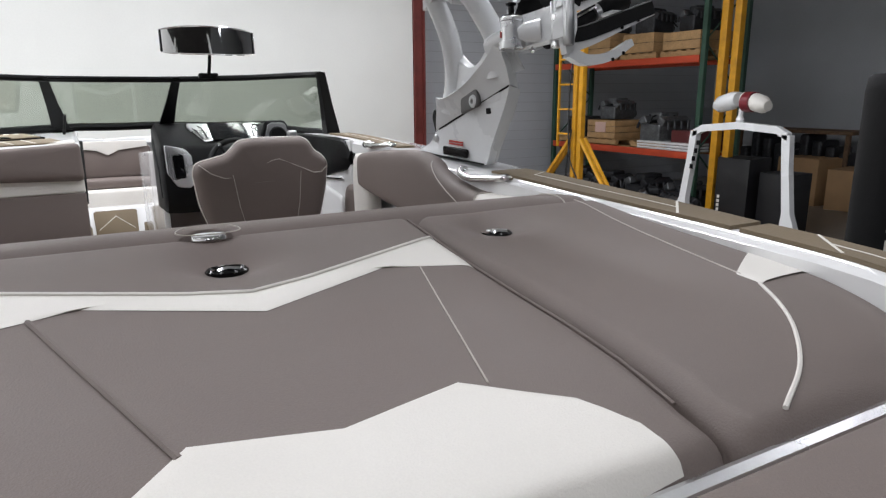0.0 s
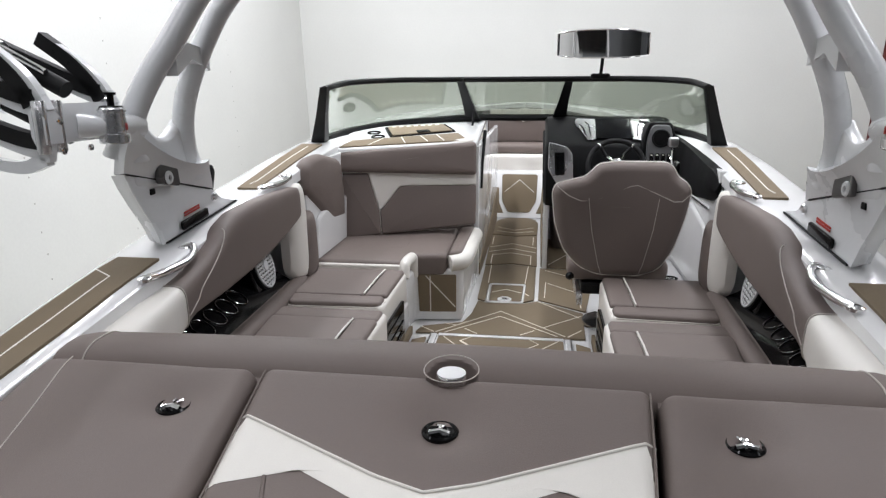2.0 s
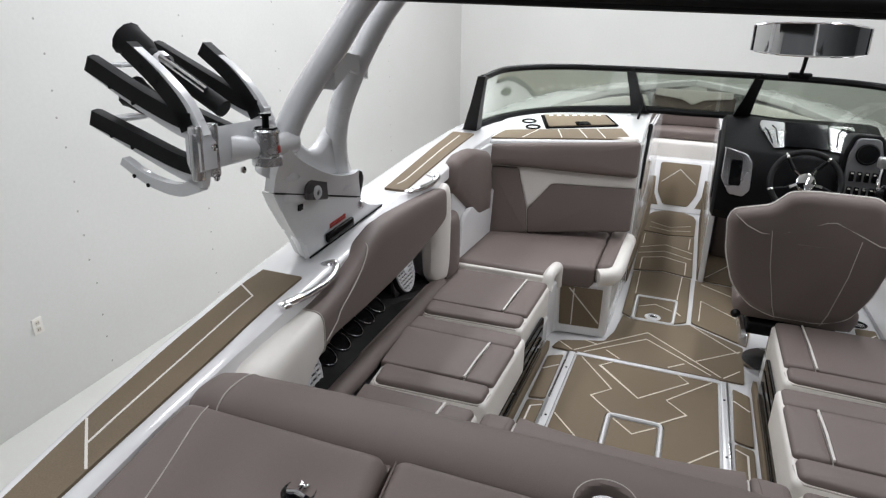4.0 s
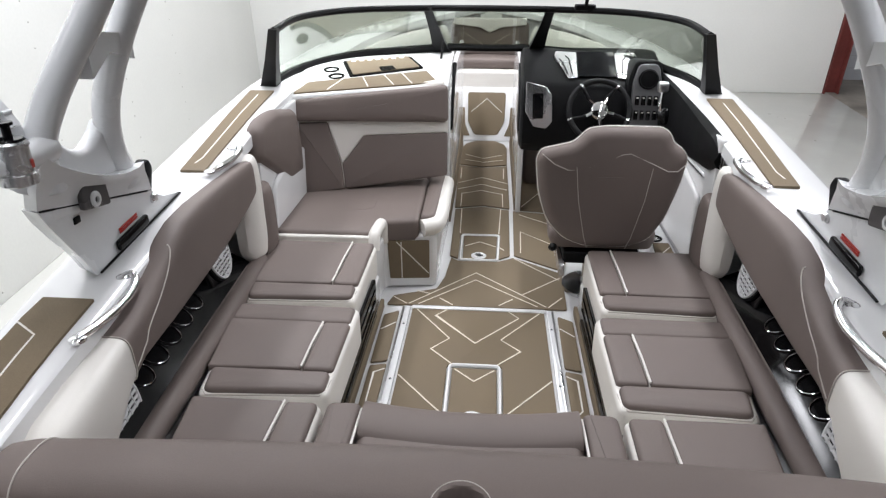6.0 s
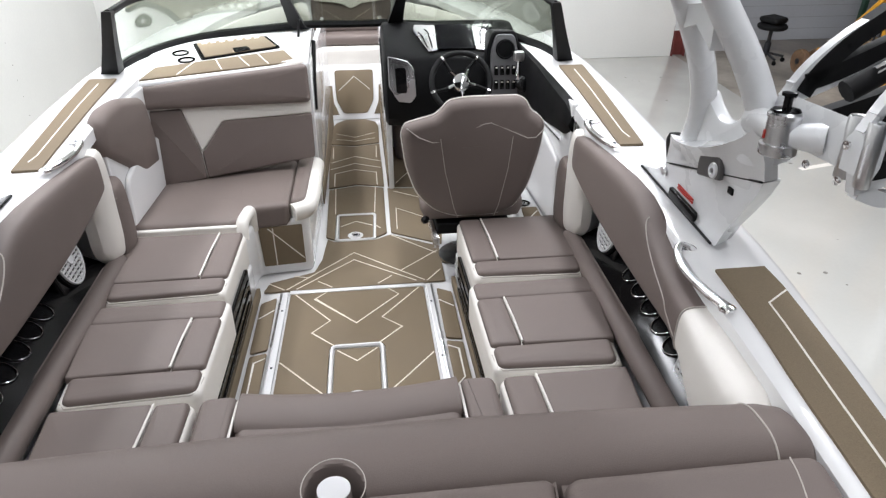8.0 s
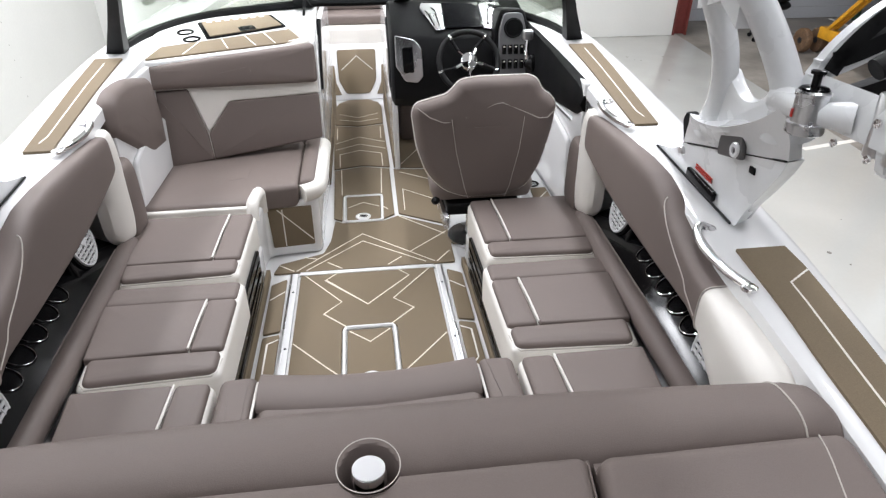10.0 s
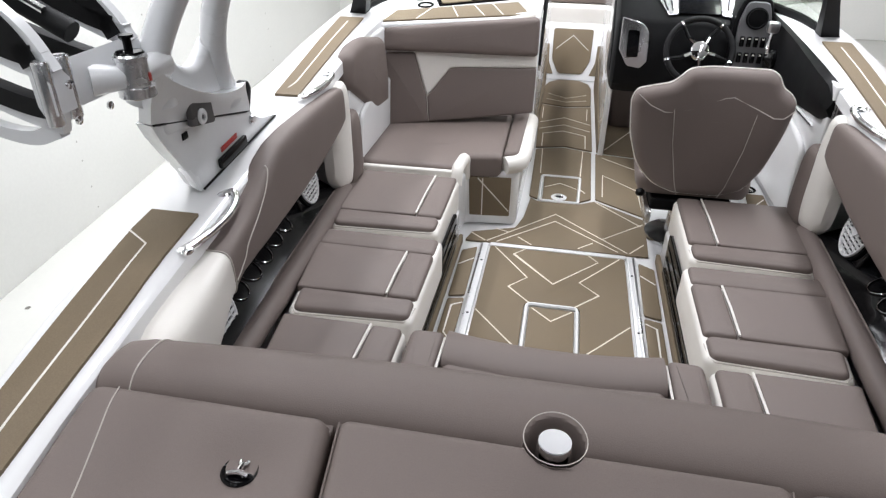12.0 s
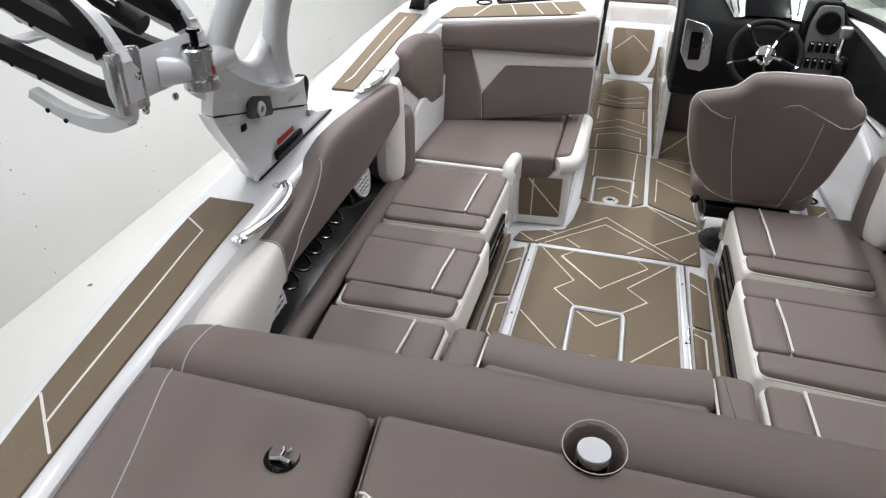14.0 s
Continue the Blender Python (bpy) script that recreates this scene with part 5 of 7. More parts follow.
for s in (1, -1):
    sp = thing("side_sunpad", "taupe vinyl outer sunpad with white wedge and piping", "sunpad", "outer sunpads")
    OUT = [(-3.02, 0.70), (-2.90, 0.795), (-2.84, 0.838), (-2.75, 0.878), (-2.66, 0.908), (-2.5, 0.932), (-2.3, 0.948), (-2.1, 0.96), (-1.98, 0.965)]
    out = lambda y: lerp(OUT, y)[0]
    SEAM = [(-2.95, 0.33), (-2.91, 0.39), (-2.86, 0.50), (-2.79, 0.595), (-2.72, 0.665), (-2.645, 0.725), (-2.60, 0.74), (-2.42, 0.785), (-2.2, 0.84), (-2.04, 0.885), (-1.9, 0.90)]

    def zs(x, y):
        z = ztop(x, y)
        d = abs(x) - lerp(SEAM, y)[0]
        if d > 0:
            z -= 0.02 * d + 0.35 * d * d
        return z

    bm = BM()
    if s > 0:
        ruled_pad(bm, -2.935, -1.985, lambda y: gap(y) + 0.006, out, 0.47, zs, 0.035, 64, 60, [(0.57, -2.12, 0.07, 0.026)])
    else:
        ruled_pad(bm, -2.935, -1.985, lambda y: -out(y), lambda y: -gap(y) - 0.006, 0.47, zs, 0.035, 64, 60, [(-0.57, -2.12, 0.07, 0.026)])
    part("pad", bm, VINYL, sp)
    buckle(s * 0.57, -2.12, sp)
    bm = BM()
    rows = []
    for k in range(13):
        t = k / 12
        a = Vector((0.918 - 0.025 * t, -2.485 - 0.135 * t))
        b = Vector((0.728 - 0.008 * t, -2.60 - 0.05 * t))
        rows.append([bm.verts.new((s * p.x, p.y, zs(p.x, p.y) + (0.003 if 0 < j < 8 else -0.001))) for j in range(9) for p in [a + (b - a) * j / 8]])
    for p, q in zip(rows, rows[1:]):
        for j in range(8):
            bm.faces.new((p[j], p[j + 1], q[j + 1], q[j]))
    part("wedge", bm, VINYL_W, sp, "white vinyl wedge")
    pipe([(s * p.x, p.y, zs(p.x, p.y) + 0.001) for p in spline([(0.722, -2.648), (0.665, -2.72), (0.595, -2.79), (0.50, -2.86), (0.40, -2.91)], 8)], sp, r=0.003)
    pipe([(s * x, y, zs(x, y) + 0.0005) for x, y in [(lerp(SEAM, y)[0], y) for y in [-2.0 - 0.6 * k / 20 for k in range(21)]]], sp, STITCH, 0.0016, "seam")
    # white coaming beside the pad
    bm = BM()
    box(bm, *sorted((s * 0.898, s * 0.906)), -2.72, -2.66, 0.632, 0.652, 0.003)
    solo("drain_slot", bm, BLACK, "small black vent slot in the coaming", "vent", "coaming vents")

well = thing("pull_up_post", "polished pull-up post in a padded well", "post")
bm = BM()
lathe(bm, [(0.054, 0.605), (0.054, 0.62), (0.045, 0.624), (0.004, 0.624)], 26, pose(0, -1.972, 0))
part("well_floor", bm, BLACK, well)
bm = BM()
lathe(bm, [(0.033, 0.62), (0.033, 0.65), (0.026, 0.655), (0.026, 0.67), (0.034, 0.675), (0.034, 0.726), (0.032, 0.730), (0.002, 0.731)], 28, pose(0, -1.972, 0))
part("post_body", bm, CHROME, well)
bm = BM()
lathe(bm, [(0.0315, 0.7305), (0.0315, 0.7325), (0.002, 0.733)], 28, pose(0, -1.972, 0))
part("post_cap", bm, mat("brushed_cap", (0.75, 0.75, 0.76), 0.5, 0.6), well, "brushed aluminium cap")
bm = BM()
tube(bm, [(0.060 * math.cos(a), -1.972 + 0.064 * math.sin(a), 0.739 + 0.006 * max(0, math.sin(a))) for a in (2 * math.pi * q / 40 for q in range(40))], 0.0012, 6, close=True)
part("well_seam", bm, STITCH, well)

ts = thing("stern_cushion", "taupe vinyl stern-facing seat behind the sunpads", "seat")
bm = BM()
slab(bm, [(-0.60, -3.55), (0.60, -3.55), (0.76, -2.958), (-0.76, -2.958)], 0.30, 0.598, 0.012, 0.03, crown=0.006)
part("cushion", bm, VINYL, ts)
bm = BM()
tube(bm, [(-0.77, -2.944, 0.582), (0.77, -2.944, 0.582)], 0.013, 8)
part("trim_bar", bm, ALU, ts)

# ---- port lounge ----
lo = thing("port_lounge", "taupe vinyl chaise seat with white rolled edge", "seat")
bm = BM()
slab(bm, [(-1.06, 0.035), (-0.52, 0.035), (-0.505, 0.245), (-0.232, 0.275), (-0.222, 1.12), (-1.06, 0.86)], -0.004, 0.31, 0.02, 0.04)
part("base_moulding", bm, GEL, lo)
bm = BM()
slab(bm, [(-1.05, 0.055), (-0.53, 0.065), (-0.53, 0.225), (-0.325, 0.255), (-0.335, 0.96), (-1.05, 0.80)], 0.27, 0.400, 0.03, 0.03, crown=0.004)
part("seat_cushion", bm, VINYL, lo)
bm = BM()
slab(bm, [(-0.322, 0.285), (-0.245, 0.31), (-0.232, 1.0), (-0.331, 0.97)], 0.27, 0.405, 0.022, 0.03, crown=0.003)
part("end_roll", bm, VINYL, lo)
bm = BM()
tube(bm, spline([(-0.228, 0.98, 0.352), (-0.228, 0.72, 0.352), (-0.228, 0.45, 0.348), (-0.245, 0.32, 0.345), (-0.31, 0.275, 0.34)], 8), 0.047, 14)
part("white_roll", bm, VINYL_W, lo, "white rolled front edge")
bm = BM()
tube(bm, spline([(-0.525, 0.02, 0.32), (-0.525, 0.06, 0.385), (-0.52, 0.15, 0.39), (-0.515, 0.225, 0.375), (-0.515, 0.245, 0.27)], 8), 0.030, 12)
part("white_end", bm, VINYL_W, lo, "white padded end")
bm = BM()
slab(bm, [(-1.05, 0.02), (-0.52, 0.03), (-0.52, 0.06), (-1.05, 0.052)], 0.28, 0.388, 0.012, 0.012)
part("aft_trim", bm, VINYL_W, lo)
fmx = plane_m((-0.505, 0.245, 0.04), (0.273, 0.03, 0), (0, 0, 1))
bm = BM()
slab(bm, [(0.022, 0.015), (0.235, 0.015), (0.235, 0.238), (0.012, 0.238)], 0.001, 0.010, 0.002, 0.008, fmx)
lf = part("foam_panel", bm, MAT_EVA, lo)
for a, b in (((0.085, 0.232), (0.087, 0.02)), ((0.06, 0.232), (0.23, 0.045))):
    bm = BM()
    ribbon(bm, [a, b], 0.006, 0.0102)
    bm.transform(fmx)
    part("inlay_line", bm, LINE_W, lf)

lb = thing("lounge_back_cushion", "taupe vinyl lounge backrest with a white wedge stripe", "backrest")
LBM = plane_m((-1.055, 0.60, 0.385), (0.86, 0.20, 0.0), (0.0, 0.13, 1.0))
bm = BM()
slab(bm, [(0.02, 0.0), (0.86, 0.07), (0.87, 0.63), (0.0, 0.53)], -0.10, -0.012, 0.03, 0.03, LBM)
part("back_shell", bm, VINYL_W, lb)
bm = BM()
slab(bm, [(0.025, 0.005), (0.262, 0.024), (0.252, 0.168), (0.188, 0.412), (0.01, 0.412)], -0.03, 0.0, 0.012, 0.012, LBM)
part("left_panel", bm, VINYL, lb)
bm = BM()
slab(bm, [(0.265, 0.024), (0.868, 0.075), (0.875, 0.327), (0.42, 0.33), (0.385, 0.325), (0.256, 0.168)], -0.03, 0.0, 0.012, 0.012, LBM)
part("right_panel", bm, VINYL, lb)
bm = BM()
slab(bm, [(0.188, 0.42), (0.254, 0.172), (0.385, 0.33), (0.875, 0.33), (0.875, 0.40), (0.5, 0.415)], -0.03, -0.004, 0.006, 0.006, LBM)
part("white_wedge", bm, VINYL_W, lb, "white vinyl wedge stripe")
bm = BM()
slab(bm, [(-0.005, 0.425), (0.875, 0.39), (0.875, 0.60), (0.0, 0.545)], -0.05, 0.04, 0.028, 0.03, LBM, crown=0.004)
part("head_roll", bm, VINYL, lb)
cpad = thing("corner_cushion", "taupe vinyl padded corner with white piping", "backrest")
bm = BM()
slab(bm, [(-0.07, 0.80), (-0.045, 0.935), (0.05, 0.965), (0.22, 0.965), (0.55, 0.90), (0.62, 0.70), (0.62, 0.52), (0.36, 0.545), (0.24, 0.62)], -0.02, 0.062, 0.045, 0.05, plane_m((-1.085, 0, 0), (0, 1, 0), (0.02, 0, 1)), crown=0.010, n=7)
part("corner_pad", bm, VINYL, cpad)
bm = BM()
slab(bm, [(0.02, 0.70), (0.20, 0.62), (0.36, 0.535), (0.30, 0.41), (0.02, 0.41)], -0.03, 0.02, 0.02, 0.03, plane_m((-1.075, 0, 0), (0, 1, 0), (0.02, 0, 1)))
part("lower_pad", bm, GEL, cpad, "white moulded panel under the corner pad")

# port console top: foam strip, lidded locker and drink holders
pc = thing("port_console_locker", "brown foam locker lid with black frame on the port console", "locker")
LID = [(-0.80, 0.962), (-0.382, 1.153), (-0.490, 1.388), (-0.905, 1.262)]
bm = BM()
slab(bm, LID, -0.008, 0.009, 0.004, 0.02, SLOPE)
part("lid_frame", bm, GLOSS, pc)
ctr = Vector((sum(p[0] for p in LID) / 4, sum(p[1] for p in LID) / 4))
bm = BM()
slab(bm, [tuple(ctr + (Vector(p) - ctr) * 0.90) for p in LID], 0.005, 0.014, 0.003, 0.015, SLOPE)
part("lid_foam", bm, MAT_EVA, pc)
bm = BM()
slab(bm, [(-0.63, 1.055), (-0.545, 1.095), (-0.575, 1.16), (-0.655, 1.13)], 0.009, 0.017, 0.003, 0.01, SLOPE)
part("lid_pull", bm, GLOSS, pc)
for k in range(7):
    bm = BM()
    c = Vector((-0.83, 1.245)).lerp(Vector((-0.54, 1.335)), k / 6)
    slab(bm, [(c.x - 0.014, c.y - 0.016), (c.x + 0.014, c.y - 0.008), (c.x + 0.01, c.y + 0.014), (c.x - 0.016, c.y + 0.006)], 0.0135, 0.0152, 0.0005, 0, SLOPE)
    part("print_bar", bm, LINE_W, pc)
bm = BM()
slab(bm, [(-1.055, 0.655), (-0.275, 0.885), (-0.36, 1.095), (-1.02, 0.845)], -0.004, 0.008, 0.003, 0.01, SLOPE)
fs = solo("console_foam_strip", bm, MAT_EVA, "brown foam strip along the port console edge", "deck pad")
for a, b in (((-0.88, 0.715), (-0.83, 0.91)), ((-0.66, 0.78), (-0.72, 0.95)), ((-0.42, 0.85), (-0.50, 1.03)), ((-0.52, 0.82), (-0.6, 0.99))):
    bm = BM()
    ribbon(bm, [a, b], 0.006, 0.0085)
    bm.transform(SLOPE)
    part("inlay_line", bm, LINE_W, fs)
for x, y in ((-0.94, 1.10), (-0.882, 0.973)):
    bm = BM()
    lathe(bm, [(0.045, -0.01), (0.048, 0.005), (0.042, 0.008), (0.036, 0.0), (0.03, -0.002), (0.002, -0.002)], 24, SLOPE @ pose(x, y, 0.001))
    solo("drink_holder", bm, GLOSS, "round black drink holder in the port console", "cup holder", "console drink holders")

# ---- helm ----
hc = thing("helm_console", "moulded black helm console with gauges and switches", "console")
bm = BM()
PROF = [(1.17, 0.52), (1.11, 0.58), (1.10, 0.66), (1.15, 0.92), (1.18, 0.95), (1.44, 1.095), (1.50, 1.11), (1.58, 1.10), (1.62, 1.0), (1.62, 0.52)]
loft(bm, [[Vector((x, y + dy, 0.8 + (z - 0.8) * k)) for y, z in PROF] for x, k, dy in ((0.215, 0.90, 0.02), (0.23, 0.98, 0.0), (0.30, 1.0, 0.0), (0.9, 1.0, 0.0), (1.0, 1.0, -0.02), (1.05, 0.97, -0.03), (1.065, 0.9, -0.02))])
part("console_shell", bm, BLACK, hc)
UP = plane_m((0.67, 1.185, 0.953), (1, 0, 0), (0, 0.26, 0.145))
LO = plane_m((0.33, 1.10, 0.66), (1, 0, 0), (0, 0.05, 0.26))
bm = BM()
slab(bm, [(-0.115, 0.03), (0.115, 0.03), (0.115, 0.265), (-0.115, 0.265)], 0.001, 0.018, 0.003, 0.008, UP)
part("screen", bm, mat("screen_black", (0.004, 0.004, 0.005), 0.12, spec=0.25), hc, "dark switched-off screen")
for s in (1, -1):
    bm = BM()
    slab(bm, sided(s, [(0.118, 0.02), (0.175, 0.01), (0.255, 0.225), (0.245, 0.27), (0.118, 0.262)]), 0.001, 0.016, 0.004, 0.012, UP)
    wg = part("dash_wing", bm, ALU, hc, "brushed aluminium wing beside the screen")
    for k in range(2):
        bm = BM()
        tube(bm, [(s * (0.15 + 0.03 * k), 0.05, 0.017), (s * (0.165 + 0.04 * k), 0.19 - 0.03 * k, 0.017), (s * (0.185 + 0.04 * k), 0.22 - 0.03 * k, 0.017)], 0.004, 6, m=UP)
        part("groove", bm, BLACK, wg)
bm = BM()
slab(bm, [(-0.09, 0.30), (0.03, 0.27), (0.07, 0.22), (0.075, 0.06), (0.04, 0.02), (-0.035, 0.03), (-0.09, 0.12)], 0.002, 0.022, 0.006, 0.012, LO @ Matrix.Translation((-0.0, 0.0, 0)))
bz = part("charger_bezel", bm, ALU, hc, "silver angular bezel")
bm = BM()
slab(bm, [(-0.05, 0.23), (0.015, 0.23), (0.02, 0.08), (-0.045, 0.08)], 0.0225, 0.034, 0.004, 0.012, LO)
part("phone_dock", bm, GLOSS, bz)
# gauge and switch stack
SWM = plane_m((0.945, 1.075, 0.655), (1, 0, 0), (0, 0.03, 0.33))
bm = BM()
slab(bm, [(-0.105, -0.07), (0.105, -0.07), (0.105, 0.32), (0.07, 0.44), (-0.07, 0.44), (-0.105, 0.34)], -0.22, 0.0, 0.012, 0.03, SWM)
part("switch_housing", bm, BLACK, hc)
bm = BM()
slab(bm, [(-0.085, -0.05), (0.085, -0.05), (0.085, 0.30), (0.055, 0.42), (-0.055, 0.42), (-0.085, 0.32)], 0.0, 0.03, 0.006, 0.03, SWM)
sw = part("switch_plate", bm, mat("dark_grey_plate", (0.17, 0.17, 0.175), 0.4, 0.5), hc, "dark grey switch plate")
for r in range(2):
    for k in range(4):
        bm = BM()
        slab(bm, [(-0.066 + k * 0.036, 0.10 + r * 0.085), (-0.042 + k * 0.036, 0.10 + r * 0.085), (-0.042 + k * 0.036, 0.155 + r * 0.085), (-0.066 + k * 0.036, 0.155 + r * 0.085)], 0.0305, 0.042, 0.004, 0.004, SWM)
        b1 = part("rocker_switch", bm, GLOSS, sw)
        bm = BM()
        slab(bm, [(-0.06 + k * 0.036, 0.14 + r * 0.085), (-0.048 + k * 0.036, 0.14 + r * 0.085), (-0.048 + k * 0.036, 0.147 + r * 0.085), (-0.06 + k * 0.036, 0.147 + r * 0.085)], 0.0422, 0.0432, 0.0003, 0, SWM)
        part("print_bar", bm, LINE_W, b1)
bm = BM()
lathe(bm, [(0.058, 0.030), (0.058, 0.036), (0.050, 0.040), (0.046, 0.034), (0.03, 0.036), (0.002, 0.038)], 28, SWM @ Matrix.Translation((0, 0.335, 0)))
part("dash_speaker", bm, BLACK, sw)
for dx in (-0.045, 0.0, 0.045):
    bm = BM()
    lathe(bm, [(0.012, 0.03), (0.012, 0.045), (0.009, 0.05), (0.002, 0.05)], 12, SWM @ Matrix.Translation((dx, 0.02, 0)))
    part("knob", bm, CHROME if dx == 0.0 else GLOSS, sw)
# starboard side pod along the coaming and the throttle
bm = BM()
loft(bm, [[Vector((x, y, z)) for x, z in ((1.06, zb), (1.02 - w, zb + 0.01), (1.0 - w, (zb + zt) / 2), (1.02 - w, zt), (1.06, zt + 0.01))] for y, zb, zt, w in ((1.35, 0.55, 1.0, -0.02), (0.9, 0.66, 0.985, -0.02), (0.6, 0.70, 0.965, -0.015), (0.25, 0.745, 0.94, 0.0), (0.04, 0.765, 0.92, 0.0), (-0.02, 0.79, 0.87, -0.02))])
part("side_pod", bm, BLACK, hc)
th = thing("throttle_lever", "chrome and black throttle lever on the side pod", "lever")
bm = BM()
lathe(bm, [(0.05, 0), (0.05, 0.02), (0.03, 0.035), (0.02, 0.05)], 20, pose(1.02, 0.86, 0.83, 0, -90, 0))
part("pivot", bm, GLOSS, th)
bm = BM()
tube(bm, [(0.985, 0.86, 0.83), (0.98, 0.87, 0.91), (0.985, 0.88, 0.965)], 0.012, 8)
part("lever_arm", bm, CHROME, th)
bm = BM()
slab(bm, [(-0.03, -0.025), (0.03, -0.025), (0.03, 0.025), (-0.03, 0.025)], -0.03, 0.03, 0.015, 0.015, pose(0.985, 0.88, 0.985))
part("lever_knob", bm, ALU, th)
whl = thing("steering_wheel", "black padded steering wheel with chrome hub and spokes", "steering wheel")
WM = plane_m((0.672, 1.03, 0.812), (1, 0, 0), (0, 0.10, 0.20))
bm = BM()
tube(bm, [(0.178 * math.cos(a), 0.178 * math.sin(a), 0.0) for a in (2 * math.pi * q / 48 for q in range(48))], 0.0165, 10, close=True, m=WM)
part("rim", bm, RUBBER, whl)
for k in range(5):
    a = math.radians(90 + 72 * k + 36)
    bm = BM()
    tube(bm, [(0.03 * math.cos(a), 0.03 * math.sin(a), 0.005), (0.10 * math.cos(a + 0.08), 0.10 * math.sin(a + 0.08), -0.01), (0.17 * math.cos(a), 0.17 * math.sin(a), 0.0)], lambda t: 0.014 - 0.004 * t, 8, m=WM)
    sk = part("spoke", bm, BLACK, whl)
    bm = BM()
    tube(bm, [(0.035 * math.cos(a), 0.035 * math.sin(a), 0.018), (0.085 * math.cos(a + 0.1), 0.085 * math.sin(a + 0.1), 0.010)], 0.009, 6, m=WM)
    part("spoke_insert", bm, CHROME, sk)
    bm = BM()
    lathe(bm, [(0.018, -0.006), (0.018, 0.006)], 12, WM @ Matrix.Translation((0.178 * math.cos(a), 0.178 * math.sin(a), 0)) @ pose(0, 0, 0, 90, 0, math.degrees(a)))
    part("rim_clip", bm, CHROME, sk)
bm = BM()
lathe(bm, [(0.055, -0.01), (0.055, 0.012), (0.048, 0.024), (0.042, 0.026), (0.002, 0.028)], 28, WM)
part("hub", bm, CHROME, whl)
bm = BM()
tube(bm, [(0, 0, -0.01), (0, 0.0, -0.16)], 0.035, 12, m=WM)
part("steering_column", bm, BLACK, whl)

hs = thing("helm_chair", "taupe vinyl bucket helm seat with pale piping", "helm seat")
HSM = plane_m((0, 0.075, 0), (1, 0, 0), (0, 0.02, 1.0))
OUTL = [(0.44, 0.905), (0.475, 0.945), (0.56, 0.957), (0.80, 0.957), (0.838, 0.935), (0.862, 0.885), (0.902, 0.862), (0.932, 0.822), (0.916, 0.70), (0.866, 0.52), (0.80, 0.41), (0.70, 0.372), (0.50, 0.372), (0.40, 0.41), (0.315, 0.50), (0.268, 0.64), (0.250, 0.80), (0.268, 0.845), (0.36, 0.868), (0.41, 0.88)]
bm = BM()
slab(bm, OUTL, -0.05, 0.075, 0.055, 0.03, HSM, crown=0.012, n=8)
part("backrest", bm, VINYL, hs)
bm = BM()
tube(bm, [HSM @ Vector((x, z, 0.082)) for x, z in [(0.275, 0.835), (0.33, 0.79), (0.39, 0.765), (0.45, 0.766), (0.54, 0.80), (0.63, 0.842), (0.665, 0.847), (0.75, 0.81), (0.84, 0.768), (0.88, 0.77), (0.915, 0.805)]], 0.0028, 6)
part("seam", bm, STITCH, hs)
for s in (1, -1):
    bm = BM()
    tube(bm, [HSM @ Vector((0.6 + s * x, z, d)) for x, z, d in ((0.17, 0.78, 0.087), (0.15, 0.62, 0.087), (0.11, 0.44, 0.083), (0.09, 0.38, 0.072))], 0.0018, 5)
    part("seam", bm, STITCH, hs)
bm = BM()
tube(bm, [HSM @ Vector((p.x, p.y, 0.02)) for p in inset(rounded(OUTL[::-1], 0.03), -0.001)][::2], 0.004, 6, close=True)
part("edge_piping", bm, VINYL_W, hs)
bm = BM()
slab(bm, [(0.34, 0.14), (0.88, 0.14), (0.86, 0.62), (0.36, 0.62)], 0.30, 0.43, 0.05, 0.08, crown=0.008)
part("seat_cushion", bm, VINYL, hs)
bm = BM()
slab(bm, [(0.42, 0.12), (0.80, 0.12), (0.80, 0.55), (0.42, 0.55)], 0.24, 0.30, 0.01, 0.02)
part("seat_plate", bm, BLACK, hs)
bm = BM()
lathe(bm, [(0.16, 0.0), (0.16, 0.02), (0.06, 0.04), (0.055, 0.24)], 24, pose(0.61, 0.33, 0))
part("pedestal", bm, ALU, hs)
bm = BM()
box(bm, 0.395, 0.425, 0.05, 0.5, 0.20, 0.26, 0.004)
part("slide_rail", bm, ALU, hs, "bare aluminium slide rail")
bm = BM()
box(bm, 0.80, 0.83, 0.05, 0.5, 0.20, 0.26, 0.004)
part("slide_rail", bm, ALU, hs, "bare aluminium slide rail")
bm = BM()
lathe(bm, [(0.018, 0), (0.022, 0.01), (0.01, 0.03)], 12, pose(0.355, 0.06, 0.36, 90, 0, 0))
part("knob", bm, BLACK, hs)
bm = BM()
slab(bm, [(0.88, 0.10), (1.03, 0.10), (1.034, 0.9), (0.91, 0.9)], -0.004, 0.24, 0.02, 0.03)
ledge = solo("helm_footwell_ledge", bm, GEL, "white moulded ledge with a brown foam inset beside the helm seat", "ledge")
bm = BM()
slab(bm, [(0.905, 0.21), (1.005, 0.21), (1.01, 0.40), (0.925, 0.40)], 0.236, 0.248, 0.002, 0.008)
part("foam_panel", bm, MAT_EVA, ledge, "brown foam inset")
bm = BM()
ribbon(bm, [(0.92, 0.225), (1.0, 0.34)], 0.006, 0.2482)
part("inlay_line", bm, LINE_W, ledge)
bm = BM()
lathe(bm, [(0.045, 0.238), (0.047, 0.245), (0.04, 0.247), (0.034, 0.240), (0.002, 0.240)], 22, pose(0.945, 0.47, 0))
solo("ledge_drink_holder", bm, GLOSS, "black cup holder in the helm ledge", "cup holder")

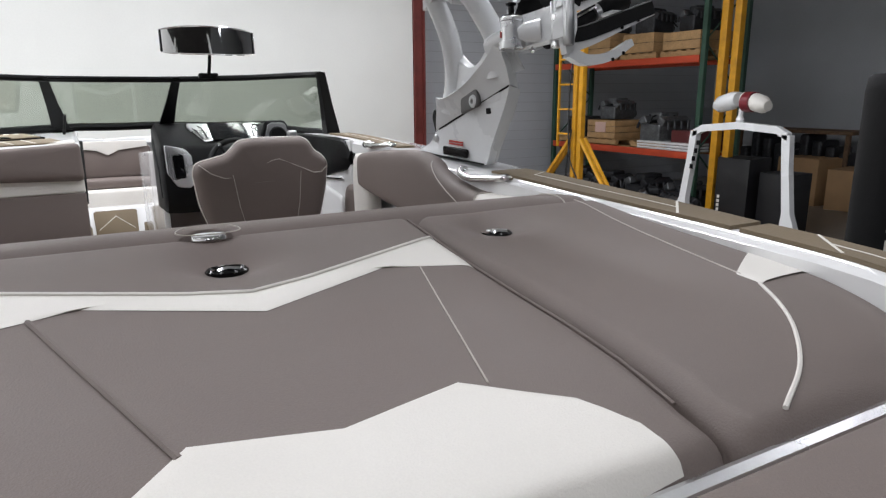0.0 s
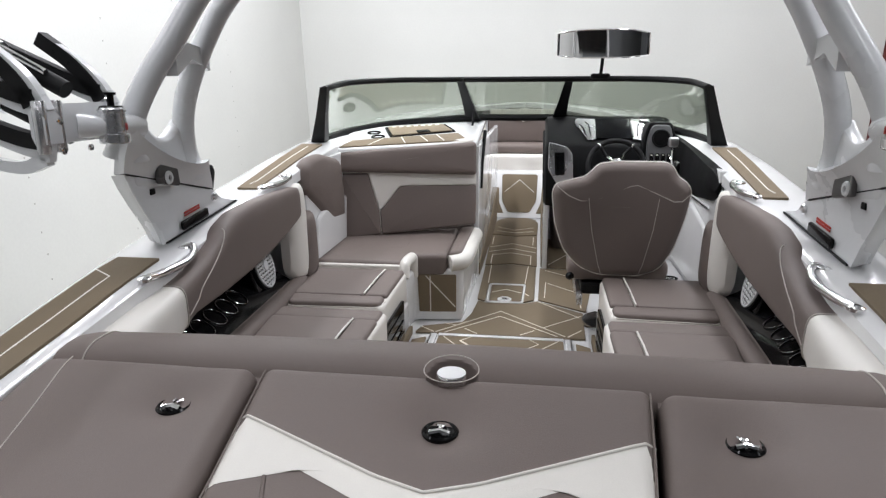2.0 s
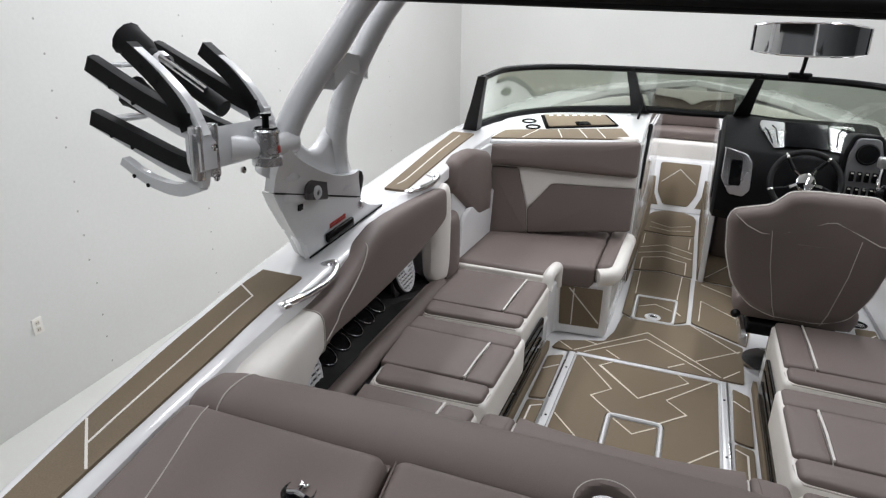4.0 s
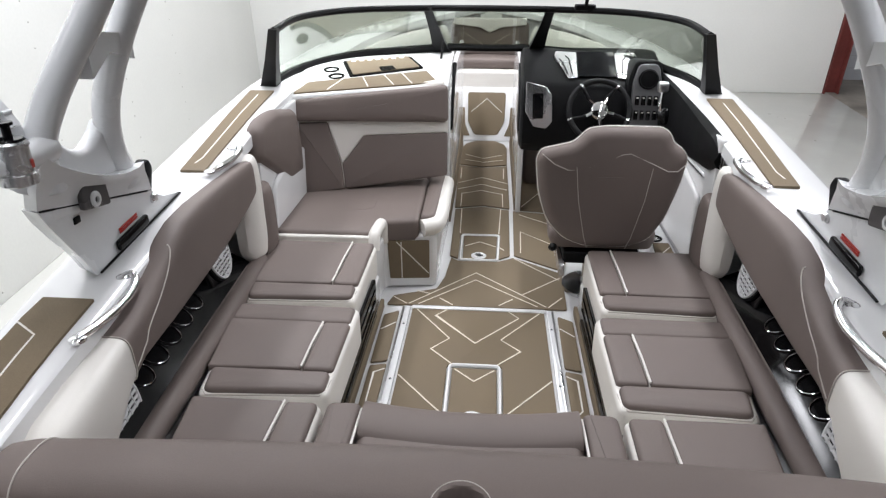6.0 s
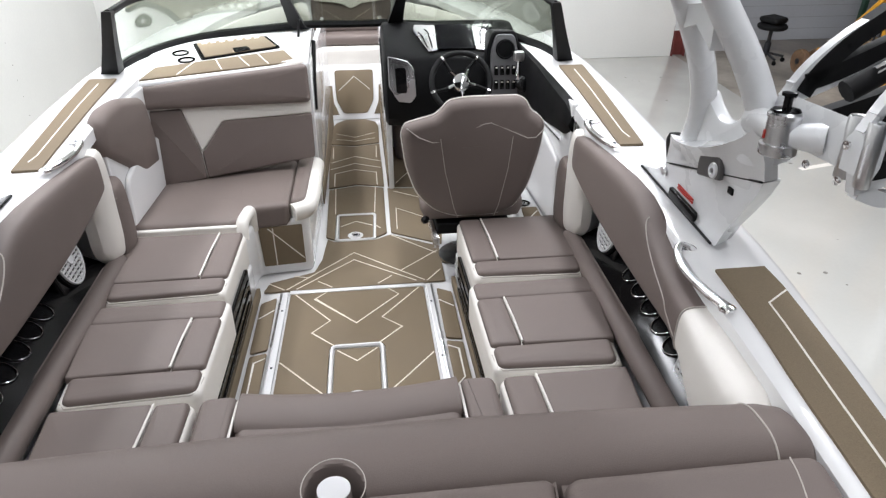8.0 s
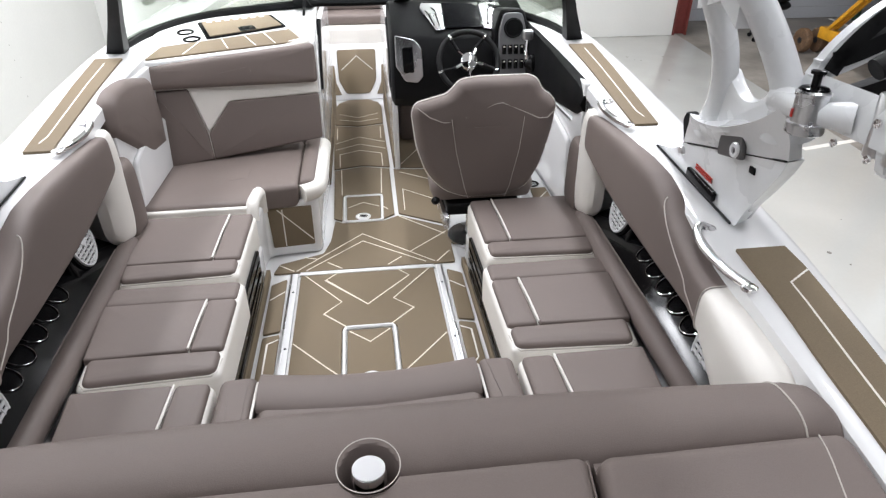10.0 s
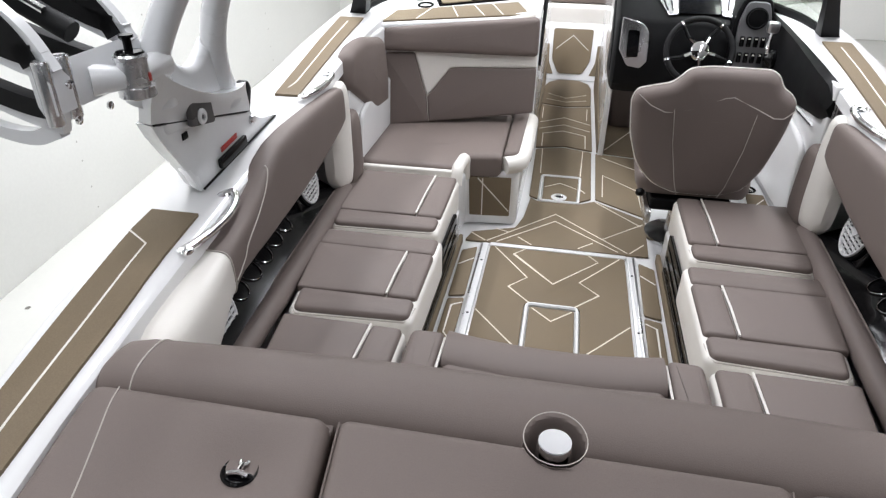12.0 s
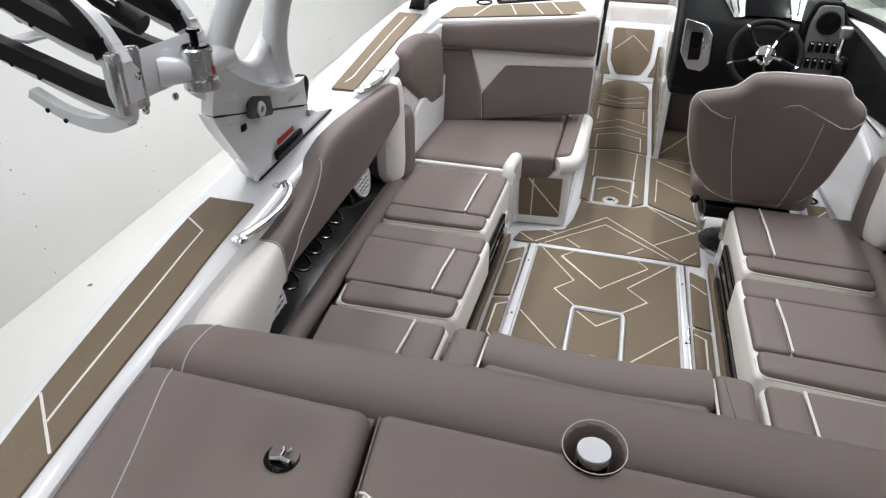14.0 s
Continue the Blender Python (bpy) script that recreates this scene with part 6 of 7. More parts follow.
# ---- windshield ----
WS_TOP = [(1.05, 0.415, 1.312), (1.005, 0.76, 1.345), (0.77, 1.045, 1.36), (0.36, 1.19, 1.362), (0, 1.215, 1.362)]
WS_BOT = [(1.21, 0.754, 0.985), (1.125, 1.12, 1.02), (0.86, 1.39, 1.06), (0.31, 1.53, 1.095), (0, 1.55, 1.095)]
ws = thing("windshield", "black framed wraparound windshield with grey tinted panes", "windshield")
gm = bpy.data.materials.new("tinted_glass")
gm.use_nodes = True
gb = gm.node_tree.nodes["Principled BSDF"]
gb.inputs["Base Color"].default_value = (0.42, 0.46, 0.40, 1)
gb.inputs["Transmission Weight"].default_value, gb.inputs["Roughness"].default_value, gb.inputs["IOR"].default_value = 1.0, 0.0, 1.45


def glass(pts_t, pts_b):
    bm = BM()
    secs = []
    for k, (a, b) in enumerate(zip(pts_t, pts_b)):
        along = pts_t[min(k + 1, len(pts_t) - 1)] - pts_t[max(k - 1, 0)]
        d = along.cross(b - a).normalized() * 0.005
        secs.append([a, b, b + d, a + d])
    loft(bm, secs)
    ob = part("pane", bm, gm, ws, "grey tinted safety glass")
    ob.visible_shadow = False
    return ob


TT, BB = spline(WS_TOP[:4], 8), spline(WS_BOT[:4], 8)
for s in (1, -1):
    flip = lambda L: [Vector((s * p.x, p.y, p.z)) for p in L]
    for L, r, nm in ((spline(WS_TOP, 8), 0.018, "top_rail"), (spline(WS_BOT, 8), 0.026, "bottom_rail")):
        bm = BM()
        tube(bm, flip(L), r, 8)
        part(nm, bm, BLACK, ws)
    glass(flip(TT), flip(BB))
    for i, w, nm in ((0, 0.042, "end_post"), (3, 0.044, "centre_post")):
        t, b = Vector(WS_TOP[i]), Vector(WS_BOT[i])
        bm = BM()
        loft(bm, [[Vector((s * (p.x + dx), p.y + dy, p.z)) for dx, dy in ((-w * k, -w * k), (w * k, -w * k * 0.6), (w * k, w * k), (-w * k, w * k))] for p, k in ((t + (t - b) * 0.03, 0.55), (t.lerp(b, 0.5), 0.75), (b, 1.1), (b + (b - t) * 0.06, 1.5))])
        part(nm, bm, BLACK, ws)
bm = BM()
tube(bm, [(-0.36, 1.185, 1.365), (0.36, 1.185, 1.365)], 0.012, 8)
part("top_rail", bm, BLACK, ws)
glass([Vector((x, 1.20, 1.36)) for x in (-0.36, 0.36)], [Vector((x, 1.54, 1.095)) for x in (-0.31, 0.31)])
for s in (1, -1):
    bm = BM()
    tube(bm, [(s * 0.215, 1.50, 1.0), (s * 0.218, 1.30, 0.80), (s * 0.222, 1.26, 0.62)], 0.014, 8)
    part("door_post", bm, BLACK, ws)
wip = thing("wiper", "small black windshield wiper on the port console", "wiper")
bm = BM()
lathe(bm, [(0.02, 0), (0.018, 0.03), (0.01, 0.04)], 12, pose(-0.30, 1.40, 0.985))
part("wiper_base", bm, BLACK, wip)
bm = BM()
tube(bm, [(-0.30, 1.40, 1.02), (-0.275, 1.30, 1.16)], 0.008, 6)
part("wiper_arm", bm, BLACK, wip)

mir = thing("ski_mirror", "wide panoramic chrome mirror on a black stalk", "mirror")
bm = BM()
slab(bm, [(-0.06, -0.03), (0.06, -0.03), (0.06, 0.03), (-0.06, 0.03)], -0.015, 0.02, 0.01, 0.02, pose(0.55, 1.14, 1.375))
part("clamp", bm, BLACK, mir)
bm = BM()
tube(bm, [(0.55, 1.12, 1.38), (0.55, 1.06, 1.44), (0.55, 1.02, 1.50)], 0.011, 8)
part("stalk", bm, BLACK, mir)


def mring(u, k, dy):
    x = 0.5475 + 0.275 * u
    y = 0.965 + 0.07 * u * u
    hz = 0.082 - 0.018 * abs(u) ** 3
    return Vector((x, y + dy, 1.568 + hz * k))


for nm, dy, mt, gr in (("mirror_glass", -0.012, mat("mirror", (0.9, 0.9, 0.9), 0.02, 1.0, stain=0.0), 0.96), ("mirror_shell", 0.0, BLACK, 1.0)):
    bm = BM()
    N = 24
    fr = [[bm.verts.new(mring(gr * (2 * i / N - 1), gr * k, dy)) for k in (-1, -0.85, 0, 0.85, 1)] for i in range(N + 1)]
    bk = [[bm.verts.new(mring(gr * 0.97 * (2 * i / N - 1), 0.8 * k, dy + (0.01 if nm == "mirror_glass" else 0.04))) for k in (-1, -0.85, 0, 0.85, 1)] for i in range(N + 1)]
    for i in range(N):
        for j in range(4):
            bm.faces.new((fr[i][j], fr[i + 1][j], fr[i + 1][j + 1], fr[i][j + 1]))
            bm.faces.new((bk[i][j], bk[i][j + 1], bk[i + 1][j + 1], bk[i + 1][j]))
        bm.faces.new((fr[i][0], bk[i][0], bk[i + 1][0], fr[i + 1][0]))
        bm.faces.new((fr[i][4], fr[i + 1][4], bk[i + 1][4], bk[i][4]))
    for i in (0, N):
        for j in range(4):
            bm.faces.new((fr[i][j], fr[i][j + 1], bk[i][j + 1], bk[i][j]))
    part(nm, bm, mt, mir)
bm = BM()
tube(bm, [mring(u, k, -0.012) for u, k in [(2 * i / 20 - 1, 1) for i in range(21)] + [(1 - 2 * i / 20, -1) for i in range(21)]], 0.005, 6, close=True)
part("mirror_trim", bm, CHROME, mir)

# ---- bow lounge seen past the windshield ----
for s in (1, -1):
    bl = thing("bow_side_lounge", "taupe vinyl bow seat with white and taupe backrest", "seat", "bow seats")
    bm = BM()
    slab(bm, sided(s, [(0.30, 2.0), (0.92, 2.0), (0.70, 3.3), (0.30, 3.7)]), 0.0, 0.48, 0.04, 0.06, crown=0.008)
    part("seat_cushion", bm, VINYL, bl)
    bm = BM()
    slab(bm, sided(s, [(0.32, 1.92), (0.90, 1.75), (0.92, 1.90), (0.34, 2.06)]), 0.46, 1.04, 0.05, 0.05)
    part("backrest", bm, VINYL, bl)
    bm = BM()
    loft(bm, [[Vector((s * (x + w * math.cos(a)), y, 0.86 + 0.15 * math.sin(a))) for a in (2 * math.pi * q / 14 for q in range(14))] for x, y, w in ((0.92, 2.1, 0.06), (0.86, 2.6, 0.07), (0.70, 3.2, 0.07), (0.45, 3.75, 0.06))])
    part("side_bolster", bm, VINYL_W, bl)
bb = thing("bow_lounge", "taupe and white vinyl bow centre backrest", "backrest")
bm = BM()
slab(bm, [(-0.33, 3.66), (0.33, 3.66), (0.33, 4.2), (-0.33, 4.2)], 0.40, 0.60, 0.04, 0.05)
part("seat_front", bm, VINYL_W, bb)
bm = BM()
slab(bm, [(-0.33, 3.72), (0.33, 3.72), (0.33, 4.2), (-0.33, 4.2)], 0.601, 0.70, 0.035, 0.05, crown=0.006)
part("seat_cushion", bm, VINYL, bb)
bm = BM()
slab(bm, [(-0.40, 3.98), (0.40, 3.98), (0.36, 4.15), (-0.36, 4.15)], 0.70, 1.02, 0.04, 0.05)
part("back_pad", bm, VINYL, bb)
bm = BM()
slab(bm, [(-0.36, 0.30), (-0.1, 0.27), (0, 0.22), (0.1, 0.27), (0.36, 0.30), (0.36, 0.36), (-0.36, 0.36)], 0.0, 0.02, 0.006, 0.01, plane_m((0, 3.975, 0.70), (1, 0, 0), (0, 0, 1)))
part("white_chevron", bm, VINYL_W, bb, "white vinyl chevron")

# ---- tower ----
def tower_side(s):
    tw = thing("wake_tower_side", "white cast aluminium tower leg on its base plate", "tower", "tower legs")
    # base casting: a flared housing on the deck, up to the sloping hinge line
    zdeck = lambda y: 0.80 + 0.10 * (y + 1.245)
    zhinge = lambda y: 0.935 + 0.245 * (-0.86 - y)

    def plan(ya, yb, xi, wide, zf, n=16):
        ring = []
        for k in range(n + 1):
            y = ya + (yb - ya) * k / n
            ring.append(Vector((s * xi, y, zf(y))))
        for k in range(1, n):
            t = k / n
            y = yb + (ya - yb) * t
            ring.append(Vector((s * (xi + 0.035 + wide * math.sin(math.pi * t) ** 0.7), y, zf(y))))
        return ring

    bm = BM()
    secs = []
    for t, ya, yb, xi in ((0.0, -1.235, -0.66, 1.112), (0.05, -1.245, -0.66, 1.111), (0.3, -1.275, -0.70, 1.111), (0.6, -1.335, -0.79, 1.108), (0.85, -1.39, -0.85, 1.104), (1.0, -1.415, -0.865, 1.103)):
        secs.append(plan(ya, yb, xi, 0.11, lambda y, t=t: zdeck(y) * (1 - t) + zhinge(y) * t))
    loft(bm, secs)
    bmesh.ops.bevel(bm, geom=[ed for ed in bm.edges if ed.is_manifold and ed.calc_face_angle(0) > 0.8], offset=0.010, segments=3, affect="EDGES")
    base = part("base_casting", bm, PAINT_W, tw)
    bm = BM()
    tube(bm, [(s * 1.108, y, zdeck(y) + 0.001) for y in (-1.22, -1.0, -0.8, -0.67)], 0.004, 6)
    part("gasket", bm, BLACK, base)
    # upper casting, from which the two tubes rise
    bm = BM()
    secs = []
    for t, ya, yb, xi in ((0.0, -1.418, -0.87, 1.101), (0.03, -1.42, -0.875, 1.099), (0.35, -1.425, -0.905, 1.085), (0.7, -1.42, -0.945, 1.068), (1.0, -1.405, -0.965, 1.055)):
        secs.append(plan(ya, yb, xi, 0.075, lambda y, t=t, ya=ya, yb=yb: zhinge(y) + 0.004 + 0.15 * t * (1 - 0.3 * (y - ya) / (yb - ya)) - 0.05 * t * t * math.sin(math.pi * min(1, max(0, (y - ya) / (yb - ya)))) ** 0.6))
    loft(bm, secs)
    bmesh.ops.bevel(bm, geom=[ed for ed in bm.edges if ed.is_manifold and ed.calc_face_angle(0) > 0.8], offset=0.014, segments=3, affect="EDGES")
    up_ = part("upper_casting", bm, PAINT_W, tw)
    REAR = [(1.14, -1.355, 1.12), (1.115, -1.355, 1.22), (1.075, -1.30, 1.35), (1.01, -1.215, 1.50), (0.94, -1.12, 1.66), (0.80, -0.98, 1.86), (0.55, -0.88, 2.02), (0.0, -0.85, 2.08)]
    FRONT = [(1.14, -0.955, 1.02), (1.115, -1.0, 1.14), (1.075, -1.025, 1.30), (1.0, -0.985, 1.50), (0.93, -0.90, 1.66), (0.79, -0.76, 1.86), (0.54, -0.66, 2.02), (0.0, -0.63, 2.08)]
    REAR = [(x, y + 0.018, z) for x, y, z in REAR]
    FRONT = [(x, y - 0.028, z) for x, y, z in FRONT]
    for pts, r0 in ((REAR, 0.040), (FRONT, 0.038)):
        bm = BM()
        tube(bm, [(s * p.x, p.y, p.z) for p in spline(pts, 8)], lambda t, r0=r0: r0 * (1.0 + 0.75 * max(0.0, 1 - t * 5) ** 1.5), 18)
        part("tower_tube", bm, PAINT_W, tw)
    bm = BM()
    loft(bm, [[Vector((s * (x + dx), y, z + dz)) for y, dz in ((-1.22, 0.05), (-1.0, 0.02), (-1.0, -0.05), (-1.12, -0.015), (-1.22, -0.07))] for x, z, dx in ((1.03, 1.44, -0.03), (1.03, 1.44, 0.03))])
    part("tower_web", bm, PAINT_W, tw)
    bm = BM()
    slab(bm, [(-1.375, 1.02), (-1.372, 1.16), (-1.335, 1.24), (-1.275, 1.225), (-1.215, 1.175), (-1.15, 1.165), (-1.085, 1.20), (-1.045, 1.235), (-1.015, 1.20), (-0.985, 1.10), (-0.95, 0.99), (-1.1, 0.98)], 0.0, 0.054, 0.022, 0.03, plane_m((s * 1.126 - 0.027, 0, 0), (0, 1, 0), (0, 0, 1)), n=6)
    part("crotch_web", bm, PAINT_W, tw)
    # hardware: hinge knob, cover, bolts, courtesy light and warning label
    bm = BM()
    slab(bm, [(-0.028, -0.05), (0.028, -0.05), (0.032, 0.06), (0.0, 0.085), (-0.032, 0.06)], -0.02, 0.02, 0.008, 0.015, plane_m((s * 1.14, -0.85, 0.955), (0, -0.8, 0.3), (0, 0.3, 0.8)))
    kn = part("hinge_lever", bm, BLACK, tw)
    bm = BM()
    lathe(bm, [(0.018, 0), (0.018, 0.012), (0.012, 0.018), (0.002, 0.018)], 16, pose(s * 1.112, -0.865, 0.91, 0, -90 * s, 0))
    part("hinge_pin", bm, ALU, kn)
    bm = BM()
    slab(bm, [(-0.075, -0.03), (0.055, -0.03), (0.045, 0.035), (0.02, 0.05), (-0.055, 0.05), (-0.075, 0.02)], 0, 0.018, 0.006, 0.012, plane_m((s * 1.094, -1.195, 1.035), (0, -s, 0.2 * s), (s * 0.1, 0, 1)))
    cv = part("latch_cover", bm, mat("smoked_plastic", (0.09, 0.085, 0.085), 0.3), tw, "smoked grey latch cover")
    bm = BM()
    lathe(bm, [(0.024, 0), (0.024, 0.02), (0.02, 0.024), (0.010, 0.024), (0.009, 0.015), (0.001, 0.015)], 18, pose(s * 1.094, -1.215, 1.035, 0, -90 * s, 0))
    part("latch_boss", bm, PAINT_W, cv)
    for y, z, r in ((-1.10, 0.955, 0.012), (-1.325, 0.99, 0.013), (-1.325, 1.055, 0.008), (-1.25, 0.99, 0.006)):
        bm = BM()
        lathe(bm, [(r, 0), (r, 0.006), (r * 0.6, 0.010), (0.001, 0.010)], 12, pose(s * 1.118, y, z, 0, -90 * s, 0))
        part("bolt", bm, ALU, tw)
    bm = BM()
    box(bm, *sorted((s * 1.100, s * 1.112)), -1.29, -1.262, 0.985, 1.006, 0.003)
    part("plug", bm, BLACK, tw)
    bm = BM()
    tube(bm, [(s * 1.1015, y, zhinge(y) + 0.002) for y in (-1.41, -1.25, -1.05, -0.90)], 0.0035, 6)
    part("hinge_seam", bm, BLACK, tw)
    lm = plane_m((s * 1.109, -1.025, 0.852), (0, -1.0 * s, -0.10 * s), (0, 0, 1))
    bm = BM()
    slab(bm, [(-0.095, -0.018), (0.095, -0.018), (0.095, 0.018), (-0.095, 0.018)], 0, 0.014, 0.005, 0.012, lm)
    part("courtesy_light", bm, GLOSS, tw, "slim black courtesy light")
    for k in range(2):
        bm = BM()
        slab(bm, [(-0.06, 0.026 + 0.010 * k), (0.05, 0.026 + 0.010 * k), (0.05, 0.033 + 0.010 * k), (-0.06, 0.033 + 0.010 * k)], 0, 0.004, 0.001, 0, lm)
        part("warning_label", bm, RED, tw, "red warning label")
    return tw


for s in (1, -1):
    tower_side(s)

# black canopy stretched forward from the tower arch
cn = thing("tower_canopy", "black fabric canopy under the tower arch", "canopy")
bm = BM()
rows = []
for i in range(13):
    x = -0.9 + 1.8 * i / 12
    rows.append([bm.verts.new((x, y, z - 0.012 * x)) for y, z in ((-1.60, 1.612), (-1.585, 1.61), (-1.40, 1.72), (-1.0, 1.83), (-0.5, 1.95), (-0.5, 1.97), (-1.0, 1.86), (-1.42, 1.75), (-1.60, 1.66))])
for p, q in zip(rows, rows[1:]):
    for j in range(len(p)):
        bm.faces.new((p[j - 1], p[j], q[j], q[j - 1]))
bm.faces.new(rows[0])
bm.faces.new(rows[-1])
part("fabric", bm, RUBBER, cn)
bm = BM()
tube(bm, [(-0.9, -1.602, 1.647), (0.9, -1.602, 1.625)], 0.016, 10)
part("hem", bm, RUBBER, cn)

# ---- board racks ----
def board_rack(s):
    rk = thing("board_rack", "white and black swivelling wakeboard rack clamped to the tower", "board rack", "board racks")
    # clamp and swivel
    bm = BM()
    tube(bm, [(s * 1.10, -1.33, 1.215), (s * 1.072, -1.475, 1.225)], lambda t: 0.040 - 0.012 * t, 14)
    part("tower_stub", bm, PAINT_W, rk)
    bm = BM()
    lathe(bm, [(0.040, -0.048), (0.043, -0.045), (0.043, -0.022), (0.036, -0.020), (0.036, 0.040), (0.039, 0.042), (0.039, 0.050), (0.034, 0.055), (0.002, 0.055)], 28, pose(s * 1.065, -1.49, 1.225))
    sv = part("swivel", bm, ALU, rk, "machined aluminium swivel")
    bm = BM()
    lathe(bm, [(0.034, 0.0555), (0.030, 0.060), (0.014, 0.062)], 24, pose(s * 1.065, -1.49, 1.225))
    part("swivel_cap", bm, GLOSS, sv)
    bm = BM()
    lathe(bm, [(0.010, 0.060), (0.010, 0.088), (0.017, 0.091), (0.017, 0.098), (0.002, 0.099)], 18, pose(s * 1.065, -1.49, 1.225))
    part("pull_pin", bm, GLOSS, sv)
    bm = BM()
    box(bm, *sorted((s * 1.0265, s * 1.031)), -1.485, -1.478, 1.215, 1.235, 0.001)
    part("red_mark", bm, RED, sv)
    bm = BM()
    tube(bm, [(s * 1.078, -1.51, 1.225), (s * 1.10, -1.53, 1.228), (s * 1.132, -1.56, 1.23)], lambda t: 0.026 + 0.012 * t, 14)
    part("knuckle", bm, PAINT_W, rk)
    bm = BM()
    loft(bm, [[Vector((s * (1.13 + dx), y, z)) for dx, z in ((-0.012, 1.19), (0.02, 1.185), (0.03, 1.21), (0.03, 1.28), (0.0, 1.295), (-0.012, 1.26))] for y in (-1.70, -1.69, -1.37, -1.36)])
    part("cross_plate", bm, PAINT_W, rk)
    for y in (-1.69, -1.63):
        bm = BM()
        lathe(bm, [(0.016, -0.06), (0.018, -0.056), (0.018, 0.076), (0.016, 0.08), (0.012, 0.078), (0.010, 0.05), (0.001, 0.05)], 16, pose(s * 1.135, y, 1.225))
        part("socket_tube", bm, ALU, rk)
    for y, z in ((-1.66, 1.17), (-1.66, 1.25), (-1.55, 1.17), (-1.45, 1.3)):
        bm = BM()
        lathe(bm, [(0.010, 0), (0.010, 0.005), (0.001, 0.006)], 10, pose(s * 1.105, y, z, 0, -90 * s, 0))
        part("bolt", bm, CHROME, rk)

    # forks: plates in fore-and-aft planes, lined with black foam
    def fork(y, w, prongs):
        for nm, ctrl, th, pad_side in prongs:
            pts = spline([(c[0], 0, c[1]) for c in ctrl], 6)
            left, right = [], []
            for i, p in enumerate(pts):
                d = (pts[min(i + 1, len(pts) - 1)] - pts[max(i - 1, 0)]).normalized()
                nn = Vector((-d.z, 0, d.x))
                t = i / (len(pts) - 1)
                hw = th * (1.0 - 0.45 * t)
                left.append(p + nn * hw)
                right.append(p - nn * hw)
            bm = BM()
            loft(bm, [[Vector((s * q.x, y + dy, q.z)) for q, dy in ((a, -w), (b, -w), (b, w), (a, w))] for a, b in zip(left, right)])
            bmesh.ops.bevel(bm, geom=[ed for ed in bm.edges if ed.is_manifold and ed.calc_face_angle(0) > 1.0], offset=0.005, segments=2, affect="EDGES")
            pr = part(nm, bm, PAINT_W, rk, "white fork arm")
            if pad_side:
                L = left if pad_side > 0 else right
                R = right if pad_side > 0 else left
                a0 = 2
                bm = BM()
                secs = []
                for a, b in list(zip(L, R))[a0:]:
                    o = (a - b).normalized()
                    a = Vector(a)
                    secs.append([Vector((s * q.x, y + dy, q.z)) for q, dy in ((a - o * 0.03, -w - 0.004), (a - o * 0.03, w + 0.004), (a + o * 0.012, w + 0.004), (a + o * 0.016, 0), (a + o * 0.012, -w - 0.004))])
                loft(bm, secs)
                part("foam_lining", bm, RUBBER, pr, "ribbed black foam lining")
            for q in (0.72, 0.86):
                i = int(q * (len(pts) - 1))
                bm = BM()
                lathe(bm, [(0.006, 0), (0.006, 0.003), (0.001, 0.003)], 8, pose(s * pts[i].x, y - w - 0.001, pts[i].z - 0.012, 90, 0, 0))
                part("screw", bm, BLACK, pr)

    lower = ("fork_arm", [(1.13, 1.17), (1.22, 1.19), (1.36, 1.24), (1.50, 1.29)], 0.030, 1)
    middle = ("fork_arm", [(1.14, 1.29), (1.21, 1.305), (1.34, 1.36), (1.49, 1.435)], 0.030, 1)
    upper = ("fork_arm", [(1.14, 1.27), (1.18, 1.35), (1.25, 1.42), (1.345, 1.49)], 0.026, -1)
    hook = ("hook_arm", [(1.15, 1.15), (1.22, 1.125), (1.32, 1.14), (1.41, 1.185)], 0.020, 0)
    fork(-1.665, 0.014, (lower, middle, upper, hook))
    fork(-1.395, 0.014, (("fork_arm", [(1.13, 1.20), (1.22, 1.215), (1.36, 1.26), (1.50, 1.31)], 0.028, 1), ("fork_arm", [(1.13, 1.30), (1.22, 1.33), (1.36, 1.395), (1.52, 1.47)], 0.026, 1), ("fork_arm", [(1.13, 1.28), (1.17, 1.35), (1.24, 1.42), (1.335, 1.485)], 0.024, -1)))
    # sprung board clamps between the forks
    for za, zb in ((1.33, 1.475), (1.20, 1.33)):
        bm = BM()
        tube(bm, [(s * 1.17, -1.53, za), (s * 1.44, -1.53, zb)], 0.026, 12)
        cl_ = part("clamp_tube", bm, RUBBER, rk, "black rubber clamp tube")
        bm = BM()
        a, b = Vector((s * 1.17, -1.53, za)), Vector((s * 1.44, -1.53, zb))
        tube(bm, [a.lerp(b, 0.15) + Vector((0, -0.02, 0.028)), a.lerp(b, 0.7) + Vector((0, -0.02, 0.028))], 0.009, 8)
        part("guide_rod", bm, CHROME, cl_)
        bm = BM()
        tube(bm, [a.lerp(b, 0.72), a.lerp(b, 0.80)], 0.034, 12)
        part("strap_ring", bm, ALU, cl_)
        bm = BM()
        d = (b - a).normalized()
        loft(bm, [[b + d * t + (Vector((0, math.cos(q), 0)) + Vector((-d.z * s * s, 0, d.x)) * math.sin(q)) * r for q in (2 * math.pi * k / 12 for k in range(12))] for t, r in ((-0.04, 0.022), (-0.01, 0.038), (0.04, 0.044), (0.06, 0.05), (0.075, 0.03))])
        part("rubber_cup", bm, RUBBER, cl_, "black rubber nose cup")
        bm = BM()
        box(bm, b.x - 0.06, b.x + 0.01, -1.62, -1.45, b.z - 0.045, b.z - 0.035, 0.003)
        part("cup_plate", bm, PAINT_W, cl_)


for s in (1, -1):
    board_rack(s)

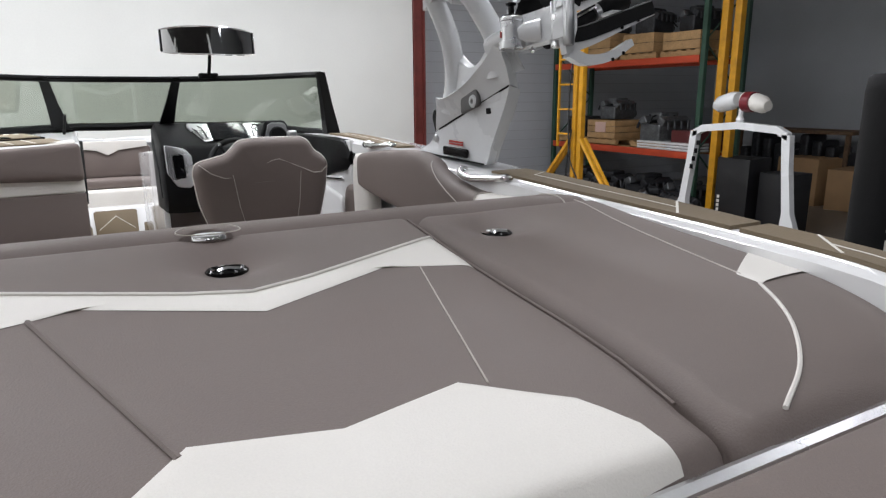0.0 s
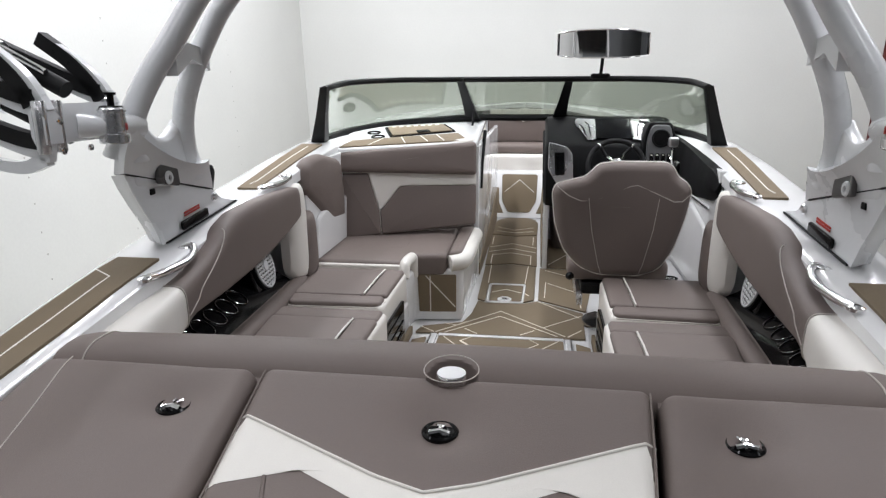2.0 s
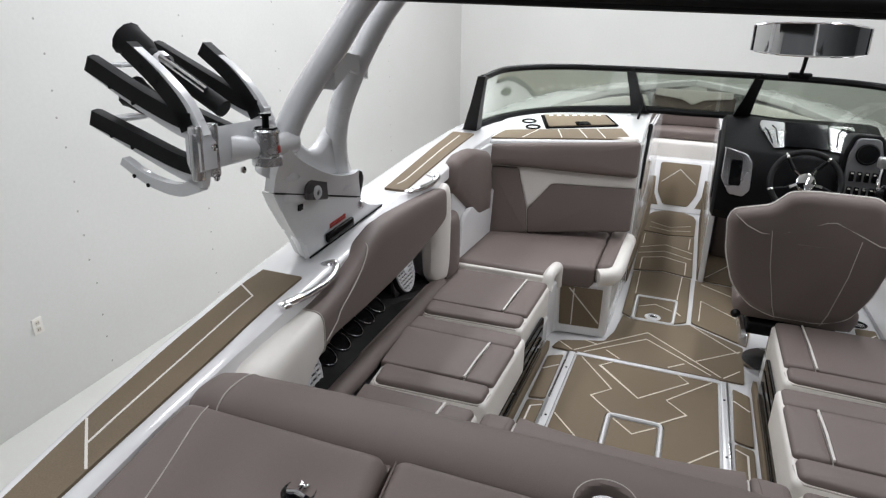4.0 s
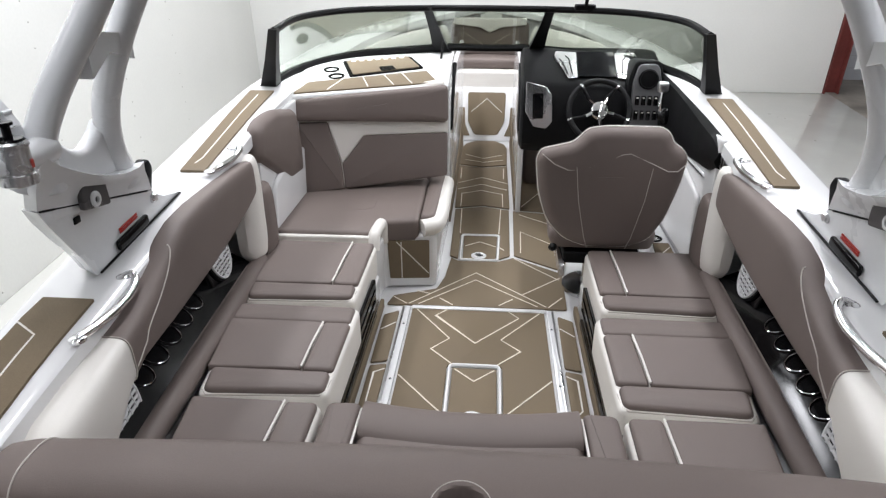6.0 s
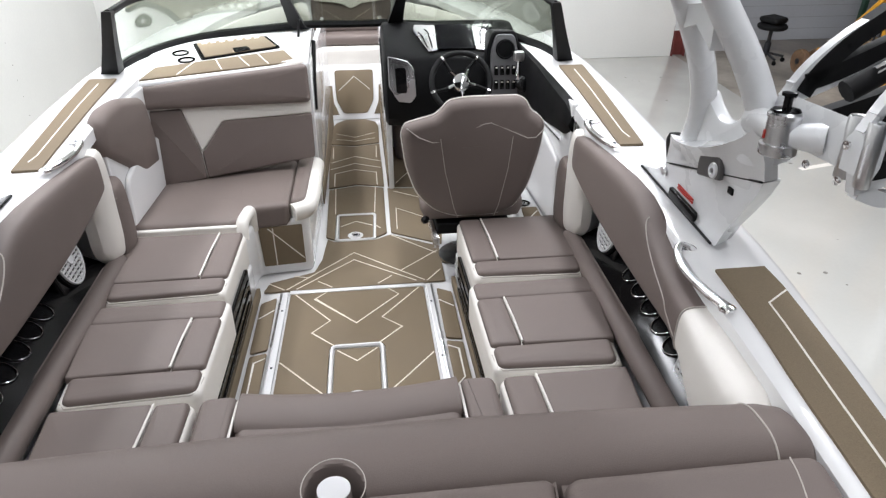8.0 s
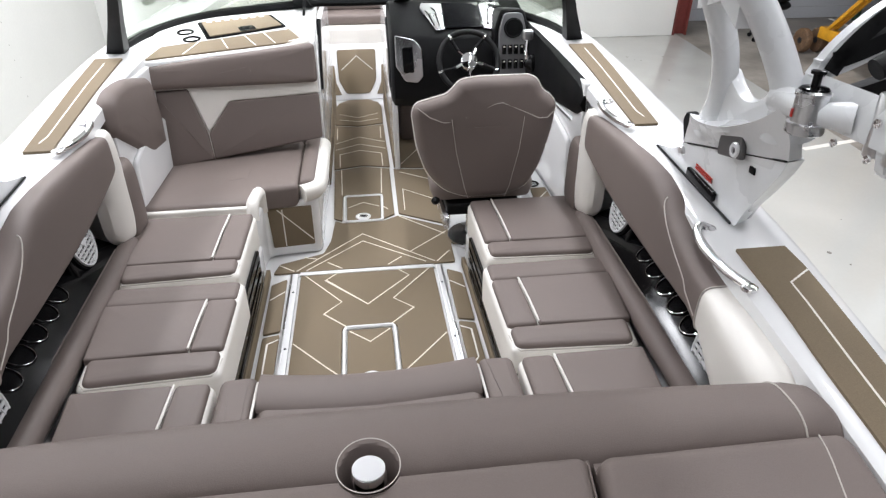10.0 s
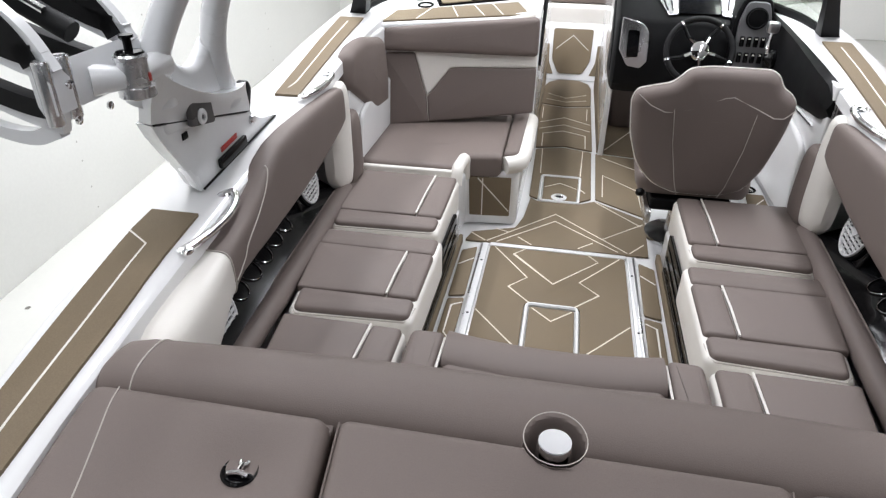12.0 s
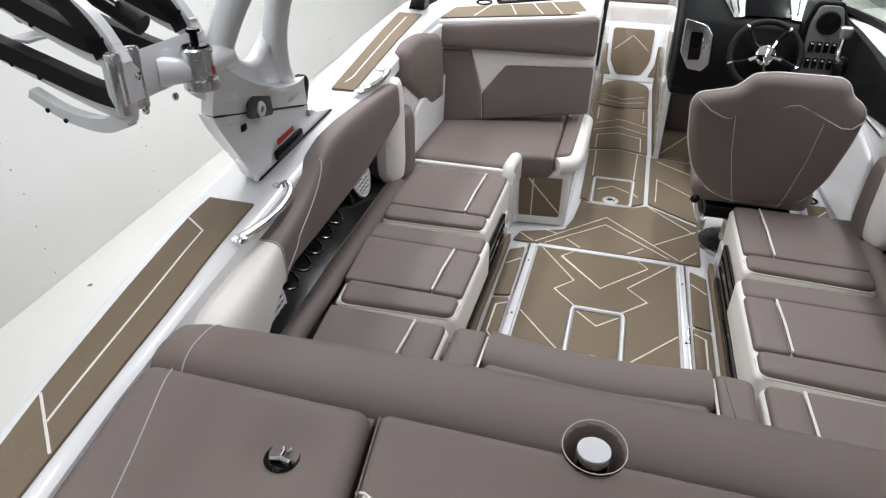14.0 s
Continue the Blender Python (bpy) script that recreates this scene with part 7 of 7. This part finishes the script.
# white moulded panel closing the helm side and the port corner
for s in (1, -1):
    bm = BM()
    slab(bm, sided(s, [(1.035, -0.02), (1.07, -0.02), (1.08, 1.3), (1.04, 1.3)]), -0.004, 0.93, 0.012, 0.01)
    liner = solo("side_liner", bm, GEL, "white moulded inner side liner with a raised lower panel", "liner", "side liners")
    bm = BM()
    slab(bm, [(0.06, 0.26), (0.95, 0.26), (0.80, 0.62), (0.50, 0.70), (0.10, 0.62)], 0.0, 0.022, 0.018, 0.06, plane_m((s * 1.036, 0.0, 0.0), (0, -s, 0), (0, 0, 1)) @ Matrix.Scale(-s, 4, (1, 0, 0)))
    part("raised_panel", bm, GEL, liner)
    bm = BM()
    slab(bm, [(0.10, 0.72), (0.62, 0.72), (0.60, 0.735), (0.12, 0.735)], 0.0, 0.012, 0.006, 0.006, plane_m((s * 1.036, 0.0, 0.0), (0, -s, 0), (0, 0, 1)) @ Matrix.Scale(-s, 4, (1, 0, 0)))
    part("moulded_rib", bm, GEL, liner)
